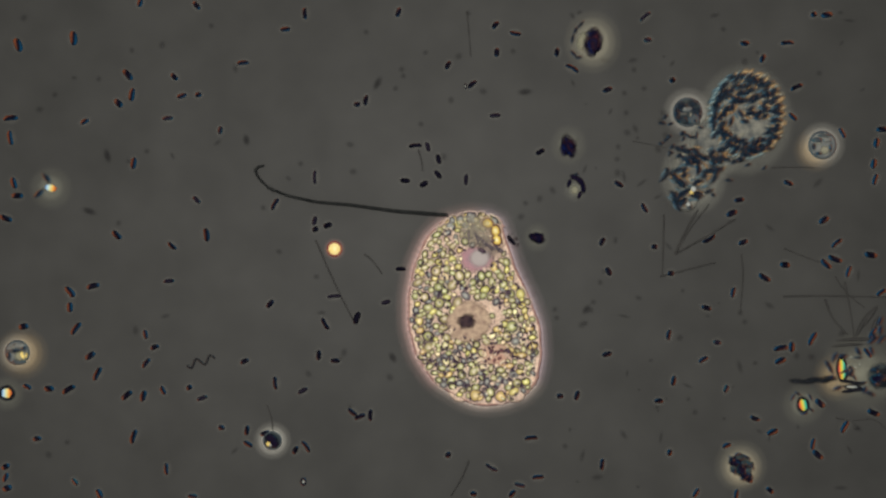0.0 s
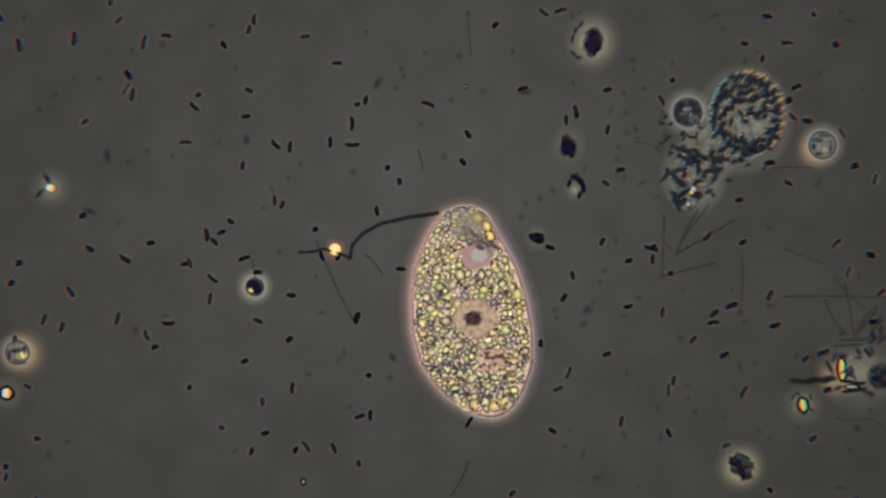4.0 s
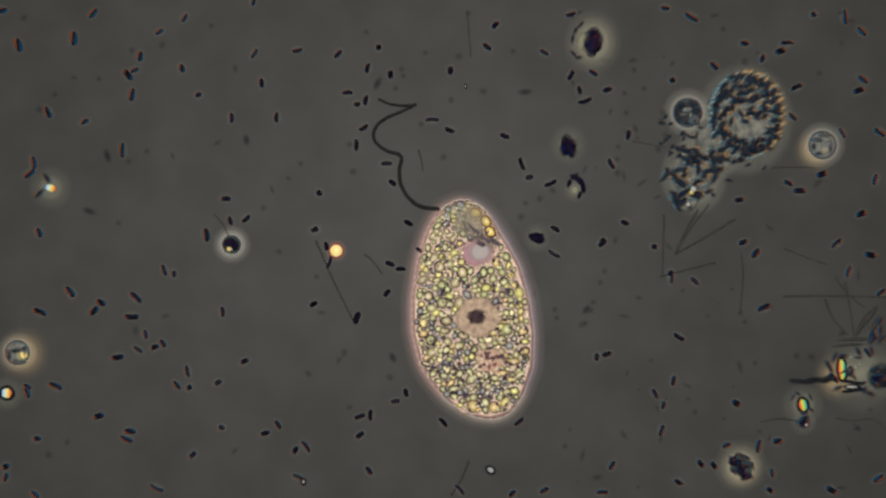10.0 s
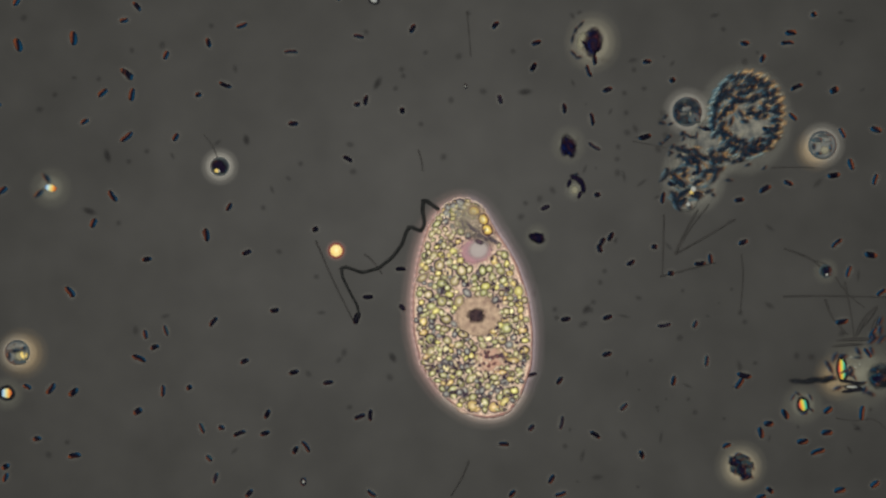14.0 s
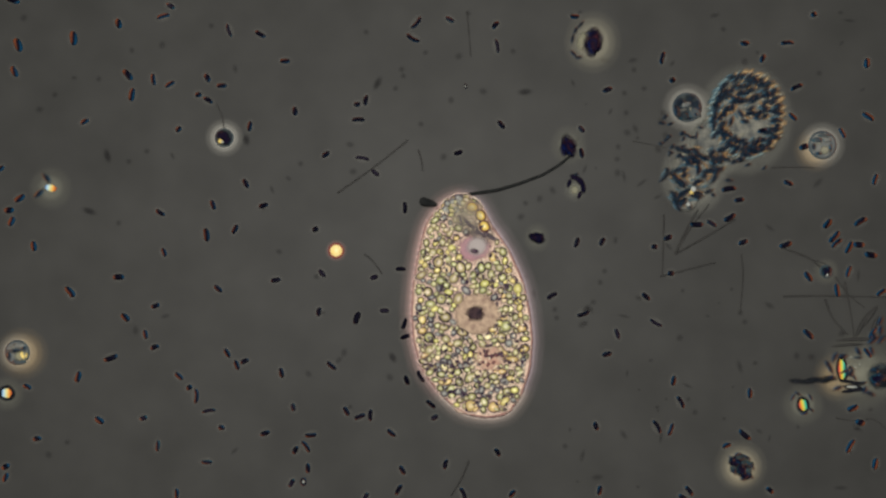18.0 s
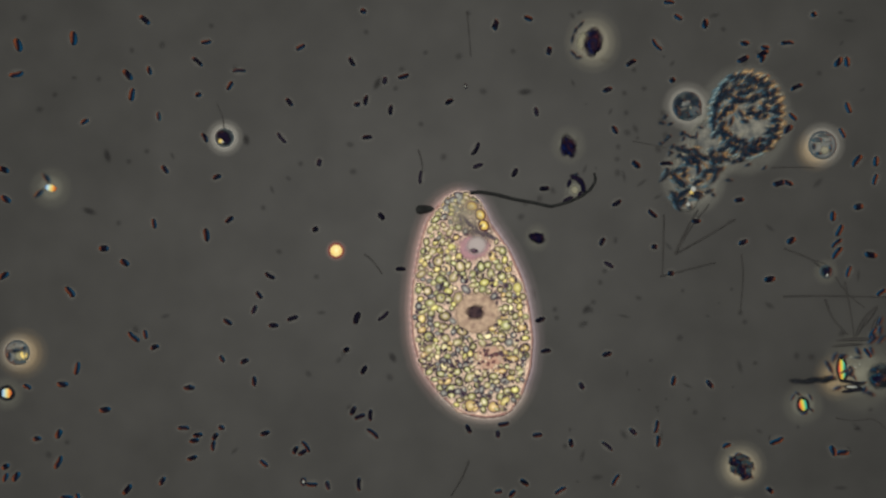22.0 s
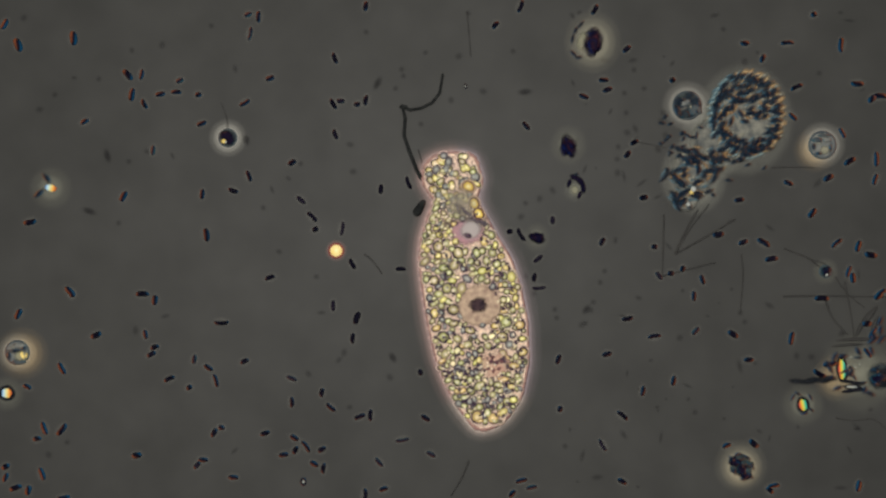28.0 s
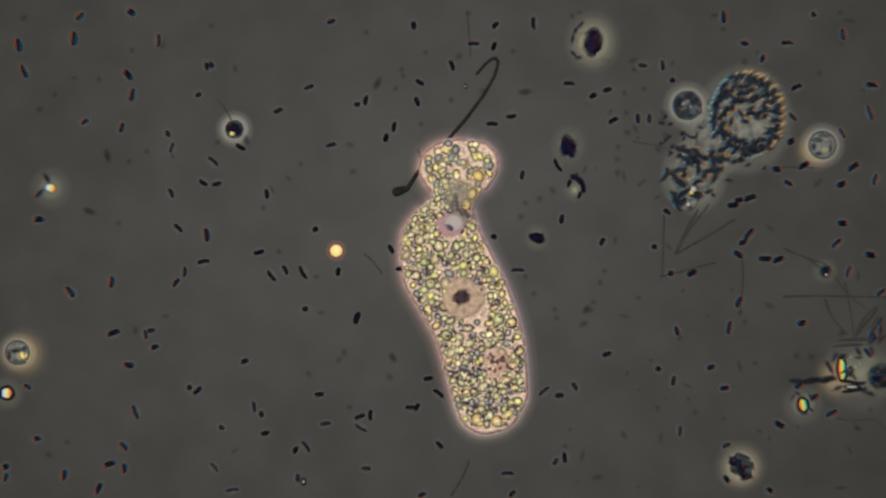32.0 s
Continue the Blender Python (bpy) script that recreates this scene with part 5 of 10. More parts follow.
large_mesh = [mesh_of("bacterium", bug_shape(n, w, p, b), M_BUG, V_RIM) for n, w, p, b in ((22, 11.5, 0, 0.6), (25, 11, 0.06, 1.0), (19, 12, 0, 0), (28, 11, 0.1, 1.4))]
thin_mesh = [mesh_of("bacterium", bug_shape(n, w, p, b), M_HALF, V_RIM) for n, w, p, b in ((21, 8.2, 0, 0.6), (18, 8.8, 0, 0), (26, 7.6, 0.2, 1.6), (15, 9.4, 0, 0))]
faint_mesh = [mesh_of("pale_bacterium", film(n, 1.0, w / n, 3.0), V_SMUDGE) for n, w in ((13, 8), (10, 8), (17, 8), (7, 6.5))]
BUG = "short dark blue-black rod of a bacterium"


def resting(x, y, a, k=0, faint=False):
    ob = piece("bacterium", (faint_mesh if faint else bug_mesh)[k], None, lay(x, y, 0.0006 if faint else 0.0044, a))
    tagged(ob, "pale grey rod of a bacterium resting on the slide" if faint else BUG + " resting on the slide", "bacterium", "resting bacteria")


SPECKS = []     # the smallest and faintest, strewn with the blurred ones


def scatter(faint, *four):
    """Resting bacteria: x, y, turn and shape for each."""
    for i in range(0, len(four), 4):
        if faint and four[i + 3] in (1, 3):
            SPECKS.append(four[i:i + 4])
        else:
            resting(*four[i:i + 4], faint)


scatter(False, 32, 80, -65, 8, 130, 68, -82, 8, 226, 133, -48, 9, 234, 168, 82, 9, 351, 168, 0, 6, 365, 416, -82, 9, 124, 517, -45, 9, 128, 521, 60, 6, 1541, 451, 170, 9, 1286, 789, 20, 1, 257, 592, -80, 1, 274, 615, 20, 1, 433, 640, 25, 1, 632, 563, 70, 9, 656, 735, 88, 2, 637, 738, 22, 2, 469, 767, 22, 0, 523, 797, 62, 1, 541, 791, -55, 3, 392, 757, 0, 6, 558, 406, 30, 6, 648, 178, 80, 5)
scatter(False, 632, 185, 0, 6, 1075, 159, 20, 0, 1318, 77, 5, 4, 1393, 77, 5, 3, 1395, 324, -20, 0, 1315, 429, 20, 0, 1481, 431, 38, 3, 1192, 674, 80, 0, 1074, 627, 15, 0, 709, 477, 0, 5, 48, 685, -20, 1, 10, 826, 30, 4, 877, 45, 50, 1, 1410, 155, 25, 3, 1190, 142, 30, 6, 1403, 207, -40, 0, 1490, 236, -60, 2, 150, 216, 25, 1, 1158, 437, 0, 6, 1187, 484, 0, 6)
scatter(False, 1308, 354, 10, 0, 1502, 481, 70, 2, 1549, 318, 70, 2, 1560, 518, 30, 2, 1545, 590, 60, 3, 335, 686, 40, 6, 66, 777, 10, 1, 1362, 868, -40, 1, 907, 874, 50, 1, 1440, 26, 30, 6, 1066, 428, 60, 1, 1350, 104, 60, 1, 10, 845, 60, 0, 1535, 625, -50, 2)
scatter(True, 190, 276, -75, 2, 436, 248, -80, 0, 668, 148, 62, 2, 714, 135, 0, 3, 855, 162, 40, 1, 929, 163, 5, 2, 785, 278, 60, 1, 648, 57, 30, 3, 812, 100, -30, 1, 908, 91, 60, 3, 695, 633, -60, 0, 625, 304, 0, 1, 532, 290, 30, 3, 466, 368, -50, 3, 119, 783, 0, 3, 86, 805, 40, 1, 158, 374, -20, 2, 70, 194, -10, 1, 175, 140, 0, 3, 228, 286, 50, 3)
scatter(True, 97, 168, -20, 3, 690, 668, 20, 1, 1038, 548, 50, 0, 1030, 575, 70, 1, 982, 548, 20, 3, 985, 563, 60, 3, 955, 352, 10, 1, 930, 360, 50, 3, 922, 384, 40, 1, 1094, 260, 60, 3, 1092, 282, 30, 3, 1093, 306, 40, 1, 1110, 235, 80, 1, 1108, 200, 80, 3, 1105, 165, 70, 3, 1140, 157, 60, 3, 1122, 124, 40, 3, 560, 490, 0, 3, 700, 157, 0, 3, 745, 220, 0, 3)
scatter(True, 1203, 598, -30, 1, 1310, 554, 0, 3, 1318, 570, 0, 3, 287, 80, 0, 1, 374, 46, 0, 3, 42, 32, -60, 1, 1318, 110, 50, 1, 1450, 130, 30, 3, 1410, 630, 0, 1, 1436, 632, 0, 1, 1490, 590, 30, 1, 930, 490, 40, 3, 945, 520, 40, 3, 920, 700, 60, 3, 260, 268, 20, 3, 210, 395, 0, 3, 1165, 265, 0, 1, 1170, 215, 0, 1, 1178, 240, 10, 1, 1175, 200, 0, 1)
scatter(True, 1190, 285, 40, 1, 1280, 52, 0, 3, 1230, 730, 0, 3, 1000, 790, 30, 3, 1070, 480, 70, 3, 1062, 500, 50, 3, 1050, 535, 60, 3, 1046, 550, 40, 3, 1036, 572, 60, 3)
rng = random.Random(33)
bm = bmesh.new()
uv = bm.loops.layers.uv.new("own")
for k in range(110 + len(SPECKS)):
    x, y = (rng.uniform(990, 1560), rng.uniform(10, 870)) if k % 4 else (rng.uniform(10, 990), rng.uniform(10, 870))
    n, w = [v * rng.uniform(0.55, 1.05) for v in ((12, 8), (9, 6), (17, 7), (6, 5))[k % 4]]
    if k >= 110:
        x, y, _, kind = SPECKS[k - 110]
        n, w = (10, 8.5) if kind == 1 else (7.5, 7)
    elif 700 < x < 960 and 230 < y < 780:
        continue
    c, s = math.cos(k * 1.3), math.sin(k * 1.3)
    old = len(bm.faces)
    lathe(bm, [(0, 1.0), (0.5, 0.9), (1.0, 0.4)], sides=14)
    bm.faces.ensure_lookup_table()
    for f in bm.faces[old:]:
        for lp in f.loops:
            lp[uv].uv = (0.5 + lp.vert.co.x / 2, 0.5 + lp.vert.co.y / 2)
    for v in {v for f in bm.faces[old:] for v in f.verts}:
        v.co = Vector((x - 784 + v.co.x * n * c - v.co.y * w * s, 441 - y + v.co.x * n * s + v.co.y * w * c, v.co.z))
tagged(piece("blurred_bacteria", mesh_of("blurred_bacteria", bm, V_HAZY)), "blurred faint grey specks of bacteria strewn over the slide", "bacteria", kind="stuff")
ring_mesh = mesh_of("spore", lathe(bmesh.new(), [(3.0, 2.5), (4.2, 4.5), (5.8, 3.5), (6.0, 0)], sides=14, sx=0.9, sy=1.3), M_BUG)
for x, y, a in ((537, 853, 0), (824, 153, 0)):
    spore = thing("spore", "small ring-shaped spore with a pale middle", "spore", "spores", lay(x, y, 0, a))
    k = 1.0 if y > 500 else 0.6
    piece("wall", ring_mesh, spore).scale = (k, k, k)
    piece("middle", mesh_of("middle", rock(2.9, 4, 2, 0.1, 1, 1), M_SHINE), spore).scale = (k, k, k)

bristle = tagged(piece("thread", mesh_of("thread", thread([(784 - 78, 441), (784, 443), (784 + 78, 441)], 1.6, 1.2), M_NEEDLE)), "long thin grey thread drifting in the water", "thread")

wriggler = tagged(piece("spirillum", mesh_of("spirillum", thread([(784 - 26 + 3 * i, 441 + 6.5 * math.sin(i * 0.75)) for i in range(18)], 2.0, 1.7), M_FAINT)), "thin wavy corkscrew bacterium drifting in the water", "bacterium")

# ---- drifting bacteria: a current carries them up through the field; each is brought back outside the view for reuse ----
PASSES = []


def drift(*four):
    """One crossing of the field: seconds, x, y and turn, drawn on at its own pace to both edges."""
    p = [tuple(four[i:i + 4]) for i in range(0, len(four), 4)]
    for end in (0, -1):
        t, x, y, a = p[end]
        vx, vy = -25.0, -300.0
        if len(p) > 1:
            u = p[1] if end == 0 else p[-2]
            vx, vy = (u[1] - x) / (u[0] - t), (u[2] - y) / (u[0] - t)
        vx, vy, sign = min(max(vx, -130), 130), min(max(vy, -420), -220), 1 if end else -1
        ways = [(y + 40) / -vy if end else (925 - y) / -vy]
        if sign * vx > 20:
            ways.append((1600 - x) / (sign * vx))
        elif sign * vx < -20:
            ways.append((x + 32) / (-sign * vx))
        gone = min(ways)
        if gone > 0.05:
            p.insert(0 if end == 0 else len(p), (t + sign * gone, x + sign * vx * gone, y + sign * vy * gone, a))
    PASSES.append(p)


drift(0, 940, 776, 5, 0.5, 975, 609, 14, 1, 940, 440, 25, 1.5, 842, 276, 34, 2, 815, 162, 43, 2.5, 779, 12, 52)
drift(0, 173, 662, 60, 0.5, 175, 521, 69, 1, 220, 361, 120, 1.5, 205, 205, 129, 2, 188, 93, 210, 2.4, 172, 18, 219)
drift(0, 576, 573, 120, 0.5, 531, 456, 129, 1, 577, 337, 180, 2, 559, 44, 265)
drift(0, 536, 692, 30, 1, 469, 311, -35, 1.5, 467, 101, -26, 2, 366, 46, -17)
drift(0, 289, 691, 115, 1, 305, 332, 60, 1.7, 271, 43, 69)
drift(0, 1250, 545, 165, 0.5, 1230, 456, 174, 1, 1147, 358, 200, 1.5, 1078, 233, 209, 1.7, 1080, 173, 218)
drift(0, 478, 538, 50, 0.5, 449, 357, 59, 1, 453, 167, 95, 1.4, 450, 18, 104)
drift(0, 87, 688, 0, 1, 29, 435, -70, 1.4, 9, 311, -61)
drift(0, 135, 582, 50, 0.5, 172, 495, 59, 1, 216, 340, 68, 1.3, 219, 240, 111, 2, 261, 46, 120)
drift(0, 237, 773, 70, 0.5, 214, 619, 79, 1, 225, 467, 0, 1.3, 236, 403, 9, 2, 241, 210, -65, 2.5, 207, 84, -56, 2.7, 191, 6, -47)
drift(0, 1389, 469, 175, 0.5, 1453, 386, 184, 1, 1562, 314, 150, 1.3, 1563, 219, 159)
drift(0, 305, 435, 140, 0.5, 343, 222, 149, 1, 318, 64, 230, 1.2, 274, 20, 230)
drift(0, 165, 507, 15, 0.5, 202, 401, 24, 1, 208, 292, 80, 2, 175, 27, 85)
drift(0, 952, 845, 5, 0.5, 971, 715, 14, 1, 991, 524, -10, 1.2, 966, 444, -10, 2.5, 804, 96, -1, 2.8, 790, 9, 8)
drift(0, 207, 416, 140, 0.5, 210, 220, 149, 1, 184, 46, 140)
drift(0, 348, 354, 140, 0.5, 306, 260, 149, 1, 325, 167, 158)
drift(0, 564, 629, 85, 1, 521, 343, 90)
drift(0, 1269, 606, 170, 1, 1250, 442, 180)
drift(0, 1185, 801, 85, 0.5, 1159, 612, 94, 1, 1093, 413, 85)
drift(0, 735, 259, 5, 0.5, 735, 172, 14, 1, 717, 14, -20)
drift(0, 717, 320, 175, 0.5, 732, 122, 184, 0.9, 712, 9, 193)
drift(0, 793, 805, 60, 0.8, 678, 652, 36, 1, 667, 575, 45, 2, 680, 305, 54, 3, 690, 50, 95)
drift(0, 876, 205, 5, 0.5, 856, 44, 14)
drift(0, 1021, 700, 75, 0.5, 1001, 484, 84, 1, 914, 297, 90)
drift(0, 309, 136, 135, 0.5, 314, 23, 144)
drift(0, 237, 289, 81, 1, 197, 5, 90)
drift(0, 1298, 518, 75, 0.5, 1295, 433, 84, 1, 1264, 356, 10, 2, 1228, 70, 19)
drift(0, 1439, 786, 80, 1, 1252, 647, 165, 1.5, 1243, 524, 174, 2, 1199, 426, 183, 3, 1087, 210, 140)
drift(0, 825, 318, 85, 0.5, 798, 217, 94, 1, 771, 88, 20)
drift(0, 1066, 822, 85, 0.4, 1063, 712, 94, 1, 1049, 512, 40, 2, 927, 210, 49)
drift(0, 793, 116, 60, 0.3, 779, 20, 69)
drift(0, 776, 282, 105, 0.3, 776, 228, 114, 1, 758, 58, 100)
drift(0, 488, 678, 95, 1, 450, 377, 55, 2, 411, 80, 65)
drift(0, 1184, 593, 80, 0.2, 1173, 551, 80, 1, 1054, 327, 5)
drift(0, 248, 5, 80)
drift(0, 348, 10, 130)
drift(0, 540, 24, 95)
drift(0, 505, 52, 5)
drift(0, 705, 22, 70)
drift(0, 430, 112, 5)
drift(0, 322, 170, 15)
drift(0, 210, 183, 135)
drift(0, 19, 210, 5)
drift(0, 297, 210, 5, 1, 284, 89, -20)
drift(0, 390, 231, 85)
drift(0, 19, 244, 100)
drift(0, 25, 324, 110)
drift(0, 31, 347, 0)
drift(0, 11, 386, 160)
drift(0, 487, 362, 60)
drift(0, 757, 260, 105, 1, 759, 220, 20)
drift(0, 775, 309, 130, 1, 674, 88, 120)
drift(0, 750, 326, 30, 1, 731, 66, 115)
drift(0, 558, 314, 90, 1, 575, 67, 160)
drift(0, 557, 391, 75, 1, 543, 54, 110)
drift(0, 580, 399, 20, 1, 563, 128, -55)
drift(0, 299, 498, 5, 1, 293, 172, 60)
drift(0, 124, 544, 90)
drift(0, 42, 578, 10, 1, 65, 382, -80)
drift(0, 683, 535, 15, 1, 710, 229, -70)
drift(0, 259, 643, 50, 1, 439, 330, 95, 2, 438, 10, 65)
drift(0, 160, 630, 35, 1, 38, 416, 10, 2, 43, 165, -45)
drift(0, 593, 639, 0, 1, 573, 377, 20, 2, 522, 128, 100)
drift(0, 358, 705, 20, 1, 330, 497, 95, 2, 340, 224, 130)
drift(0, 254, 701, 70, 1, 270, 444, 60, 2, 240, 157, 40)
drift(0, 225, 700, 40, 1, 280, 436, 30, 2, 262, 70, 90)
drift(0, 122, 690, 30, 1, 91, 471, -35, 2, 169, 106, -25)
drift(0, 624, 729, 140, 1, 468, 506, 180, 1.5, 559, 407, 189, 2, 588, 346, 270, 3, 581, 0, 180)
drift(0, 437, 762, 80, 1, 424, 458, 45)
drift(0, 439, 786, 150, 1, 416, 469, 140)
drift(0, 295, 830, 90, 1, 272, 573, 0, 2, 281, 234, -40)
drift(0, 176, 874, 115, 1, 158, 582, 100, 1.5, 168, 492, 109)
drift(0, 341, 878, 0, 1, 305, 649, -90, 2, 300, 320, -120, 2.5, 286, 103, -111)
drift(0, 13, 864, 20, 1, 26, 667, -40, 2, 55, 317, -31, 2.5, 54, 210, -44, 3, 37, 132, -35, 3.2, 20, 98, -35)
drift(0, 1142, 30, 40)
drift(0, 1146, 71, 10)
drift(0, 986, 93, 80)
drift(0, 1012, 122, 150)
drift(0, 879, 93, 85)
drift(0, 912, 59, 170)
drift(0, 836, 150, 40)
drift(0, 956, 269, 30)
drift(0, 905, 425, 130, 1, 841, 119, 85)
drift(0, 1141, 368, 120, 1, 1149, 69, 60)
drift(0, 1095, 326, 150, 1, 975, 72, 70)
drift(0, 1295, 378, 25, 1, 1348, 116, 90)
drift(0, 1254, 422, 30, 1, 1127, 138, 0)
drift(0, 1458, 390, 30, 1, 1465, 29, 0)
drift(0, 1478, 458, 160, 1, 1543, 382, 160)
drift(0, 1353, 491, 150, 1, 1434, 353, 195, 2, 1536, 120, 204)
drift(0, 1245, 637, 30, 1, 1218, 483, 20, 2, 1141, 273, 29)
drift(0, 1285, 688, 70, 1, 1232, 477, 20)
drift(0, 1166, 710, 0, 1, 1138, 286, 85, 2, 1134, 107, 94)
drift(0, 991, 701, 0, 1, 952, 420, 10, 2, 908, 131, 19)
drift(0, 870, 827, 150, 1, 718, 709, 65, 3, 595, 111, 40)
drift(0, 920, 858, 165, 1, 961, 626, 200, 2, 819, 326, 209, 3, 767, 78, 200)
drift(0, 838, 874, 170, 1, 765, 700, 110, 3, 716, 375, 60)
drift(0, 1336, 740, 160, 1, 1318, 476, 160, 2, 1279, 356, 169, 3, 1164, 108, 195)
drift(0, 1367, 765, 20, 1, 1374, 510, 20, 2, 1333, 333, 29, 3, 1268, 6, 40)
drift(0, 1495, 756, 60, 1, 1451, 510, 60, 2, 1488, 344, 69, 3, 1527, 92, 60)
drift(0, 1463, 27, 10)
drift(0, 1551, 253, 75)
drift(0, 1546, 290, 75, 1, 1564, 59, 0)
drift(0, 1562, 230, 0)
drift(0, 1382, 617, 10, 1, 1305, 392, 5, 2, 1246, 65, 14)
drift(0, 1401, 614, 90, 1, 1382, 461, 5, 2, 1528, 400, 14, 3, 1561, 333, 0)
drift(0, 1462, 467, 140, 1, 1534, 279, 80)
drift(0.5, 1113, 870, 131, 1, 1101, 773, 140, 1.5, 1095, 654, 149, 2, 1057, 490, 158, 2.5, 962, 297, 167, 3, 858, 164, 176)
drift(0.5, 228, 864, 71, 1, 228, 732, 80, 1.5, 210, 571, 89, 2, 237, 421, 98, 2.5, 244, 227, 141, 3, 211, 45, 150)
drift(0.7, 380, 834, 101, 1, 364, 758, 110, 2, 352, 453, 119, 3, 351, 91, 90)
drift(1, 1112, 856, 120, 2, 1101, 571, 129, 2.5, 1034, 381, 201, 3, 962, 228, 210)
drift(1, 256, 865, 70, 2, 214, 576, 79, 3, 250, 264, 150)
drift(1, 733, 260, 15, 2, 648, 140, 24)
drift(1, 574, 273, 5)
drift(1, 368, 610, 140, 2, 358, 279, 90, 2.5, 329, 66, 99)
drift(1, 196, 622, 130, 3, 324, 168, 180)
drift(1, 214, 622, 0, 2, 255, 301, -50)
drift(1, 240, 666, 80, 2, 256, 356, 160, 3, 200, 65, 140)
drift(1, 156, 707, 175, 2, 172, 446, 184)
drift(1, 602, 706, 165, 2.1, 579, 386, 174, 2.5, 597, 256, 183, 3, 643, 144, 192, 3.4, 588, 17, 201)
drift(1, 610, 690, 5, 3, 376, 234, -10)
drift(1, 475, 810, 50, 2, 445, 620, 59, 3, 415, 287, 5)
drift(1, 438, 783, 0, 2, 424, 338, -85, 2.4, 430, 237, -76, 3, 429, 37, -160)
drift(1, 547, 843, 40, 2, 550, 538, 49, 3, 550, 134, 20)
drift(1, 503, 856, 110, 2, 468, 584, 119, 3, 398, 189, 200)
drift(1, 567, 876, 30, 2, 484, 644, 39, 3, 459, 330, 80)
drift(1, 148, 787, 120, 2, 92, 538, 129)
drift(1, 202, 721, 0, 2, 156, 484, 9, 2.5, 191, 404, 71, 3, 210, 287, 80)
drift(1, 703, 833, 80, 2, 677, 574, 89, 3, 640, 354, 0)
drift(1, 684, 878, 0, 2, 613, 583, 9, 3, 592, 351, 90)
drift(1, 1048, 255, 120)
drift(1, 861, 299, 5)
drift(1, 1486, 419, 60, 2, 1527, 272, 69, 3, 1448, 10, 30)
drift(1, 1449, 441, 20, 2, 1509, 341, 29, 3, 1512, 366, 20)
drift(1, 1391, 502, 140, 2, 1329, 347, 149)
drift(1, 1549, 502, 160, 2, 1552, 294, 169)
drift(1, 1399, 590, 140, 2, 1353, 379, 149, 3, 1348, 116, 90)
drift(1, 1214, 580, 85, 2, 1123, 282, 94)
drift(1, 1067, 646, 85, 2, 1048, 259, 94)
drift(1, 1173, 634, 60, 3, 1056, 168, 40)
drift(1, 1237, 630, 150, 2, 1149, 406, 159, 3, 1066, 127, 70)
drift(1, 1074, 724, 20, 1.4, 1083, 597, 29, 2, 966, 320, 38, 2.5, 920, 142, 16, 3, 927, 27, 25)
drift(1, 1025, 752, 20, 2, 984, 489, 29, 3, 931, 145, 90)
drift(1, 960, 818, 35, 2.1, 946, 343, 44, 2.5, 890, 208, 53, 3, 873, 60, 62)
drift(1, 925, 820, 0, 2, 902, 739, 9, 3, 917, 435, 20)
drift(1, 860, 787, 150, 3, 848, 213, 80)
drift(1, 794, 843, 60, 2, 622, 624, 69, 3, 589, 287, 120)
drift(1, 1032, 859, 0, 2, 1049, 602, 9, 3, 915, 200, -30)
drift(1, 1303, 783, 5, 1.5, 1271, 675, 14, 2, 1271, 593, 23, 2.5, 1262, 470, -39, 3, 1210, 400, -30)
drift(1, 1268, 870, 10, 2, 1208, 538, 19, 3, 1153, 247, 80)
drift(1, 1313, 871, 120, 2, 1286, 674, 129, 2.5, 1297, 545, 61, 3, 1306, 461, 70)
drift(1, 1464, 792, 150, 3, 1398, 293, 190)
drift(1, 1469, 847, 140, 2, 1376, 606, 149, 3, 1411, 440, 180)
drift(1, 1546, 814, 150, 3, 1457, 407, 210)
drift(1, 1480, 720, 15, 2, 1453, 452, 24, 3, 1470, 300, 20)
drift(1, 1561, 838, 20, 2, 1459, 717, 29, 3, 1415, 528, 10)
drift(1.3, 603, 873, -27, 2, 530, 638, -18, 2.5, 493, 426, -9, 3, 482, 240, 0, 3.5, 492, 64, 9)
drift(1.4, 1277, 859, 30, 2, 1245, 648, 44, 2.5, 1233, 505, 58, 3, 1182, 418, 72, 3.5, 1107, 285, 86)
drift(1.5, 429, 793, 123, 2, 394, 640, 132, 2.5, 380, 438, 141, 3, 332, 237, 150, 3.5, 364, 66, 159)
drift(1.6, 642, 861, 148, 2, 606, 770, 157, 2.5, 565, 646, 166, 3, 538, 481, 175, 3.5, 539, 253, 184)
drift(1.7, 894, 818, 133, 2, 897, 756, 142, 2.5, 960, 636, 151, 3, 942, 455, 160, 3.2, 900, 389, 160)
drift(1.7, 435, 880, 122, 2, 424, 816, 131, 3, 370, 495, 140)
drift(2, 871, 847, 72, 2.5, 836, 766, 81, 3, 744, 684, 90, 3.5, 707, 531, 99)
drift(2, 1090, 858, 66, 3, 1084, 553, 75)
drift(2, 995, 879, 95, 3, 1021, 576, 109, 3.5, 932, 413, 123)
drift(2, 738, 858, 34, 2.5, 662, 707, 48, 3, 626, 573, 62)
drift(2, 200, 630, 76, 3, 198, 310, 85)
drift(2, 191, 651, 141, 3, 229, 325, 150)
drift(2, 352, 618, 51, 3, 295, 348, 60)
drift(2, 507, 662, -9, 3, 457, 399, 0)
drift(2, 603, 624, 81, 3, 530, 311, 90)
drift(2, 278, 678, 31, 3, 246, 343, 40)
drift(2, 346, 728, -9, 3, 333, 460, 0)
drift(2, 291, 789, -4, 3, 273, 550, 5)
drift(2, 86, 842, 1, 3, 48, 580, 10)
drift(2, 283, 862, 141, 3, 238, 610, 150)
drift(2, 545, 874, 141, 3, 472, 533, 150)
drift(2, 1094, 747, 81, 3, 1054, 442, 90)
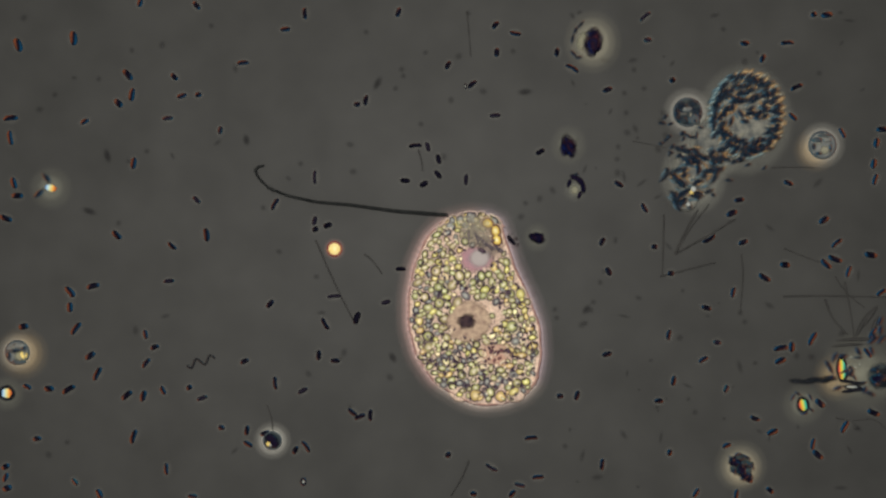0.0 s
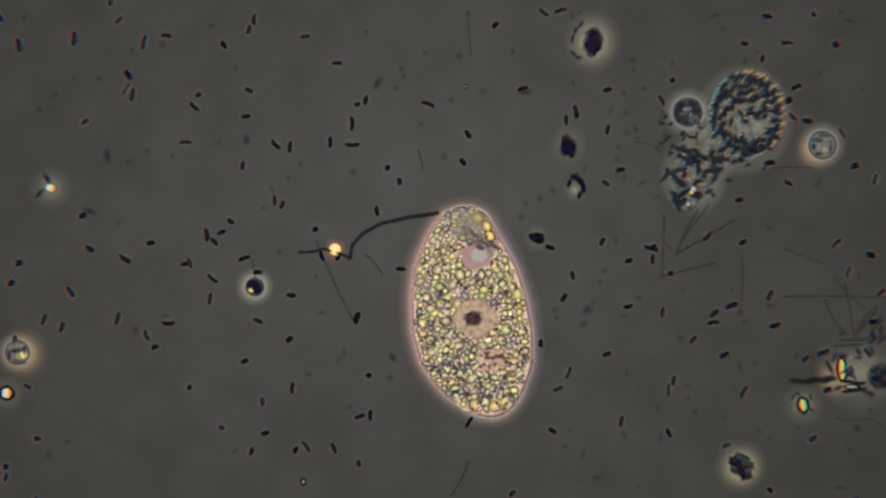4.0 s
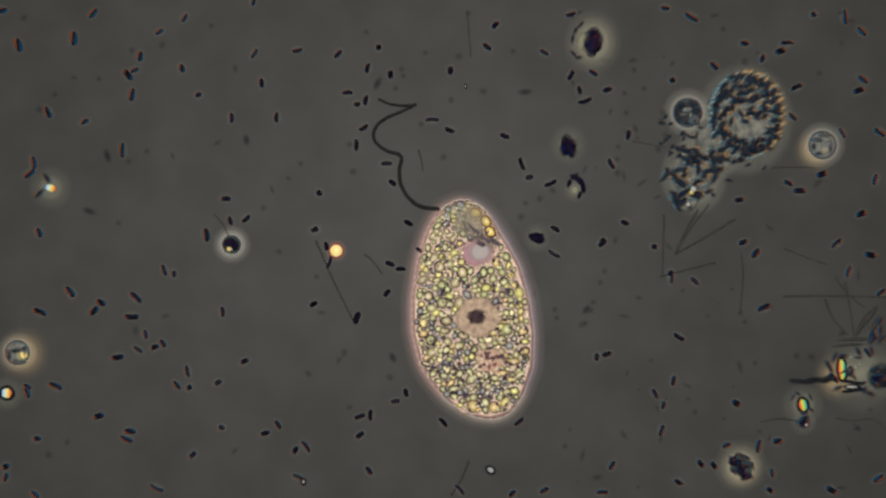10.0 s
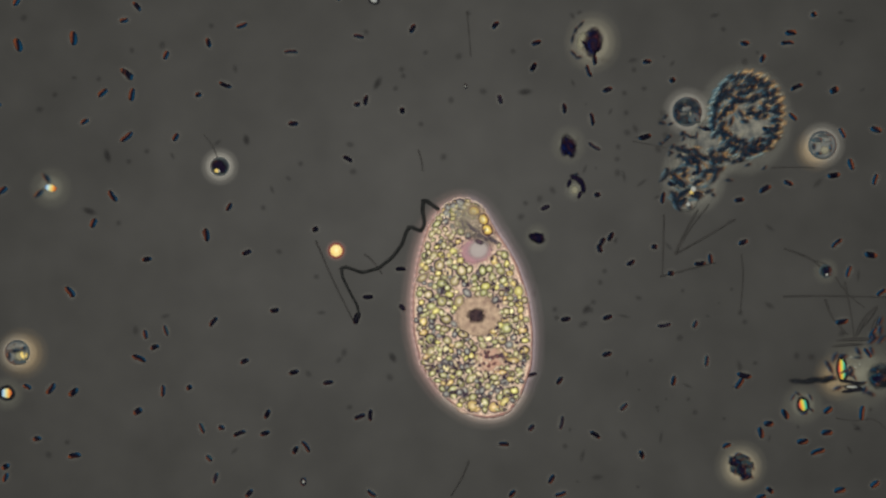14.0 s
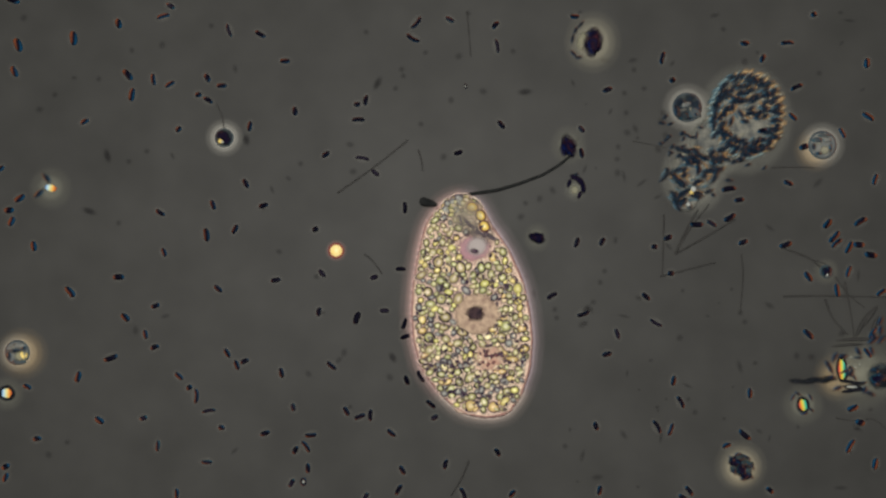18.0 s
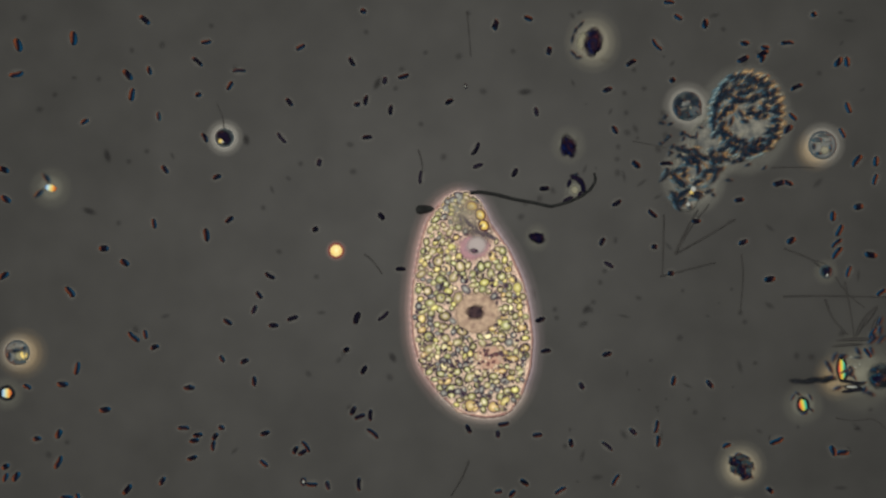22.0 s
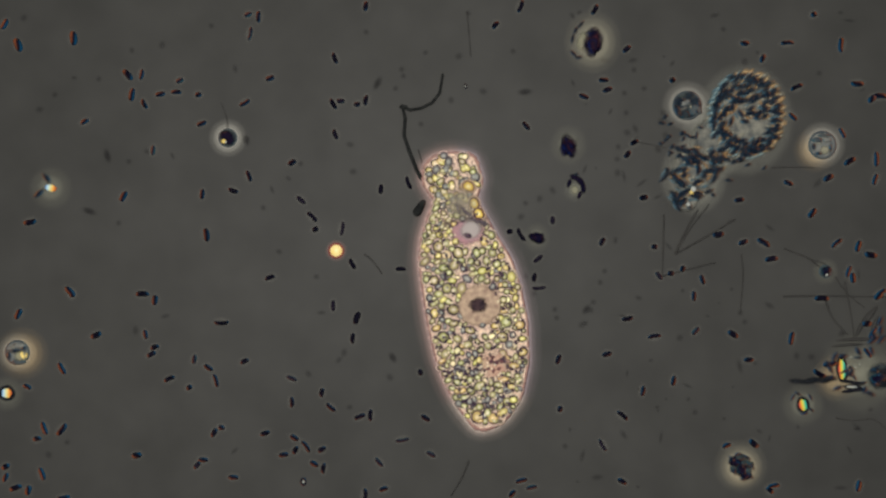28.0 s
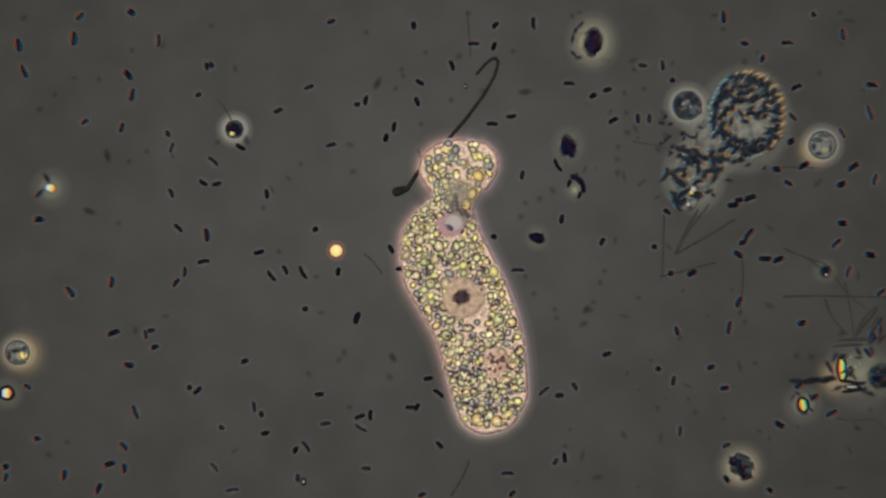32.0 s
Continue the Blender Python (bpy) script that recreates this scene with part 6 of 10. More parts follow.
drift(2, 1113, 800, 91, 3, 1072, 493, 100)
drift(2, 1164, 776, 11, 3, 1084, 405, 20)
drift(2, 1274, 876, -4, 3, 1266, 690, 5)
drift(2, 1312, 859, 6, 3, 1300, 651, 15)
drift(2.1, 594, 845, 126, 3, 510, 556, 135, 3.3, 499, 469, 135)
drift(2.1, 498, 856, 132, 2.5, 475, 807, 141, 3, 441, 667, 150)
drift(2.2, 435, 655, 2, 2.5, 413, 567, 11, 3, 407, 381, 20, 3.5, 412, 182, 29)
drift(2.3, 213, 873, 141, 3, 176, 678, 150, 3.5, 164, 536, 159)
drift(2.3, 905, 870, 51, 3, 891, 752, 60, 3.5, 937, 691, 69)
drift(2.3, 384, 871, 142, 2.5, 369, 815, 151, 3, 406, 694, 160)
drift(2.4, 314, 854, 61, 3, 285, 666, 70, 3.5, 331, 573, 79)
drift(2.4, 576, 859, 76, 3, 521, 665, 85, 3.4, 499, 522, 94)
drift(2.5, 421, 619, 111, 3, 400, 442, 120, 3.5, 398, 248, 129)
drift(2.5, 946, 763, 1, 3, 988, 586, 10)
drift(2.5, 968, 796, 81, 3, 985, 712, 90, 3.5, 998, 580, 99)
drift(2.5, 1246, 834, 151, 3, 1222, 645, 160, 3.5, 1191, 514, 169)
drift(2.5, 675, 533, -9, 3, 652, 375, 0)
drift(3, 442, 446, 85)
drift(3, 633, 508, 90)
drift(3, 719, 502, 95)
drift(3, 175, 550, 10)
drift(3, 526, 574, 85)
drift(3, 445, 620, 20)
drift(3, 483, 642, 5)
drift(3, 541, 680, 0)
drift(3, 526, 697, 35)
drift(3, 354, 665, 5)
drift(3, 46, 655, 20)
drift(3, 586, 764, 115)
drift(3, 484, 860, 90)
drift(3, 673, 862, 20)
drift(3, 536, 854, 80)
drift(3, 276, 794, 130)
drift(3, 230, 823, 70)
drift(3, 127, 812, 60)
drift(3, 99, 834, 60)
drift(3, 50, 785, 90)
drift(3, 315, 869, 0)
drift(3, 1184, 389, 120)
drift(3, 952, 770, 45)
drift(3, 1014, 760, 55)
drift(3, 841, 748, 20)
drift(3, 808, 807, 85)
drift(3, 803, 839, 160)
drift(3, 876, 868, 10)
drift(3, 1289, 730, 30)
drift(3, 1127, 754, 10)
drift(3, 1138, 768, 15)
drift(3, 1249, 795, 40)
drift(3, 1201, 818, 90)
drift(3, 1121, 847, 80)
drift(3, 1203, 871, 80)
drift(3, 1378, 759, 60)
drift(3, 1480, 781, 15)
drift(3, 1485, 863, 10)
drift(3, 1444, 876, 20)
drift(3, 1563, 814, 0)
drift(3, 1299, 870, 20)
drift(5.5, 372, 700, -17, 6, 348, 524, -8, 6.5, 328, 378, 1, 7, 326, 184, 10, 7.5, 318, 41, 19)
drift(5.5, 150, 564, 128, 6, 181, 452, 137, 6.5, 210, 306, 146, 7, 193, 152, 155, 7.5, 168, 8, 164)
drift(5.5, 342, 681, 132, 6, 325, 568, 141, 7, 291, 130, 150, 7.5, 285, 8, 159)
drift(5.5, 1257, 838, 23, 6, 1220, 704, 32, 6.5, 1205, 553, 41, 7, 1228, 493, 50, 7.2, 1222, 467, 50, 8, 1143, 238, -40)
drift(5.5, 410, 508, 76, 6, 433, 335, 90, 6.5, 444, 156, 104, 7, 404, 8, 118)
drift(5.5, 251, 551, 85, 6, 268, 384, 99, 6.5, 256, 147, 113, 7, 289, 9, 127)
drift(5.5, 231, 828, 2, 6, 217, 717, 11, 7, 211, 531, 20, 7.6, 242, 333, 81, 8, 222, 191, 90)
drift(5.5, 161, 825, 63, 6, 139, 697, 72, 6.5, 118, 565, 81, 7, 87, 467, 90, 8, 43, 268, 10)
drift(5.5, 242, 453, 10, 6, 282, 260, 24, 6.5, 246, 46, 38)
drift(5.5, 1139, 763, -27, 6, 1132, 632, -18, 6.5, 1075, 441, -9, 7, 1023, 285, 0)
drift(5.5, 662, 833, 13, 6, 600, 683, 22, 6.5, 567, 505, 31, 7, 557, 310, 40, 7.6, 574, 110, 49)
drift(5.5, 812, 813, 103, 6, 735, 709, 112, 6.5, 688, 511, 121, 7, 675, 369, 130, 8, 656, 127, 80)
drift(5.5, 926, 847, 77, 6, 1004, 645, 86, 7, 975, 286, 95, 7.6, 875, 229, 121, 8, 856, 138, 130)
drift(5.5, 723, 839, 103, 6, 646, 698, 112, 6.5, 631, 562, 121, 7, 573, 416, 130, 8, 570, 114, 210)
drift(5.5, 539, 210, 16, 6, 576, 70, 30, 6.2, 574, 0, 44)
drift(5.5, 720, 231, 90, 6, 689, 78, 104, 6.2, 681, 23, 118)
drift(5.7, 663, 877, 112, 6, 628, 793, 121, 7, 540, 450, 130, 7.3, 510, 344, 130, 8, 516, 144, 150)
drift(5.7, 1191, 674, 57, 6, 1171, 525, 71, 6.5, 1087, 305, 85, 6.8, 1058, 158, 99)
drift(5.7, 790, 246, 63, 6, 786, 175, 77, 6.5, 760, 31, 91)
drift(5.8, 812, 862, -18, 6, 790, 824, -9, 7, 670, 596, 0, 8, 614, 290, 10, 9, 590, 85, 40)
drift(5.8, 1138, 415, 106, 6, 1109, 344, 120, 6.3, 1061, 216, 134)
drift(5.8, 536, 132, 65, 6, 544, 83, 79, 6.2, 550, 21, 93)
drift(6, 398, 432, 92, 6.5, 374, 210, 101, 7, 380, 29, 110)
drift(6, 1047, 207, 59, 6.5, 1095, 57, 73, 7, 1202, 2, 87)
drift(6, 444, 851, 12, 6.5, 380, 720, 21, 7, 410, 588, 30, 7.6, 397, 379, 101, 8, 401, 219, 110)
drift(6, 1057, 233, 100, 6.4, 1096, 43, 114)
drift(6, 769, 58, 129, 6.2, 758, 14, 143)
drift(6, 404, 315, 68, 6.7, 407, 28, 82)
drift(6, 530, 276, 142, 6.5, 599, 219, 151, 7, 606, 67, 160, 7.2, 605, 8, 160)
drift(6, 266, 446, 82, 6.5, 271, 225, 91, 7, 248, 11, 100)
drift(6, 384, 755, -9, 7, 355, 521, 0, 7.6, 359, 324, -39, 8, 362, 150, -30)
drift(6, 279, 44, 109)
drift(6, 348, 22, 141)
drift(6, 390, 261, 68)
drift(6, 29, 305, 144)
drift(6, 38, 361, 112)
drift(6, 35, 376, 78)
drift(6, 583, 358, 76, 7, 552, 49, 85)
drift(6, 290, 385, 91, 7, 346, 95, 100)
drift(6, 88, 449, 127)
drift(6, 619, 416, 111, 7, 638, 198, 120)
drift(6, 370, 550, 116, 7, 365, 152, 125)
drift(6, 289, 567, 56, 7, 276, 273, 65)
drift(6, 470, 546, 51, 7, 438, 217, 60)
drift(6, 235, 627, -9, 7, 109, 573, 0, 8, 64, 260, -30)
drift(6, 450, 694, 121, 7, 468, 303, 130, 7.6, 490, 59, 139)
drift(6, 537, 727, -9, 7, 523, 330, 0)
drift(6, 218, 827, 51, 7, 191, 555, 60)
drift(6, 399, 865, 81, 7, 381, 636, 90, 8, 360, 295, 0, 9, 350, 13, 5)
drift(6, 567, 879, 141, 7, 518, 665, 150, 7.6, 529, 443, 111, 8, 509, 313, 120, 9, 528, 33, 185)
drift(6, 766, 335, 111, 7, 748, 106, 120)
drift(6, 638, 635, 116, 7, 609, 285, 125, 7.6, 610, 86, 134)
drift(6, 943, 31, 162)
drift(6, 1101, 36, 142)
drift(6, 1195, 12, 47)
drift(6, 1098, 98, 84)
drift(6, 931, 201, 22)
drift(6, 922, 215, 146)
drift(6, 1146, 225, 119)
drift(6, 834, 307, 91, 7, 783, 73, 100)
drift(6, 1506, 132, 143)
drift(6, 1543, 288, 120)
drift(6, 1477, 318, 11, 7, 1520, 105, 20)
drift(6, 1443, 297, 61, 7, 1547, 58, 70)
drift(6, 1380, 311, 19)
drift(6, 939, 439, 101, 7, 808, 150, 110)
drift(6, 1267, 425, 91, 7, 1064, 177, 100)
drift(6, 1459, 394, 11, 7, 1472, 164, 20)
drift(6, 1503, 441, 31, 7, 1500, 208, 40, 8, 1488, 11, 10)
drift(6, 1374, 488, 6, 7, 1462, 362, 15, 8, 1484, 59, 0)
drift(6, 1198, 492, 71, 7, 1157, 220, 80)
drift(6, 1186, 499, -9, 7, 1109, 139, 0)
drift(6, 1330, 523, 158)
drift(6, 1362, 567, 32, 7.6, 1413, 352, 46)
drift(6, 1436, 560, 16, 7, 1393, 381, 25)
drift(6, 1210, 638, -8, 7.6, 1105, 338, 1, 8, 1056, 174, 10)
drift(6, 1235, 662, 96, 7, 1130, 405, 105, 8, 1114, 17, 20)
drift(6, 1273, 622, 31, 7, 1256, 422, 40, 8, 1132, 115, 15)
drift(6, 1113, 696, 131, 7, 1073, 298, 140, 7.6, 1061, 143, 149)
drift(6, 1242, 749, 111, 7, 1143, 372, 120, 8, 1129, 38, 80)
drift(6, 1434, 738, 11, 7, 1364, 399, 20)
drift(6, 1501, 750, 11, 7, 1503, 443, 20, 8, 1472, 311, 10, 9, 1485, 57, 0)
drift(6, 1458, 778, 151, 7, 1394, 612, 160, 7.6, 1373, 471, 171, 8, 1360, 325, 180)
drift(6, 993, 755, 91, 7, 1000, 464, 100, 8, 886, 110, 30)
drift(6, 935, 736, -4, 7, 873, 347, 5, 7.6, 830, 243, -69, 8, 807, 140, -60)
drift(6, 923, 760, 6, 7, 908, 314, 15, 7.6, 860, 130, 51, 8, 853, 41, 60)
drift(6, 915, 788, 102, 7.6, 834, 310, 111, 8, 789, 231, 120)
drift(6, 999, 812, 21, 7, 1010, 486, 30, 7.6, 912, 322, -9, 8, 872, 195, 0)
drift(6, 1244, 801, 116, 7, 1161, 464, 125, 7.6, 1122, 318, 51, 8, 1082, 190, 60)
drift(6, 1263, 796, 86, 7, 1208, 464, 95, 8, 1173, 177, 15)
drift(6, 1391, 841, 41, 7, 1328, 576, 50, 7.6, 1240, 491, -9, 8, 1184, 378, 0, 9, 1207, 33, -90)
drift(6, 1543, 851, -9, 7, 1515, 707, 0, 7.6, 1434, 533, 1, 8, 1417, 393, 10, 9, 1348, 121, 90)
drift(6, 1285, 854, -9, 7, 1263, 526, 0, 7.6, 1223, 420, -4, 8, 1128, 330, 5)
drift(6, 837, 861, 81, 7, 687, 599, 90, 8, 670, 331, 0, 9, 619, 41, 30)
drift(7, 340, 838, 90, 8, 311, 629, 60, 8.5, 306, 505, 69, 9, 306, 342, -20, 9.5, 294, 181, -11, 10, 282, 57, 30, 10.4, 207, 18, 39)
drift(7, 392, 758, 112, 7.5, 296, 545, 121, 8, 297, 366, 130, 8.5, 326, 168, 139, 9, 289, 66, 110, 9.5, 288, 6, 119)
drift(7, 698, 225, 90, 7.6, 710, 221, 171, 8, 685, 107, 180)
drift(7, 570, 258, 0)
drift(7, 747, 288, 175, 8, 721, 36, 200)
drift(7, 632, 357, 110, 8, 598, 93, 30)
drift(7, 783, 145, 70, 7.6, 767, 23, 79)
drift(7, 941, 201, 0)
drift(7, 975, 254, 105, 7.6, 981, 29, 114)
drift(7, 1263, 505, 100)
drift(7, 1547, 364, 0, 7.6, 1527, 219, 31, 8, 1561, 200, 40)
drift(7, 1326, 622, 175, 7.6, 1349, 476, 201, 8, 1330, 332, 210)
drift(7, 1243, 600, 110, 7.6, 1181, 426, 111, 8, 1154, 330, 120, 9, 1092, 180, 60)
drift(7, 1092, 605, 160, 8, 1118, 269, 140)
drift(7, 1015, 560, 85, 8, 966, 245, 40, 9, 881, 170, 5)
drift(7, 1051, 726, 75, 9, 933, 195, 5)
drift(7, 955, 800, 90, 7.6, 988, 620, 131, 8, 969, 470, 140, 8.5, 871, 314, 149, 9, 825, 194, 140, 9.7, 795, 9, 149)
drift(7, 873, 832, 110, 8, 751, 671, 85, 9, 657, 364, 50)
drift(7, 893, 866, 50, 7.6, 893, 762, 59, 9, 731, 374, 80, 10, 670, 84, 100)
drift(7, 1011, 866, 15, 7.6, 1028, 701, 81, 8, 997, 606, 90, 9, 932, 283, 25, 9.5, 899, 104, 34, 9.8, 908, 17, 43)
drift(7, 1053, 864, 110, 7.6, 1063, 695, 71, 8, 1060, 550, 80, 8.5, 1003, 390, 89, 9, 956, 191, 70, 9.7, 936, 17, 79)
drift(7, 1081, 847, 170, 7.6, 1073, 709, 181, 8, 1096, 561, 190, 9, 1076, 244, 110)
drift(7, 1118, 867, 110, 7.6, 1126, 752, 171, 8, 1125, 633, 180, 9, 1052, 353, 185, 10, 1010, 25, 200)
drift(7, 1366, 808, 140, 8, 1374, 561, 190, 9, 1486, 422, 240, 10, 1454, 308, 200, 11, 1451, 43, 190)
drift(7, 1367, 719, 45, 8, 1211, 441, 20, 9, 1213, 146, 20, 10, 1224, 30, -30)
drift(7, 1369, 733, 70, 7.6, 1407, 576, 79, 9, 1539, 344, 40, 10, 1527, 141, -30)
drift(7, 1440, 767, 0, 7.6, 1404, 603, 51, 8, 1427, 509, 60, 9, 1422, 407, 0)
drift(7, 1524, 757, 20, 9, 1515, 221, 40, 10, 1495, 30, 90)
drift(7, 1525, 811, 170, 8, 1434, 544, 90, 9, 1401, 290, 20)
drift(7, 1436, 838, 0, 8, 1399, 586, 10, 9, 1353, 401, 10, 10, 1264, 117, -40)
drift(7, 239, 607, 110, 7.6, 262, 433, 176, 8, 356, 250, 185)
drift(7, 288, 676, 60, 8, 310, 309, 15, 9, 276, 0, 20)
drift(7, 308, 700, 100, 7.6, 311, 559, 171, 8, 309, 438, 180)
drift(7, 367, 690, 40, 7.6, 341, 478, 31, 8, 342, 298, 40)
drift(7, 280, 723, 110, 8, 266, 557, 140, 9, 278, 231, 150)
drift(7, 107, 728, 80, 8, 84, 450, 150)
drift(7, 161, 711, 90, 8, 159, 497, 40, 9, 125, 219, 35)
drift(7, 483, 707, 110, 8, 452, 447, 190, 9, 416, 58, 100)
drift(7, 511, 738, 80, 8, 466, 435, 80)
drift(7, 572, 652, 95, 7.6, 529, 471, 76, 8, 500, 314, 85)
drift(7, 589, 588, 70, 8, 501, 384, 20, 9, 566, 179, 0)
drift(7, 684, 686, 80, 7.6, 605, 511, 89, 9, 659, 119, 45)
drift(7, 594, 746, 0, 7.6, 544, 550, -9, 8, 554, 392, 0, 9, 547, 70, 20)
drift(7, 633, 779, 105, 7.6, 604, 593, 114, 9, 690, 226, 180)
drift(7, 667, 800, 0, 7.6, 590, 624, 9, 9, 707, 200, 30)
drift(7, 431, 818, 75, 8, 385, 581, 30, 8.5, 364, 418, 39, 9, 380, 228, -50, 9.5, 447, 103, -41, 9.7, 441, 35, -32)
drift(7, 146, 860, 80, 8, 116, 628, 130, 9, 33, 348, 210)
drift(7, 22, 801, 150, 8, 38, 440, 180, 9, 31, 110, 185)
drift(7, 317, 878, 45, 8, 280, 588, 60, 8.5, 294, 403, 69, 9, 279, 181, 110, 9.4, 254, 74, 119)
drift(7.4, 240, 861, 11, 8, 217, 715, 20, 8.5, 199, 596, 29, 9, 217, 476, 60, 9.5, 246, 306, 69, 10, 248, 100, 90)
drift(7.5, 585, 859, 21, 8, 544, 704, 30, 8.5, 498, 528, 39, 9, 475, 309, 45, 9.8, 470, 9, 54)
drift(7.6, 514, 765, 141, 8, 486, 654, 150, 9, 498, 550, 110, 10, 463, 147, 100)
drift(7.6, 167, 730, 101, 8, 148, 621, 110, 9, 210, 270, 180, 10, 165, 24, 230)
drift(7.6, 291, 825, 71, 8, 271, 718, 80, 9, 274, 478, 5, 10.2, 231, 26, 14)
drift(7.6, 390, 850, 76, 8, 375, 734, 85, 9, 340, 404, 150, 9.5, 348, 202, 159, 10, 326, 32, 240)
drift(7.6, 700, 771, 131, 8, 647, 677, 140, 9, 675, 296, 85)
drift(7.6, 712, 809, -9, 8, 641, 647, 0, 9, 538, 294, 9, 9.5, 533, 216, 1, 10, 526, 89, 10)
drift(7.6, 697, 348, 81, 8, 719, 237, 90, 9, 669, 91, 5)
drift(7.6, 891, 229, 101, 8, 872, 92, 110)
drift(7.6, 1555, 335, 31, 8, 1515, 226, 40)
drift(7.6, 1297, 669, 111, 9, 1121, 251, 120, 10, 1177, 14, 180)
drift(7.6, 1329, 676, 130)
drift(7.6, 1067, 738, 31, 8, 1076, 617, 40, 8.4, 1044, 476, 49, 9, 937, 237, 80)
drift(7.6, 968, 738, 52, 8.5, 931, 386, 61, 9, 851, 202, 70, 9.7, 816, 0, 79)
drift(7.6, 1194, 770, 141, 8, 1184, 643, 150, 8.5, 1118, 453, 159, 9, 1040, 194, 110, 9.2, 1055, 115, 110)
drift(7.6, 1042, 810, -4, 8, 1046, 707, 5, 9, 980, 406, 85, 10, 862, 83, 140)
drift(7.6, 1161, 832, 11, 8, 1147, 750, 20, 9, 1102, 452, 5, 10, 1050, 129, -30)
drift(7.6, 941, 784, 11, 8, 927, 707, 20, 9, 869, 330, 85)
drift(7.6, 1522, 742, 31, 9, 1494, 390, 40, 10, 1525, 56, -40)
drift(7.8, 213, 868, 60, 8, 202, 827, 60, 9, 150, 556, 60, 9.5, 193, 432, 69, 10, 217, 266, 90, 10.5, 182, 107, 99, 10.9, 167, 8, 108)
drift(8, 155, 836, 120, 9, 106, 560, 130, 9.5, 90, 470, 139, 10, 69, 412, 120, 11, 34, 170, 30, 11.4, 26, 104, 39)
drift(8, 931, 861, 40, 8.5, 954, 712, 49, 9, 966, 505, -40, 9.5, 874, 346, -31, 10, 796, 230, -22, 10.5, 758, 72, -13, 10.9, 744, 0, -4)
drift(8, 574, 861, 90, 8.5, 559, 753, 99, 9, 518, 571, 130, 10, 490, 208, 90, 10.5, 495, 64, 99)
drift(8, 1139, 834, 150, 8.5, 1132, 703, 159, 9, 1158, 539, 190, 9.5, 1087, 374, 199)
drift(8, 712, 290, 100, 9, 705, 70, 60)
drift(8, 453, 330, 0)
drift(8, 374, 458, 150, 9, 380, 96, 120, 9.3, 371, 17, 129)
drift(8, 416, 467, 10, 9, 430, 103, 90, 9.3, 421, 0, 99)
drift(8, 433, 599, 120, 9, 440, 291, 90)
drift(8, 69, 696, 20, 9, 76, 430, -60)
drift(8, 337, 750, 60, 8.5, 320, 649, 69, 9, 314, 485, 70, 9.5, 329, 273, 79, 10, 322, 121, 110)
drift(8, 762, 743, 10, 9, 720, 402, -30, 10, 691, 132, -90)
drift(8, 768, 750, 80, 9, 693, 470, 60, 10, 765, 213, 0)
drift(8, 469, 810, 85, 9, 424, 514, 130, 10, 409, 209, 95)
drift(8, 506, 841, 150, 9, 449, 547, 70, 9.5, 456, 456, 79, 10, 408, 391, 110, 11, 384, 228, 100)
drift(8, 547, 806, 40, 8.5, 475, 704, 49, 9, 495, 490, 40, 9.5, 456, 289, 49, 10, 450, 95, 58, 10.4, 455, 5, 67)
drift(8, 475, 873, 60, 9, 433, 622, 0, 10, 400, 352, 0, 11, 399, 12, 20)
drift(8, 700, 824, 120, 9, 644, 508, 90, 10, 615, 165, 0)
drift(8, 765, 816, 150, 9, 626, 555, 180, 10, 630, 257, 90)
drift(8, 759, 830, 150, 9, 658, 508, 200, 10, 643, 226, 210)
drift(8, 775, 846, 0, 9, 717, 572, -20, 10, 684, 290, 0, 11, 620, 24, -70)
drift(8, 14, 802, 0, 9, 9, 429, 0)
drift(8, 655, 810, 60, 9, 655, 485, 60, 10, 651, 121, 80)
drift(8, 968, 680, 130, 9, 889, 405, 90, 10, 797, 125, 85)
drift(8, 1171, 785, 120, 9, 1171, 510, 65, 10, 1112, 239, 74, 11, 1087, 26, 150)
drift(8, 1185, 828, 60, 9, 1107, 493, 0, 10, 1025, 160, -80)
drift(8, 1229, 807, 5, 9, 1165, 566, 5, 10, 1082, 290, -60)
drift(8, 1017, 855, 20, 9, 1041, 626, 0, 10, 937, 314, 15, 11, 870, 127, 85, 11.5, 877, 46, 94)
drift(8, 1027, 876, 20, 9, 1034, 560, 90, 10, 924, 290, 110)
drift(8, 1539, 727, 0, 9, 1508, 438, 10, 10, 1520, 161, 19)
drift(8, 1564, 738, 0, 9, 1546, 502, -60, 10, 1557, 234, -30, 11, 1513, 82, -80)
drift(8, 884, 844, 0, 10, 893, 241, -20)
drift(8.3, 1047, 880, 122, 8.5, 1057, 832, 131, 9, 1035, 747, 140, 10, 981, 449, 150, 10.5, 880, 283, 159, 11, 828, 129, 85, 11.5, 850, 0, 94)
drift(8.6, 1217, 856, 71, 9, 1190, 734, 80, 9.7, 1152, 513, 151, 10, 1106, 394, 160, 10.5, 1093, 305, 169)
drift(8.7, 274, 854, 36, 9, 260, 772, 45, 9.5, 234, 636, 54, 10, 233, 560, 0, 10.5, 242, 433, 9, 11, 251, 230, 0, 11.5, 239, 152, 9)
drift(8.7, 355, 877, 81, 9, 338, 787, 90, 10, 308, 485, 90, 11, 303, 133, 60, 11.2, 300, 78, 60)
drift(8.7, 1158, 870, 11, 9, 1144, 805, 20, 9.5, 1128, 643, 29, 9.9, 1080, 473, 38, 11, 971, 128, 40)
drift(8.8, 369, 858, 20, 9, 357, 805, 20, 9.5, 335, 710, 29, 10, 332, 657, 100, 10.5, 318, 528, 109, 11, 306, 344, 160, 11.9, 294, 17, 169)
drift(8.8, 239, 880, 90, 9, 222, 821, 90, 10, 179, 536, 160, 10.5, 219, 363, 169, 11, 209, 203, 120)
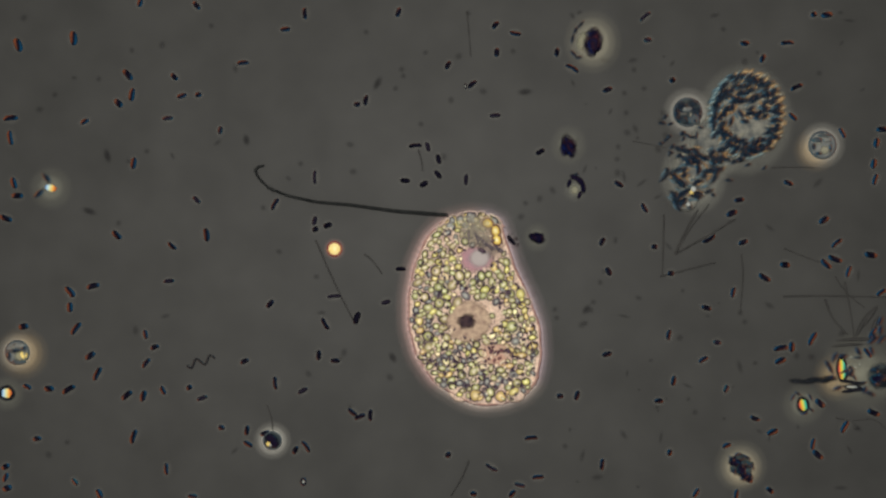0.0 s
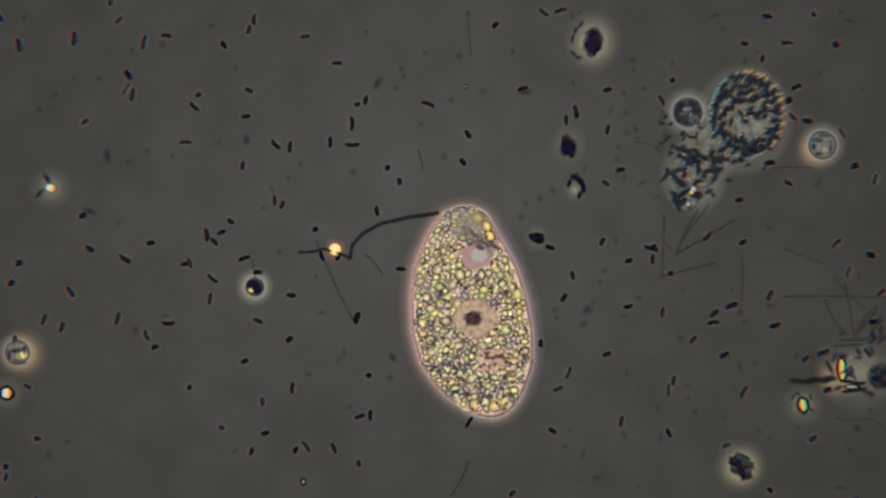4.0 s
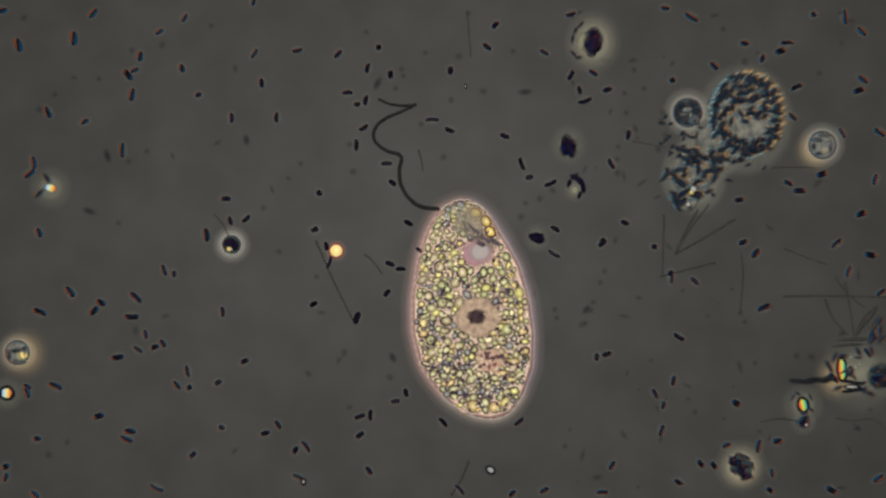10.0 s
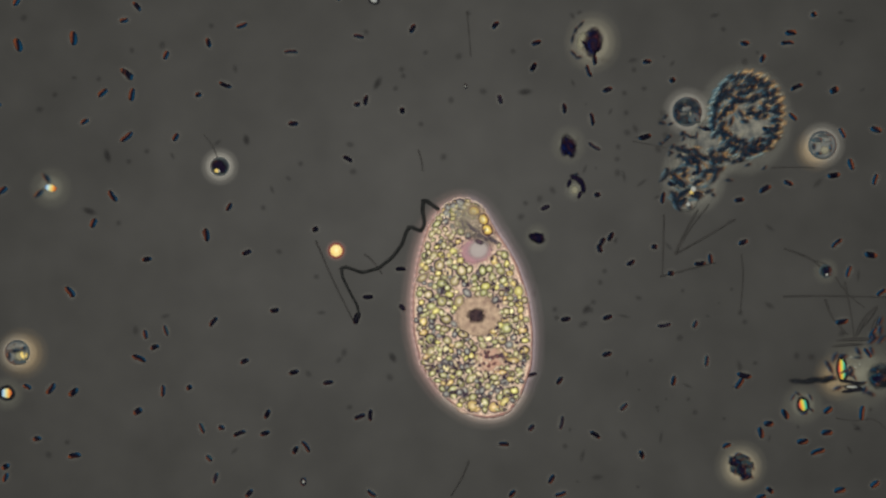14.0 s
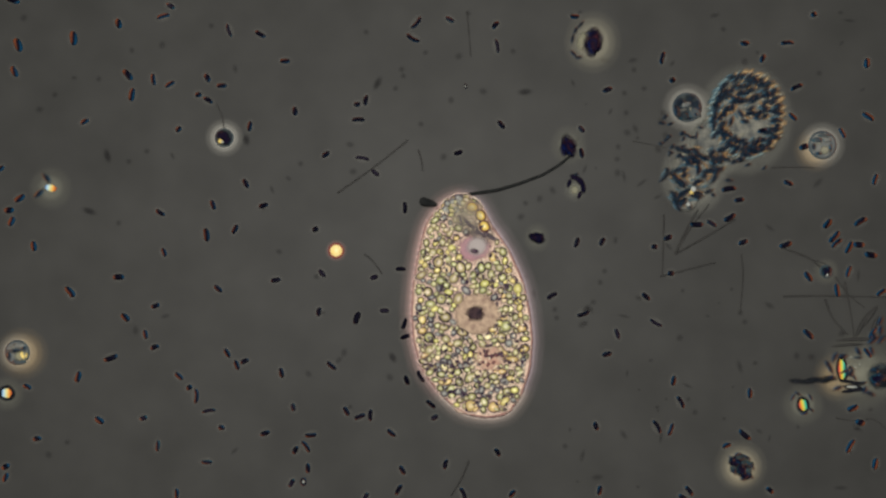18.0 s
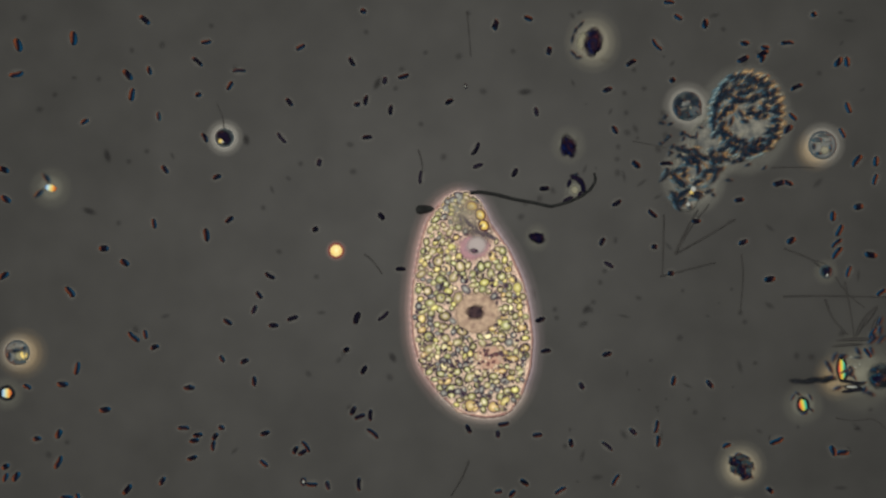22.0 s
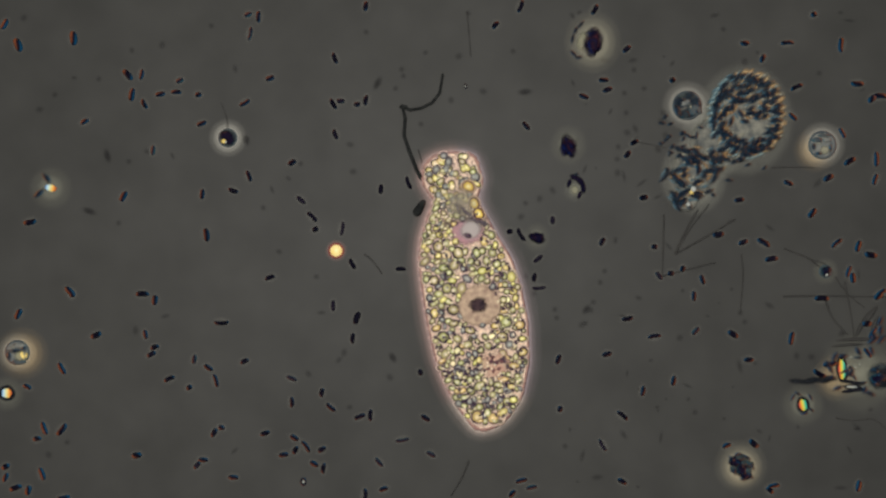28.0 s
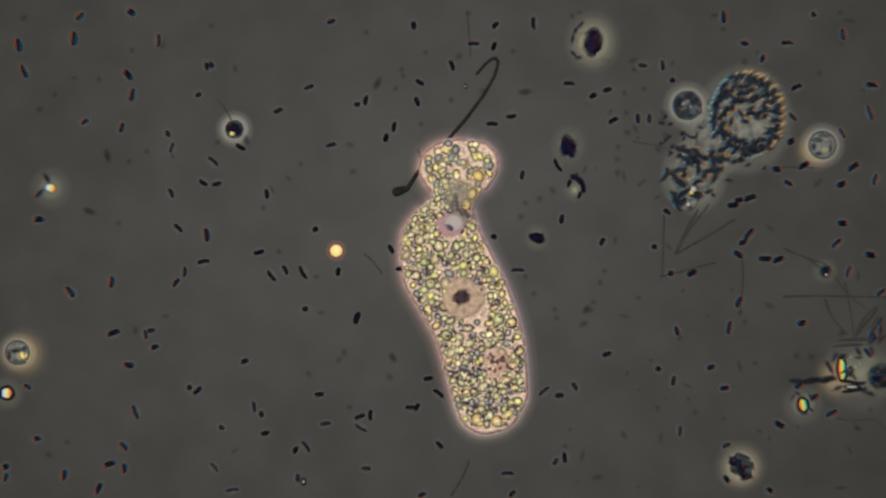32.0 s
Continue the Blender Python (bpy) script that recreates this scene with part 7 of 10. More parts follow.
drift(8.8, 329, 861, 85, 9, 314, 796, 85, 10, 291, 478, 110, 11, 278, 112, 150)
drift(8.8, 678, 870, 85, 9, 655, 804, 85, 9.5, 596, 616, 94, 10, 577, 436, 100, 11, 525, 156, 30)
drift(9, 619, 712, 5, 10, 557, 407, 14, 10.7, 522, 342, 41, 11, 456, 305, 50, 12, 294, 66, -25)
drift(9, 132, 848, 60, 10, 70, 553, -20, 10.5, 26, 394, -11, 11, 9, 214, -30, 11.2, 0, 136, -30)
drift(9, 110, 514, 20, 10, 59, 288, 100)
drift(9, 453, 624, 150, 10, 435, 387, 220, 11, 413, 165, 135, 11.5, 392, 55, 144)
drift(9, 573, 636, 5, 9.8, 551, 389, -40, 10, 565, 342, -40, 10.5, 553, 191, -31, 11, 553, 113, -90, 11.4, 551, 15, -81)
drift(9, 670, 650, 130, 10, 694, 324, 140, 11, 695, 52, 130)
drift(9, 770, 723, 10, 10, 723, 395, -30, 11, 708, 64, 0)
drift(9, 32, 758, 35, 10, 98, 684, -20, 11, 67, 231, 60)
drift(9, 624, 805, 0, 10, 582, 464, 70, 10.5, 591, 323, 79, 11, 588, 150, 85, 11.5, 525, 5, 94)
drift(9, 207, 846, 20, 10, 166, 550, 40, 11, 204, 225, 60)
drift(9, 261, 854, 10, 10, 208, 632, 10, 11, 234, 343, 20)
drift(9, 70, 842, 120, 10, 48, 696, 110, 11, 17, 412, 60)
drift(9, 437, 854, 60, 10, 393, 552, 95, 10.5, 378, 378, 104, 11, 403, 208, 55)
drift(9, 277, 875, 20, 10, 244, 619, -30, 10.5, 251, 484, -21, 11, 268, 308, 50, 11.5, 260, 103, 59)
drift(9, 778, 760, 90, 10, 690, 467, 160, 11, 650, 93, 115)
drift(9, 34, 698, 20, 10, 52, 307, 35, 11, 5, 48, 90)
drift(9, 992, 372, 5, 10, 963, 93, -30)
drift(9, 1089, 507, 140, 10, 1010, 133, 60)
drift(9, 1210, 578, 25, 10.3, 1182, 459, 112, 10.5, 1178, 440, 121, 11, 1132, 352, 130, 11.5, 1018, 122, 139)
drift(9, 1054, 679, 150, 10, 974, 324, 205)
drift(9, 1072, 700, 40, 10, 982, 406, -30, 11, 885, 75, -60)
drift(9, 1227, 704, 140, 10, 1202, 596, 149, 10.5, 1138, 548, 66, 11, 1052, 332, 75, 12, 924, 131, 10)
drift(9, 995, 815, 5, 10, 1056, 632, 90, 10.5, 1004, 427, 99, 11, 914, 236, 160, 11.5, 887, 81, 169)
drift(9, 1254, 790, 90, 10, 1229, 498, 140, 11, 1141, 228, 200)
drift(9, 794, 817, 110, 10, 685, 519, 50, 11, 675, 238, 0)
drift(9, 786, 759, 0, 10.5, 735, 303, -39, 11, 741, 201, -30, 11.3, 732, 142, -21)
drift(9, 1445, 793, 10, 11, 1286, 91, 85)
drift(9, 1561, 811, 0, 10, 1524, 379, 20, 11, 1462, 120, 10)
drift(9.6, 514, 853, 113, 10, 492, 752, 122, 10.5, 459, 594, 131, 11, 449, 453, 140, 12, 436, 58, 100)
drift(10, 1263, 824, 130, 10.5, 1248, 645, 139, 11, 1246, 514, 185, 11.5, 1220, 444, 194, 12, 1139, 329, 160, 12.2, 1113, 277, 160, 13, 1107, 126, 240, 13.5, 1182, 58, 249, 13.7, 1191, 24, 258)
drift(10, 240, 527, 140, 10.5, 256, 380, 149, 11, 242, 170, 135, 11.5, 184, 43, 144)
drift(10, 1240, 821, 130, 11, 1138, 531, 120, 11.5, 1052, 311, 129, 12, 1002, 129, 65)
drift(10, 313, 682, 130, 11, 309, 430, 160, 12, 306, 124, 170)
drift(10, 700, 710, 10, 11, 690, 227, 40)
drift(10, 719, 695, 100, 12, 706, 201, 90, 12.5, 680, 70, 99)
drift(10, 224, 777, 160, 11, 200, 496, 170, 12, 196, 214, 240)
drift(10, 230, 764, 1, 11, 198, 553, 10, 12, 230, 232, -20)
drift(10, 637, 770, 40, 11, 570, 457, 5, 12, 604, 153, 90)
drift(10, 653, 833, 120, 11, 556, 522, 200, 12, 552, 211, 120)
drift(10, 527, 844, 160, 12, 399, 207, 90)
drift(10, 62, 876, 140, 11, 10, 710, 200)
drift(10, 1159, 697, 120, 11, 1118, 296, 30, 12, 1134, 39, 60)
drift(10, 1174, 717, 90, 11, 1088, 428, 85, 12, 1012, 103, 70)
drift(10, 1170, 762, 70, 11, 1170, 629, 100, 12, 1052, 326, 150, 13, 1026, 21, 100)
drift(10, 1303, 714, 150, 11, 1249, 413, 200, 12, 1294, 45, 260)
drift(10, 918, 746, 40)
drift(10, 1083, 824, 60, 11, 1057, 563, 100, 12, 1035, 251, 140)
drift(10, 1343, 790, 80, 11, 1285, 512, 10)
drift(10, 1376, 781, 1, 11, 1336, 503, 10)
drift(10, 1366, 837, 110, 11, 1199, 514, 180, 12, 1137, 230, 190, 13, 1091, 26, 210)
drift(10, 1472, 867, 150, 11, 1367, 619, 80, 12, 1264, 407, 0)
drift(10, 963, 868, 31, 11, 943, 508, 40, 12, 844, 229, 120, 12.5, 813, 100, 129, 13, 825, 6, 138)
drift(10, 1066, 872, 0, 11, 991, 700, 0, 12, 890, 299, -40, 13, 750, 29, -85)
drift(10, 813, 867, 131, 11, 675, 634, 140, 12, 606, 263, 185)
drift(10, 288, 608, 130, 11, 289, 240, 105, 11.7, 271, 9, 114)
drift(10, 555, 539, 30, 11, 560, 276, -50, 12, 554, 40, -80)
drift(10, 175, 737, 20, 11, 112, 625, -60, 12, 33, 310, -40)
drift(10, 341, 805, 45, 10.5, 311, 672, 54, 11, 309, 513, 85, 12, 212, 146, 10)
drift(10, 784, 748, 130, 11, 717, 522, 130, 12, 672, 212, 150)
drift(10, 1201, 853, 150, 11, 1055, 518, 140, 11.5, 960, 332, 149, 12, 910, 148, 90, 12.5, 916, 12, 99)
drift(10, 1420, 743, 30, 11, 1383, 513, -15, 12, 1346, 390, 5)
drift(10.1, 675, 871, -8, 10.5, 626, 756, 1, 11, 583, 580, 10, 12, 574, 233, 40, 12.7, 568, 15, 49)
drift(10.1, 270, 850, 156, 11, 220, 597, 165, 12, 263, 303, 180)
drift(10.3, 254, 853, 1, 11, 207, 652, 10, 11.5, 194, 502, 19, 12, 231, 289, 28, 12.3, 210, 168, 37)
drift(10.3, 1269, 856, 67, 10.5, 1245, 782, 76, 11, 1237, 608, 85, 11.5, 1213, 502, 94)
drift(10.5, 433, 640, 31, 11, 466, 538, 40, 12, 461, 118, 120, 12.3, 458, 17, 129)
drift(10.7, 606, 850, 11, 11, 579, 775, 20, 11.5, 524, 605, 29, 12, 505, 397, -20, 12.5, 507, 185, -11, 13, 505, 41, -40)
drift(10.7, 194, 786, 71, 11, 178, 714, 80, 11.5, 159, 579, 89, 12, 178, 458, 140, 12.3, 204, 361, 149, 13, 185, 175, 200)
drift(10.8, 743, 873, 165, 11, 724, 836, 165, 12, 702, 570, 180, 13, 735, 255, 180)
drift(11, 577, 836, 50, 11.5, 559, 756, 59, 12, 519, 583, 40, 13, 495, 168, 25, 13.4, 492, 29, 34)
drift(11, 671, 832, 130, 12, 619, 570, 60, 13, 622, 253, 85, 13.9, 602, 14, 94)
drift(11, 760, 781, 165, 11.5, 686, 660, 174, 12, 694, 473, 250)
drift(11, 188, 654, 90, 12, 209, 333, 85, 13, 176, 23, 160)
drift(11, 191, 673, 0, 12, 214, 353, -60, 13, 195, 83, 10)
drift(11, 158, 722, 70, 13, 67, 229, 60)
drift(11, 47, 732, 10, 12, 101, 674, 40, 13, 147, 510, 60)
drift(11, 17, 724, 30)
drift(11, 100, 839, 0, 12, 74, 658, 5, 13, 20, 365, 80)
drift(11, 23, 873, 30, 12, 42, 699, 90, 13, 10, 446, 0)
drift(11, 403, 704, 0, 12, 360, 370, 10, 13, 380, 18, 0)
drift(11, 298, 714, 0, 13, 398, 148, -80)
drift(11, 648, 712, 70, 12, 559, 418, 50)
drift(11, 757, 750, 160, 12, 577, 476, 230, 13, 578, 171, 165)
drift(11, 819, 242, 0)
drift(11, 1218, 600, 0)
drift(11, 1434, 461, 20, 13, 1552, 89, 10)
drift(11, 1178, 642, 130, 12, 1062, 226, 75)
drift(11, 1274, 693, 100, 12, 1208, 437, 150, 13, 1164, 87, 190)
drift(11, 1012, 770, 150, 13, 913, 129, 200)
drift(11, 870, 794, 10, 12.4, 772, 320, -79, 13, 760, 165, -70, 13.5, 732, 37, -61)
drift(11, 853, 846, 40, 12, 740, 655, 0, 13, 735, 337, 55, 14, 730, 51, 64)
drift(11, 1038, 860, 0, 12, 1012, 520, 0, 13, 989, 148, -80, 13.5, 1050, 0, -71)
drift(11, 1142, 806, 55, 13, 865, 201, 70)
drift(11, 1208, 796, 0, 12, 1124, 469, 5, 13, 1041, 289, 10, 14, 949, 76, 19)
drift(11, 1311, 779, 60, 12, 1209, 484, 40, 13, 1141, 219, 0)
drift(11, 1358, 823, 150, 12, 1305, 535, 190, 13, 1234, 443, 195)
drift(11, 1385, 844, 20, 12, 1279, 514, -10, 12.5, 1190, 449, -1, 13, 1128, 361, -70, 13.2, 1101, 303, -70)
drift(11, 1421, 856, 10, 12, 1337, 605, 5, 13, 1335, 393, 20)
drift(11, 1484, 782, 15, 12, 1293, 480, 30)
drift(11, 1516, 778, 15, 12, 1441, 421, 40)
drift(11, 1513, 767, 10, 12, 1458, 467, 20, 13, 1343, 410, 10)
drift(11, 1484, 820, 0, 12, 1435, 544, 60, 13, 1419, 311, 5)
drift(11, 1459, 461, 140, 12, 1418, 351, 195)
drift(11, 1245, 671, 0)
drift(11.3, 332, 861, 26, 12, 289, 666, 35, 12.5, 296, 511, 44, 13, 297, 312, 120, 14, 242, 12, 129)
drift(11.5, 564, 847, 31, 12, 528, 710, 40, 12.5, 488, 528, 49, 13, 482, 323, 60, 13.8, 485, 8, 69)
drift(11.5, 538, 701, 111, 12, 571, 522, 120, 13, 587, 141, 110)
drift(11.6, 216, 871, 41, 12, 193, 758, 50, 12.5, 168, 620, 59, 13, 178, 481, 20, 13.5, 208, 318, 29, 14, 182, 165, 38, 14.5, 167, 9, 47)
drift(11.6, 412, 867, 21, 12, 394, 770, 30, 12.5, 377, 636, 39, 13, 363, 453, 100, 14, 369, 76, 109)
drift(11.8, 582, 403, 85, 12, 605, 337, 85, 13, 596, 21, 100)
drift(12, 1024, 841, 80, 12.5, 1024, 736, 89, 13, 1034, 576, 98, 14, 885, 176, 107, 14.5, 874, 24, 116)
drift(12, 1202, 813, 40, 13, 1135, 495, 110, 13.5, 1064, 294, 119, 13.9, 1041, 113, 128)
drift(12, 126, 851, 45, 13, 95, 606, 110, 13.5, 124, 519, 119, 14, 200, 347, 128)
drift(12, 498, 538, 90, 13, 490, 87, 115, 13.2, 488, 28, 115)
drift(12, 416, 864, 110, 12.5, 337, 729, 119, 13, 331, 638, 100, 13.5, 320, 473, 109, 14, 364, 416, 118)
drift(12, 437, 651, 160, 13, 428, 288, 90)
drift(12, 626, 694, 150, 12.8, 617, 409, 150, 13, 642, 335, 150, 13.4, 657, 222, 159, 14, 635, 65, 168)
drift(12, 245, 630, 0, 13, 292, 355, -50, 13.5, 263, 205, -41, 14, 225, 129, -32)
drift(12, 36, 770, 30)
drift(12, 314, 770, 95, 13, 271, 414, 10)
drift(12, 324, 779, 10, 13, 308, 479, 60, 14, 294, 98, 69, 14.3, 291, 9, 78)
drift(12, 361, 875, 150, 14, 399, 150, 159)
drift(12, 742, 763, 130, 13, 652, 476, 150)
drift(12, 524, 329, 20)
drift(12, 546, 614, 0, 13, 527, 330, 0)
drift(12, 1503, 322, 30, 13, 1465, 56, 70)
drift(12, 1524, 333, 30, 13, 1511, 91, 70)
drift(12, 1307, 615, 30, 13, 1254, 410, 15)
drift(12, 1369, 650, 0, 13, 1319, 390, 5)
drift(12, 1164, 654, 40, 13, 1094, 357, 90)
drift(12, 1239, 670, 150, 13, 1144, 307, 180, 14, 1145, 110, 189)
drift(12, 1200, 730, 0, 13, 1113, 522, 60)
drift(12, 1257, 724, 90, 13, 1197, 463, 80)
drift(12, 1406, 733, 0, 13, 1356, 421, 5)
drift(12, 1447, 690, 20, 13, 1385, 424, -10)
drift(12, 1556, 716, 160, 14, 1550, 230, 169)
drift(12, 874, 784, 5, 13, 716, 521, 90, 14, 712, 196, 99)
drift(12, 1094, 846, 75, 13, 1068, 491, 50, 14, 944, 119, 59)
drift(12, 1106, 838, 80, 13, 1078, 529, 85, 14, 998, 192, 94)
drift(12, 1090, 870, 130, 13, 983, 745, 200)
drift(12, 1163, 855, 0, 13, 1080, 543, -80)
drift(12, 1454, 790, 0, 13, 1434, 458, 20, 14, 1476, 160, 29)
drift(12, 1532, 874, 20, 13, 1487, 571, 0, 14, 1475, 310, 9)
drift(12.1, 219, 868, 2, 12.5, 196, 770, 11, 13, 175, 612, 20, 13.5, 198, 466, 29, 14, 224, 242, 38, 14.5, 194, 48, 47)
drift(12.4, 518, 847, 11, 13, 469, 668, 20)
drift(12.5, 435, 642, 31, 13, 371, 565, 40, 13.5, 369, 383, 49, 14, 311, 243, 58)
drift(12.5, 296, 851, -9, 13, 265, 712, 0, 14, 260, 459, 9)
drift(12.5, 60, 864, 21, 13, 32, 743, 30, 13.2, 35, 718, 30, 14, 130, 694, 39)
drift(12.6, 1061, 865, -4, 13, 1060, 760, 5, 13.5, 995, 588, 14, 13.8, 971, 449, 23)
drift(12.6, 798, 868, 156, 13, 755, 793, 165, 13.3, 717, 732, 174, 14, 651, 525, 183)
drift(12.7, 1132, 880, 81, 13, 1126, 802, 90, 13.5, 1122, 652, 99, 14, 1061, 440, 108, 14.2, 1034, 363, 117)
drift(13, 1262, 738, 80, 13.5, 1266, 579, 89, 14, 1257, 458, 98, 14.5, 1191, 397, 107)
drift(13, 972, 845, 70, 13.2, 972, 802, 70, 14, 993, 748, 79)
drift(13, 323, 861, 90, 13.5, 300, 738, 99, 14, 294, 585, 108, 14.5, 300, 415, 117)
drift(13, 478, 642, 50, 13.5, 447, 484, 59)
drift(13, 430, 413, 10, 14, 428, 45, 19)
drift(13, 97, 811, 40, 14, 90, 688, 49)
drift(13, 279, 848, 150, 14, 246, 635, 159)
drift(13, 421, 874, 40, 14, 378, 570, 49)
drift(13, 662, 775, 0, 14, 486, 549, 9)
drift(13, 778, 769, 0, 14, 581, 678, 9)
drift(13, 531, 541, 0)
drift(13, 1265, 652, 5)
drift(13, 1179, 642, 140, 14, 1052, 259, 149)
drift(13, 1162, 706, 0, 14, 1057, 345, 9)
drift(13, 1162, 722, 10, 14, 1075, 562, 19)
drift(13, 1081, 823, 0, 14, 1001, 565, 9)
drift(13, 1202, 838, 20, 14, 1116, 465, 29)
drift(13, 816, 855, 120, 14, 712, 544, 129)
drift(13, 1265, 868, 0, 14, 1175, 575, 9)
drift(13, 1411, 590, 20, 14, 1354, 335, 29)
drift(13, 1487, 746, 100, 14, 1506, 291, 109)
drift(13, 1513, 763, 10)
drift(13, 1495, 830, 75, 14, 1526, 731, 84)
drift(13, 1545, 859, 20, 14, 1465, 726, 29)
drift(13.2, 1266, 874, 39, 13.5, 1231, 752, 53, 14, 1230, 574, 67)
drift(14, 520, 659, 17)
drift(14, 288, 692, 85)
drift(14, 244, 728, 30)
drift(14, 357, 758, 112)
drift(14, 473, 733, 62)
drift(14, 424, 768, 22)
drift(14, 132, 807, 9)
drift(14, 370, 811, 131)
drift(14, 441, 873, 50)
drift(14, 658, 873, 142)
drift(14, 1250, 639, 84)
drift(14, 1317, 664, 168)
drift(14, 1308, 678, 54)
drift(14, 1104, 720, 45)
drift(14, 940, 757, 48)
drift(14, 1053, 770, 147)
drift(14, 1135, 805, 113)
drift(14, 976, 848, 62)
drift(14, 992, 874, 17)
drift(14, 1389, 733, 123)
drift(14, 1360, 750, 174)
drift(14, 1346, 766, 107)
drift(14, 1463, 766, 1)
drift(14, 1420, 781, 5)
drift(14, 1447, 800, 16)
drift(14, 1548, 857, 31)
drift(14, 1486, 868, 7)
drift(16.5, 873, 874, -9, 17, 844, 779, 0, 17.5, 770, 710, 9, 18, 717, 596, 18, 18.5, 709, 510, 27, 19, 704, 363, -48, 19.7, 732, 176, -39, 20, 731, 111, -30)
drift(16.5, 126, 858, -4, 17, 116, 724, 5, 17.5, 112, 600, 14, 18, 60, 436, 100, 19, 7, 65, 120)
drift(16.5, 441, 528, 106, 17, 436, 342, 115, 17.5, 444, 129, 124, 18, 406, 54, 110, 18.5, 360, 3, 119)
drift(16.5, 297, 614, 131, 17, 308, 429, 140, 18, 302, 11, 149)
drift(16.5, 816, 325, 175, 17, 798, 225, 189, 17.7, 781, 20, 203)
drift(16.5, 1142, 605, 81, 17, 1080, 377, 90, 17.5, 1014, 173, 99, 18, 1017, 29, 180)
drift(16.5, 1187, 394, 81, 17, 1119, 217, 90, 18, 1173, 103, 75)
drift(16.5, 553, 669, 111, 17, 524, 470, 120, 17.4, 533, 318, 129, 18, 522, 197, 100)
drift(16.5, 694, 259, 91, 17, 700, 122, 100, 17.3, 734, 50, 109)
drift(16.5, 322, 683, 121, 17, 334, 560, 130, 17.3, 332, 484, 139, 18, 301, 150, 210)
drift(16.5, 467, 344, 131, 17, 475, 112, 140, 17.2, 478, 41, 140)
drift(16.5, 637, 824, 126, 17, 573, 622, 135, 18, 577, 274, 215, 18.5, 614, 173, 224, 19, 626, 101, 180)
drift(16.5, 586, 198, 96, 17, 596, 40, 105)
drift(16.5, 493, 525, 31, 17, 442, 286, 40)
drift(16.5, 213, 525, 101, 17, 240, 381, 110, 18, 210, 42, 110)
drift(16.5, 256, 789, 71, 17, 250, 636, 80, 18, 290, 447, 110, 19, 269, 162, 60)
drift(16.6, 1260, 648, -9, 17, 1266, 527, 0, 17.3, 1272, 455, 9)
drift(16.6, 504, 198, 131, 17, 513, 37, 140)
drift(16.8, 841, 317, 60, 17, 821, 279, 60, 17.5, 810, 185, 69, 18, 796, 35, 150)
drift(16.8, 446, 752, 0, 17, 440, 698, 0, 17.5, 441, 511, 9, 18, 466, 364, 18)
drift(16.8, 300, 848, 150, 17, 283, 778, 150, 17.5, 256, 591, 159, 18, 284, 376, 150, 19, 266, 14, 140)
drift(17, 395, 834, 70, 17.5, 390, 758, 79, 18, 346, 701, 88, 18.5, 343, 545, 86, 19, 348, 342, 95, 19.8, 338, 15, 104)
drift(17, 390, 182, 70, 17.8, 392, 2, 79)
drift(17, 645, 854, 150, 17.5, 588, 684, 159, 18, 570, 484, 130, 19, 580, 107, 100, 19.5, 617, 46, 109)
drift(17, 1204, 859, 150, 18, 1161, 571, 150, 19, 1063, 204, 160, 19.2, 1060, 139, 160, 20, 1094, 11, 190)
drift(17, 288, 403, 75, 17.5, 277, 173, 84)
drift(17, 270, 297, 95, 17.8, 239, 8, 104)
drift(17, 375, 508, 130, 18, 368, 178, 150)
drift(17, 957, 132, 55, 17.5, 952, 17, 64)
drift(17, 450, 45, 10)
drift(17, 684, 49, 125)
drift(17, 269, 73, 140)
drift(17, 473, 84, 75)
drift(17, 498, 86, 0)
drift(17, 515, 107, 20)
drift(17, 390, 135, 0)
drift(17, 689, 87, 150)
drift(17, 751, 132, 0)
drift(17, 708, 227, 0)
drift(17, 400, 270, 0)
drift(17, 316, 287, 15)
drift(17, 490, 332, 150)
drift(17, 422, 370, 0)
drift(17, 48, 224, 130)
drift(17, 5, 232, 90)
drift(17, 45, 281, 160)
drift(17, 65, 426, 85, 18, 26, 127, 120)
drift(17, 8, 459, 20)
drift(17, 28, 518, 5)
drift(17, 374, 555, 5, 18, 367, 138, -60)
drift(17, 310, 588, 40, 18, 316, 229, 40, 18.5, 326, 167, 49, 19, 378, 96, 90, 19.5, 374, 48, 99, 19.9, 410, 0, 108)
drift(17, 253, 538, 10, 18, 272, 141, -80)
drift(17, 99, 640, 80, 18, 35, 351, 30)
drift(17, 428, 570, 95, 18, 442, 224, 80)
drift(17, 455, 679, 115, 18, 435, 325, 120)
drift(17, 397, 713, 90, 18, 377, 363, 110, 18.5, 372, 164, 119, 19, 412, 24, 110)
drift(17, 36, 742, 60)
drift(17, 218, 754, 10, 18, 210, 491, 0, 19, 250, 185, 5)
drift(17, 288, 829, 160, 18, 275, 541, 200, 19, 228, 100, 180)
drift(17, 245, 851, 15, 18, 222, 562, -40)
drift(17, 354, 866, 15, 18, 317, 666, -40, 19, 248, 331, 0, 20, 240, 50, -60)
drift(17, 44, 865, 0, 18, 138, 667, 70, 19, 86, 447, 90, 20, 62, 217, 10)
drift(17, 602, 550, 80, 18, 634, 213, 0)
drift(17, 645, 685, 95, 18, 641, 281, 170, 19, 638, 32, 180)
drift(17, 657, 684, 70, 18, 664, 306, 140, 19, 694, 25, 60)
drift(17, 745, 678, 85, 18, 716, 368, 90, 18.5, 766, 251, 99, 19, 763, 106, 50, 19.4, 744, 0, 59)
drift(17, 756, 780, 0, 18, 662, 491, 20, 19, 559, 262, 0)
drift(17, 731, 318, 20, 18, 736, 40, 50)
drift(17, 714, 340, 20, 18, 731, 67, -30)
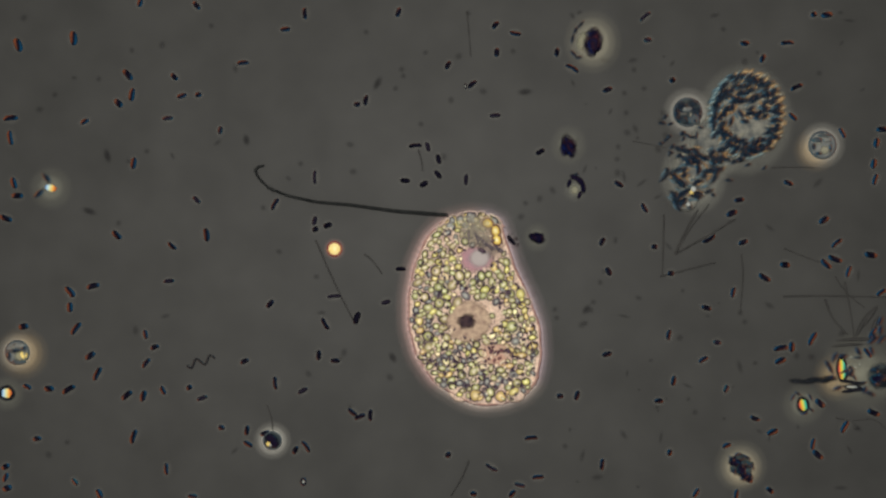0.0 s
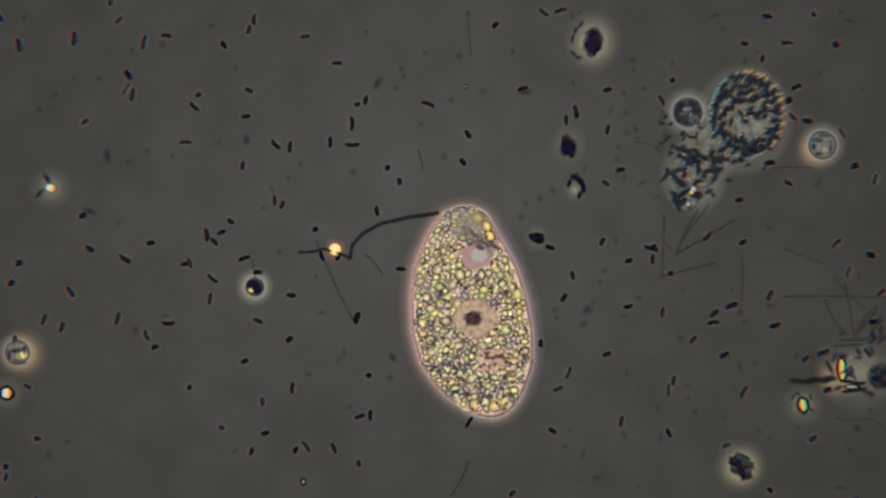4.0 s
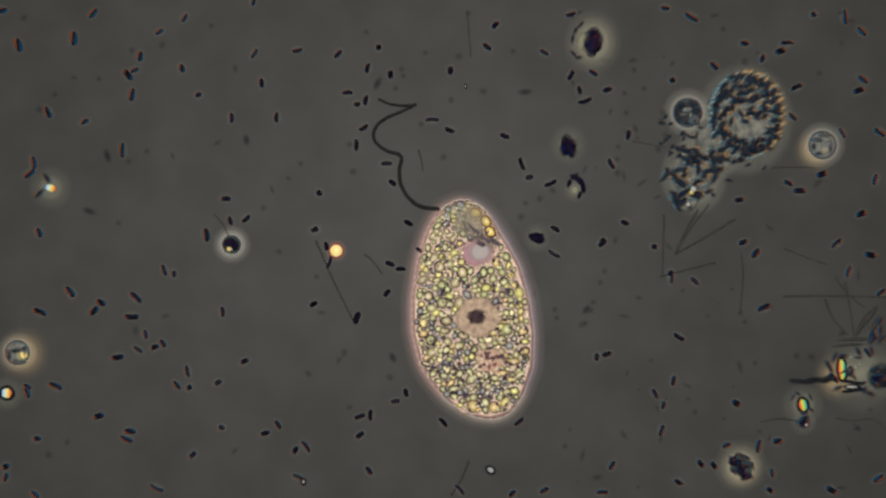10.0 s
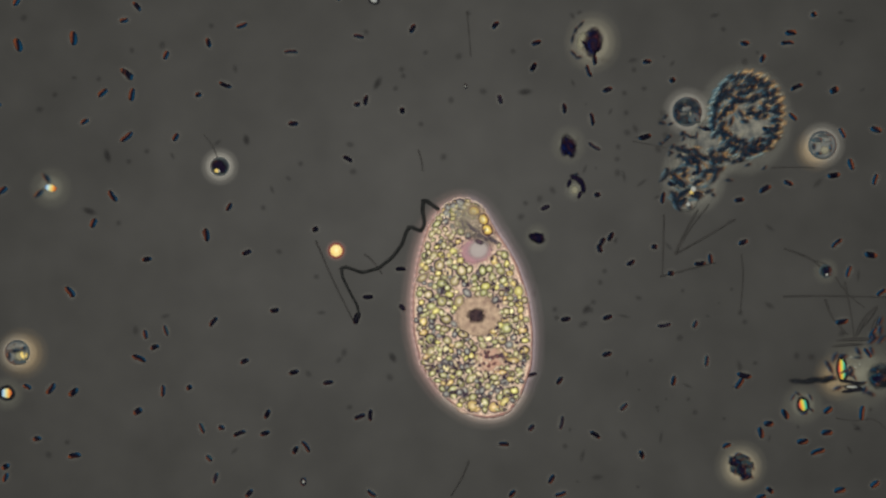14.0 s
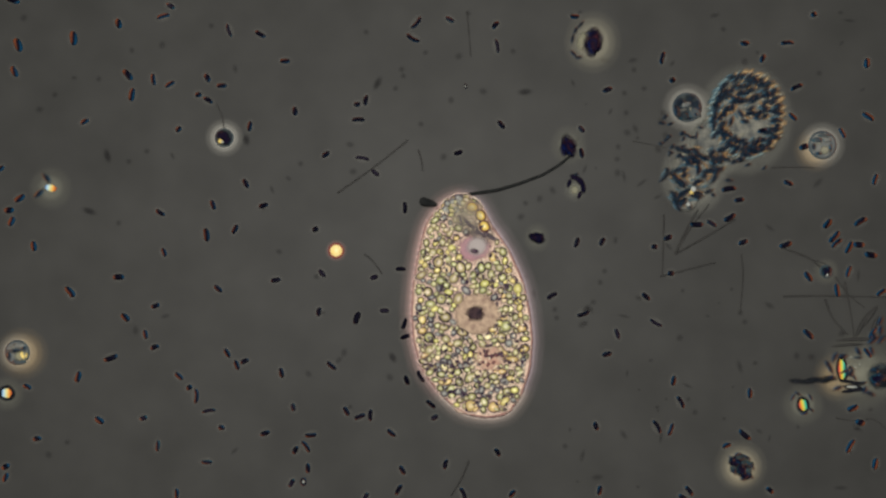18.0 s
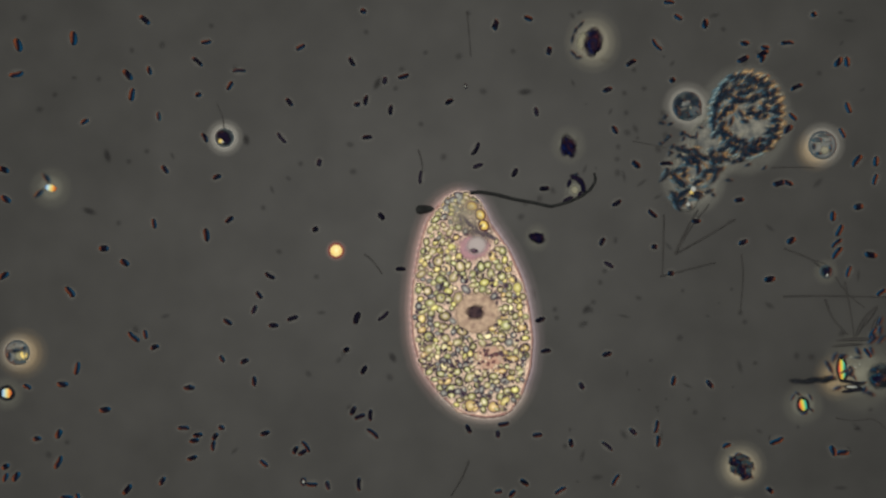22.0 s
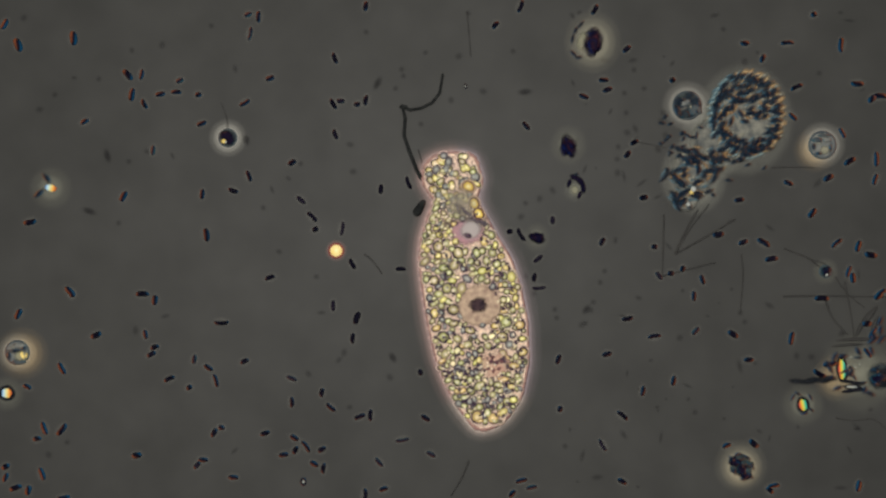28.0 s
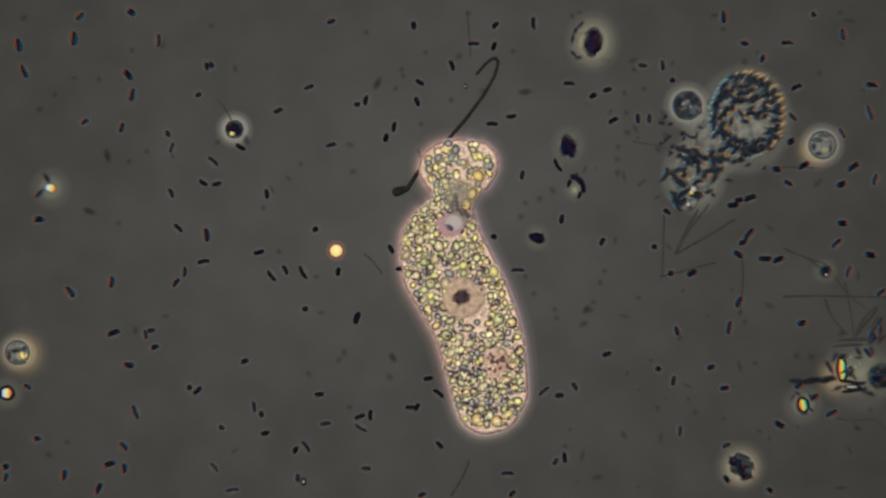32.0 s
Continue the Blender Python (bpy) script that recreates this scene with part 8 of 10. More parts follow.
drift(17, 657, 840, 60, 18, 587, 647, 140, 18.8, 576, 386, 85, 19, 593, 309, 85, 19.9, 583, 2, 94)
drift(17, 533, 326, 0)
drift(17, 466, 856, 70, 18, 386, 511, 140, 19, 447, 160, 85)
drift(17, 540, 815, 0, 18, 488, 496, 9, 19, 487, 70, 0, 19.2, 487, 3, 0)
drift(17, 1005, 46, 20)
drift(17, 807, 17, 130)
drift(17, 955, 154, 100)
drift(17, 1015, 104, 20)
drift(17, 1275, 6, 10)
drift(17, 1245, 36, 30)
drift(17, 1517, 115, 110)
drift(17, 1494, 17, 10)
drift(17, 974, 231, 30)
drift(17, 964, 369, 0, 18, 879, 82, -80)
drift(17, 1363, 428, 5)
drift(17, 1393, 474, 160, 19, 1477, 8, 240)
drift(17, 1409, 536, 20, 18, 1523, 393, 29, 19, 1518, 189, 10, 20, 1492, 17, 50)
drift(17, 1452, 559, 20, 18, 1476, 419, 45)
drift(17, 1514, 382, 20, 18, 1534, 112, 80)
drift(17, 1009, 546, 140, 18, 887, 221, 130)
drift(17, 1012, 569, 70, 18, 811, 270, 20)
drift(17, 1271, 550, 150)
drift(17, 1223, 630, 15, 18, 1182, 421, 24, 19, 1090, 124, 85)
drift(17, 1130, 655, 130, 18, 1029, 229, 130)
drift(17, 1084, 670, 0, 18, 1029, 271, -80, 19, 1024, 19, 0)
drift(17, 1364, 614, 40, 18, 1430, 490, -50)
drift(17, 1430, 601, 20, 18, 1464, 396, 45)
drift(17, 1316, 662, 20, 18, 1291, 385, 30)
drift(17, 1354, 732, 95, 18, 1233, 397, 180)
drift(17, 1035, 809, 80, 18, 977, 524, 30, 19, 913, 181, 80, 19.5, 911, 41, 89)
drift(17, 1154, 806, 140, 18, 1143, 525, 140, 19, 1136, 213, 55, 19.5, 1179, 115, 64, 20, 1217, 49, 150)
drift(17, 1063, 874, 70, 18, 1032, 555, 20, 19, 988, 159, -50, 19.4, 991, 9, -41)
drift(17, 860, 798, 30, 18, 715, 573, 70, 19, 716, 195, 120)
drift(17, 929, 781, 0, 18.7, 885, 317, 61, 19, 858, 234, 70, 19.5, 838, 83, 79)
drift(17, 1383, 721, 10, 18, 1390, 433, 19)
drift(17, 1557, 303, 110, 18, 1536, 207, 150, 19, 1541, 102, 220)
drift(17.5, 194, 876, 141, 18, 176, 744, 150, 18.5, 167, 602, 159, 19, 194, 459, 150, 19.5, 222, 263, 159, 20, 193, 78, 210, 20.2, 181, 8, 210)
drift(17.5, 522, 792, 91, 18, 498, 660, 100, 18.5, 475, 461, 109, 19, 482, 242, 85, 19.5, 484, 32, 94)
drift(17.7, 294, 833, 73, 18, 279, 789, 82, 18.5, 245, 636, 91, 19, 262, 449, 100, 19.5, 263, 244, 109, 20, 234, 168, 118, 21, 238, 19, 180)
drift(18, 819, 874, 114, 18.5, 833, 807, 123, 19, 747, 706, 132, 19.5, 692, 530, 141, 20, 701, 338, 150, 20.5, 747, 210, 159, 21, 718, 52, 130)
drift(18, 706, 867, 60, 18.5, 609, 779, 69, 19, 495, 623, 60, 20, 481, 244, 0, 20.5, 476, 55, 9)
drift(18, 312, 874, 87, 18.5, 254, 798, 96, 19, 237, 655, 105, 20, 272, 429, 30, 21, 256, 77, 5)
drift(18, 416, 406, 60, 19, 372, 18, 80)
drift(18, 402, 625, 120, 19, 369, 240, 80)
drift(18, 419, 646, 110, 19, 410, 277, 190)
drift(18, 613, 728, 120, 19, 577, 419, 40, 20, 598, 100, 90)
drift(18, 519, 721, 100, 19, 485, 335, 10)
drift(18, 254, 740, 15, 19, 272, 489, 0)
drift(18, 196, 633, 20, 19, 334, 422, 0, 20, 331, 90, 60)
drift(18, 693, 766, 140, 19, 638, 436, 85, 19.5, 674, 227, 94, 20, 638, 21, 80)
drift(18, 762, 716, 140, 19, 690, 413, 130, 20, 769, 258, 210)
drift(18, 1020, 429, 70, 18.5, 960, 262, 79, 19, 932, 115, 10, 19.5, 879, 44, 19)
drift(18, 1520, 433, -4, 19, 1553, 296, 5, 20, 1548, 59, 40)
drift(18, 1482, 514, 100, 19, 1540, 320, 70, 20, 1536, 118, 90)
drift(18, 1092, 591, 110)
drift(18, 1204, 712, 120, 19, 1095, 407, 50, 20, 1015, 137, 0)
drift(18, 1327, 696, 95, 19, 1217, 536, 5)
drift(18, 1055, 754, 110, 19, 1087, 610, 140, 20, 1048, 275, 60)
drift(18, 1162, 756, 120, 19, 1109, 413, 180, 20, 1042, 29, 250)
drift(18, 1186, 760, 70, 19, 1133, 433, 10, 20, 963, 180, -80)
drift(18, 1318, 769, 140, 19, 1316, 503, 160)
drift(18, 880, 801, 125, 18.5, 798, 738, 134, 19, 747, 681, 143, 19.5, 712, 505, 152, 20, 738, 390, 181, 21, 829, 326, 190, 22, 795, 181, 210)
drift(18, 789, 822, 75, 19, 690, 490, 60, 20, 723, 198, 140)
drift(18, 1061, 868, 81, 19, 1032, 646, 90, 20, 990, 281, 40)
drift(18, 1219, 869, 130, 19, 1166, 589, 110, 20, 1066, 229, 90)
drift(18, 1522, 748, 165, 19, 1511, 471, 180, 20, 1560, 319, 100, 21, 1530, 132, 20)
drift(18, 1505, 790, 60, 19, 1355, 630, 110, 20, 1318, 336, 185)
drift(18, 1430, 592, 139)
drift(18, 1549, 821, 81, 19, 1547, 389, 90, 20, 1527, 163, 5)
drift(18, 370, 728, 10, 19, 331, 405, 90, 20, 331, 52, 0)
drift(18, 769, 739, 30, 18.6, 688, 554, -39, 19, 626, 358, -30, 19.3, 649, 240, -21)
drift(18, 545, 829, 90, 19, 467, 521, 40, 19.5, 461, 340, 49, 20, 475, 121, 110, 20.3, 476, 14, 119)
drift(18, 516, 855, 60, 19, 491, 454, 40, 20, 487, 79, 0)
drift(18, 712, 832, 120, 19, 665, 504, 85, 20, 648, 160, 80)
drift(18, 745, 666, 120, 19, 710, 397, 150, 20, 774, 188, 60)
drift(18, 1502, 438, 60)
drift(18, 1509, 722, 20, 19, 1436, 429, -50)
drift(18.1, 1260, 870, -13, 18.5, 1224, 701, -4, 19, 1240, 567, 5, 19.5, 1226, 455, 14, 20, 1139, 335, 5, 20.4, 1119, 164, 14, 21, 1197, 14, 90)
drift(18.4, 432, 867, 101, 19, 416, 671, 110, 19.5, 406, 501, 119, 20, 342, 308, 150, 20.3, 343, 185, 159)
drift(18.5, 616, 735, 41, 19, 590, 508, 50, 19.5, 637, 291, 59, 20, 663, 46, 70)
drift(18.7, 778, 871, 1, 19, 740, 798, 10, 19.5, 662, 643, 19, 20, 655, 440, 85)
drift(18.7, 1028, 871, 131, 19, 1030, 805, 140, 20, 1010, 604, 60, 20.8, 888, 314, 70, 21, 871, 257, 70, 21.5, 838, 109, 79, 22, 877, 44, 88)
drift(19, 244, 868, 90, 20, 210, 640, 5, 20.5, 220, 504, 14, 21, 246, 315, 10, 21.3, 234, 187, 19, 22, 256, 36, -40)
drift(19, 557, 579, 5, 20, 568, 313, 10, 21, 554, 12, -70)
drift(19, 351, 665, 65, 19.5, 337, 498, 74, 20, 400, 347, 85, 20.7, 390, 181, 51, 21, 395, 83, 60, 21.5, 372, 23, 69)
drift(19, 609, 590, 85, 20, 635, 236, 15)
drift(19, 564, 356, 80, 20, 562, 229, 0)
drift(19, 748, 346, 60)
drift(19, 730, 393, 110, 20, 757, 136, 30)
drift(19, 364, 431, 0, 20, 360, 95, -20)
drift(19, 620, 507, 60, 20, 597, 170, 110)
drift(19, 467, 667, 85, 20, 439, 331, 130)
drift(19, 484, 750, 5, 20, 445, 430, 0, 21, 449, 56, -80)
drift(19, 123, 750, 160, 20, 91, 716, 190, 21, 146, 662, 270, 21.5, 126, 519, 279, 22, 184, 440, 360, 23, 191, 187, 300)
drift(19, 69, 766, 30, 20, 61, 444, 20, 21, 11, 111, 30)
drift(19, 5, 767, 80)
drift(19, 29, 792, 20, 20, 29, 544, 10)
drift(19, 90, 835, 20, 20, 49, 560, 0, 21, 10, 279, 20)
drift(19, 267, 800, 40, 20, 255, 511, 70)
drift(19, 676, 818, 130, 20, 589, 477, 130)
drift(19, 541, 815, 0, 20, 559, 404, 9, 20.5, 600, 306, -69, 21, 600, 129, -60, 21.5, 637, 32, -51, 21.7, 671, 6, -42)
drift(19, 1144, 595, 10, 20, 1070, 278, -40)
drift(19, 1108, 650, 40, 20, 929, 275, 10, 21, 898, 30, 10)
drift(19, 1144, 652, 60)
drift(19, 1189, 659, 150, 20, 1146, 369, 80, 21, 1208, 54, 120)
drift(19, 1231, 647, 150, 20, 1267, 541, 180)
drift(19, 1163, 706, 95, 20, 1241, 619, 180, 20.6, 1202, 442, 91, 21, 1135, 329, 100, 21.5, 1135, 104, 109, 22, 1200, 31, 150)
drift(19, 1206, 726, 30, 20, 1191, 441, 90, 21, 1122, 137, 120)
drift(19, 1355, 737, 150, 20, 1288, 551, 140)
drift(19, 1485, 726, 10, 20, 1427, 434, 30, 21, 1524, 276, 40, 22, 1483, 110, 49)
drift(19, 1463, 770, 150, 20, 1422, 482, 110, 21, 1391, 390, 195)
drift(19, 1482, 791, 20, 20, 1394, 348, 5)
drift(19, 1474, 823, 150, 21, 1546, 178, 200)
drift(19, 1453, 811, 0, 20, 1396, 593, -30, 21, 1368, 315, 30)
drift(19, 1411, 808, 0, 20, 1376, 506, 70)
drift(19, 1237, 822, 140, 20, 1168, 494, 130, 21, 1087, 217, 150, 22, 1184, 5, 180)
drift(19, 1284, 843, 160, 20, 1222, 521, 180)
drift(19, 918, 857, 120, 20, 960, 551, 195, 20.5, 954, 374, 204, 21, 916, 205, 270, 21.5, 900, 54, 279)
drift(19, 1398, 875, 0, 20, 1318, 582, 0)
drift(19, 792, 876, 0, 19.5, 729, 769, 9, 20, 657, 591, 30, 20.5, 625, 413, 39, 21, 654, 227, 20, 22, 643, 20, -30)
drift(19, 934, 698, 60, 20, 935, 470, 40, 21, 889, 202, 80, 22, 935, 33, 160)
drift(19.5, 538, 782, 111, 20, 501, 634, 120, 20.5, 475, 430, 129, 21, 473, 201, 210, 21.5, 464, 6, 219)
drift(19.7, 386, 877, -4, 20, 377, 804, 5, 20.5, 377, 671, 14, 21, 361, 498, -50, 21.5, 354, 257, -41, 22, 349, 110, -40, 22.2, 342, 26, -40)
drift(20, 590, 848, 15, 20.5, 593, 752, 24, 21, 551, 553, 40, 22, 512, 181, -50)
drift(20, 407, 398, 90, 21, 407, 48, 80)
drift(20, 666, 440, 10, 21, 705, 118, 0)
drift(20, 716, 277, 0, 21, 748, 45, -90)
drift(20, 384, 531, 0, 21, 370, 195, 0)
drift(20, 369, 589, 65, 21, 348, 249, 140)
drift(20, 374, 600, 100, 21, 360, 209, 20)
drift(20, 630, 619, 75, 20.6, 654, 380, 101, 21, 688, 240, 110, 21.5, 678, 77, 119)
drift(20, 613, 658, 0, 21.5, 700, 225, 9, 22, 714, 135, 18)
drift(20, 596, 602, 80, 20.5, 557, 404, 89, 21, 620, 332, 70, 22, 623, 109, 120)
drift(20, 80, 735, 0, 21, 13, 473, 20)
drift(20, 62, 726, 150, 21, 25, 444, 160)
drift(20, 270, 747, 110, 21, 273, 554, 70, 21.5, 285, 375, 79, 22, 233, 168, 88)
drift(20, 277, 784, 100, 21, 281, 476, 10, 22, 265, 125, -70)
drift(20, 26, 826, 40, 21, 15, 545, -30)
drift(20, 390, 777, 80, 21, 378, 449, 100, 22, 365, 74, 185)
drift(20, 437, 770, 0, 21, 410, 461, 0, 21.5, 406, 291, 9, 22, 407, 152, 60)
drift(20, 542, 745, 90, 20.7, 499, 499, 76, 21, 496, 377, 85, 21.5, 499, 153, 94, 21.9, 501, 20, 103)
drift(20, 568, 733, 0, 21, 522, 360, 0, 22, 532, 84, 30)
drift(20, 404, 854, 70, 21, 383, 600, 95, 22, 362, 244, 120)
drift(20, 128, 849, 40, 21, 62, 675, 30)
drift(20, 732, 850, 120, 20.5, 671, 700, 129, 21, 645, 499, 85, 22, 650, 244, 5, 23, 553, 133, 0)
drift(20, 753, 842, 130, 21, 651, 546, 80, 22, 681, 143, 80)
drift(20, 777, 846, 100, 21, 714, 561, 10, 22, 692, 195, 85)
drift(20, 1301, 604, 75)
drift(20, 1327, 616, 0, 21, 1375, 388, 40)
drift(20, 1255, 634, 10, 21, 1200, 451, 0)
drift(20, 1278, 679, 160, 21, 1178, 400, 70, 22, 1117, 112, 30)
drift(20, 1356, 664, 50, 21, 1338, 395, 25)
drift(20, 1028, 684, 80)
drift(20, 1050, 675, 0, 20.8, 1043, 530, -60, 21, 1011, 436, -60, 21.5, 956, 357, -51, 22, 949, 198, -80)
drift(20, 1020, 793, 115, 21, 948, 483, 200, 22, 846, 294, 200, 23, 817, 147, 270)
drift(20, 1066, 844, 70, 21, 1070, 564, 110, 22, 1088, 230, 119)
drift(20, 920, 831, 90, 21, 960, 592, 80, 21.5, 920, 410, 89, 22, 841, 263, 60, 22.5, 834, 185, 69, 23, 818, 43, 20)
drift(20, 832, 772, 60, 22, 745, 314, 85, 22.5, 720, 216, 94, 23, 707, 92, 20, 23.3, 694, 8, 29)
drift(20, 910, 850, 20, 20.7, 899, 864, -19, 21, 891, 790, -10, 21.5, 942, 698, -1, 22, 966, 622, 8, 24, 910, 50, -70)
drift(20, 1232, 830, 140, 21, 1232, 565, 180)
drift(20, 1395, 810, 160, 21, 1365, 492, 180)
drift(20, 1449, 823, 150, 21, 1424, 499, 220, 22, 1474, 383, 265, 23, 1470, 155, 250)
drift(20, 1532, 841, 10, 21, 1443, 509, 50, 22, 1517, 285, 50, 23, 1501, 94, 10)
drift(20, 1553, 821, 160, 22, 1550, 286, 80)
drift(20, 1471, 720, 10, 21, 1451, 430, -30, 22, 1501, 191, -70, 23, 1497, 32, -60)
drift(20, 1355, 657, 40, 21, 1292, 428, 0)
drift(20, 1235, 649, 0, 21, 1156, 338, -60, 22, 1163, 79, -50)
drift(20.1, 348, 669, 82, 20.5, 344, 548, 91, 21, 344, 349, 100, 21.8, 337, 23, 109)
drift(20.2, 273, 868, 136, 21, 251, 654, 145, 22, 273, 396, 100, 23, 229, 13, 70)
drift(20.3, 303, 868, 21, 21, 286, 648, 30, 21.7, 302, 390, -59, 22, 292, 300, -50)
drift(20.4, 455, 870, 81, 21, 430, 688, 90, 21.5, 387, 522, 99, 22, 364, 418, 108)
drift(20.4, 433, 880, 81, 21, 406, 697, 90, 22, 384, 314, 20)
drift(20.5, 793, 850, 121, 21, 730, 744, 130, 21.5, 663, 593, 139, 22, 675, 383, 130, 22.5, 769, 222, 139, 23, 773, 119, 180, 23.5, 755, 20, 189)
drift(20.5, 992, 873, 1, 21, 1018, 717, 10, 21.5, 1024, 522, 19, 22, 963, 334, 5, 23, 898, 30, 0)
drift(20.5, 1211, 640, 31, 21, 1197, 553, 40, 21.5, 1224, 490, 49, 22, 1155, 378, -40, 23, 1174, 25, -120)
drift(20.6, 550, 767, 71, 21, 522, 631, 80, 21.5, 508, 464, 89, 22, 499, 244, 130, 22.5, 504, 48, 139)
drift(21, 490, 832, 90, 21.5, 420, 712, 99, 22, 403, 570, 150, 23, 369, 260, 190)
drift(21, 586, 877, 10, 21.5, 545, 744, 19, 22, 518, 564, 20, 22.5, 556, 404, 29, 23, 632, 244, 30, 23.3, 646, 205, 39, 24, 634, 50, 120)
drift(21, 1047, 775, 5, 21.5, 1057, 599, 14, 21.9, 1008, 398, 23, 23, 995, 55, 90)
drift(21, 289, 586, 0, 22, 281, 206, -80)
drift(21, 514, 519, 90, 22, 565, 288, 85, 23, 476, 79, 0)
drift(21, 218, 753, 10, 22, 221, 465, -30, 23, 230, 116, 30)
drift(21, 43, 768, 0, 22, 136, 652, 75, 23, 46, 387, 90)
drift(21, 272, 860, 0, 22, 237, 596, -40, 22.5, 257, 472, -31, 23, 271, 294, -100, 23.5, 234, 168, -91)
drift(21, 435, 870, 90, 22, 393, 635, 120, 23, 358, 267, 60)
drift(21, 533, 826, 130, 21.5, 495, 668, 139, 22, 478, 488, 150, 22.5, 440, 346, 159, 23, 446, 135, 180, 23.3, 441, 21, 189)
drift(21, 538, 831, 30, 21.5, 507, 714, 39, 22, 459, 522, -50, 22.5, 511, 387, -41, 23, 479, 207, -55, 23.5, 472, 35, -46)
drift(21, 453, 488, 0)
drift(21, 1532, 311, 20, 22, 1499, 110, 90)
drift(21, 1377, 590, 20, 22, 1400, 426, 29)
drift(21, 1339, 630, 10, 22, 1485, 408, 60, 23, 1508, 295, 5, 24, 1558, 92, 40)
drift(21, 1182, 740, 20, 22, 1091, 359, 30, 23, 1056, 18, -50)
drift(21, 1110, 824, 0, 22, 1077, 469, -30)
drift(21, 1519, 719, 160, 22, 1482, 448, 230, 23, 1549, 229, 270)
drift(21, 1405, 821, 0, 22, 1362, 494, 9)
drift(21.3, 487, 868, 81, 22, 450, 675, 90, 22.5, 435, 495, 99, 23, 440, 288, 40)
drift(21.5, 1204, 870, 71, 22, 1161, 755, 80, 22.5, 1145, 619, 89, 23, 1070, 361, 90, 23.5, 1043, 173, 99, 24, 1035, 21, 10)
drift(21.6, 1194, 871, 81, 22, 1164, 781, 90, 23, 1090, 404, 150, 24, 1053, 41, 180)
drift(21.7, 389, 868, 71, 22, 378, 789, 80, 22.5, 344, 675, 89, 23, 337, 540, 85, 24, 338, 130, 10, 24.5, 300, 31, 19)
drift(22, 1090, 850, 60, 22.5, 1093, 736, 69, 23, 1102, 573, 130, 23.2, 1075, 481, 130, 24, 953, 258, 210)
drift(22, 335, 686, 2, 22.5, 322, 612, 11, 23, 318, 424, 20, 24, 303, 6, 29)
drift(22, 928, 854, 140, 22.5, 932, 763, 149, 23, 972, 638, 180, 23.5, 956, 475, 189, 24, 866, 326, 150, 25, 817, 129, 159)
drift(22, 450, 548, 65, 23, 441, 175, 140)
drift(22, 484, 576, 0, 23, 511, 207, -60)
drift(22, 613, 619, 30, 23, 606, 358, 20, 23.5, 600, 182, 29, 24, 609, 31, 10)
drift(22, 111, 680, 0, 23, 72, 414, -90)
drift(22, 186, 725, 10, 23, 222, 405, 0)
drift(22, 381, 773, 51, 23, 371, 424, 60, 24, 357, 21, 10)
drift(22, 350, 770, 10, 22.5, 346, 660, 19, 23, 332, 583, 80, 24.5, 320, 58, 89)
drift(22, 344, 780, 11, 24, 307, 182, 20)
drift(22, 467, 820, 140, 22.7, 442, 646, 81, 23, 429, 551, 90, 24, 429, 178, 130)
drift(22, 580, 859, 100, 23, 556, 505, 155, 24, 553, 210, 90, 24.5, 559, 48, 99)
drift(22, 636, 857, 90, 23, 627, 589, 0, 24, 670, 213, 35)
drift(22, 659, 768, 140, 23, 488, 515, 100, 24, 479, 89, 80)
drift(22, 552, 857, 0, 22.8, 516, 617, -80, 23, 507, 534, -80, 23.5, 473, 289, -71, 24, 469, 98, 10)
drift(22, 103, 818, 60, 23, 55, 516, 90, 24, 17, 217, 30, 25, 14, 45, 39)
drift(22, 104, 768, 60, 23, 43, 487, 20, 24, 54, 195, -50)
drift(22, 29, 844, 51, 23, 19, 670, 60)
drift(22, 678, 559, 40, 23, 731, 241, 50)
drift(22, 1519, 366, 11, 23, 1546, 178, 20)
drift(22, 956, 566, 20, 23, 851, 342, -30, 24, 886, 92, 0)
drift(22, 1029, 683, 120, 23, 975, 387, 90, 24, 941, 120, 5)
drift(22, 1256, 680, 130, 23, 1222, 439, 180, 24, 1157, 115, 195)
drift(22, 951, 770, 5, 24, 803, 145, -70)
drift(22, 1011, 784, 100)
drift(22, 1074, 790, 140, 23, 1053, 462, 180, 24, 989, 41, 180)
drift(22, 1120, 764, 140, 23, 1060, 417, 210, 24, 1031, 129, 130)
drift(22, 1374, 780, 21, 23, 1323, 342, 30)
drift(22, 1474, 798, 120, 23, 1388, 476, 150, 24, 1529, 207, 180)
drift(22, 1491, 802, 1, 23, 1424, 605, 10, 24, 1532, 252, 75)
drift(22, 992, 869, 31, 23, 1037, 640, 40, 24, 1053, 347, 110, 25, 973, 134, 119)
drift(22, 829, 759, 120, 24, 695, 303, 180)
drift(22, 882, 870, 11, 23, 825, 750, 20, 24, 732, 363, 80, 25, 781, 130, 89, 25.5, 778, 38, 98)
drift(22, 406, 389, 35, 23, 407, 124, 80, 23.5, 432, 78, 89)
drift(22, 644, 655, 60, 22.6, 645, 458, 121, 23, 665, 291, 130, 23.5, 678, 119, 139, 23.9, 671, 11, 148)
drift(22, 325, 758, 0, 24, 317, 201, -50)
drift(22, 340, 810, 20, 23, 273, 586, 60, 24, 306, 259, 5)
drift(22, 535, 800, 30, 22.6, 487, 590, 71, 23, 479, 472, 80, 24, 496, 124, 120)
drift(22, 625, 727, 60, 23, 609, 406, 130, 23.5, 622, 227, 139, 24, 618, 87, 100)
drift(22, 225, 866, 50, 22.5, 219, 761, 59, 23, 204, 612, 0, 23.5, 222, 498, 9, 24, 246, 317, -70, 24.5, 148, 216, -61)
drift(22, 891, 750, 10, 24, 885, 205, 0)
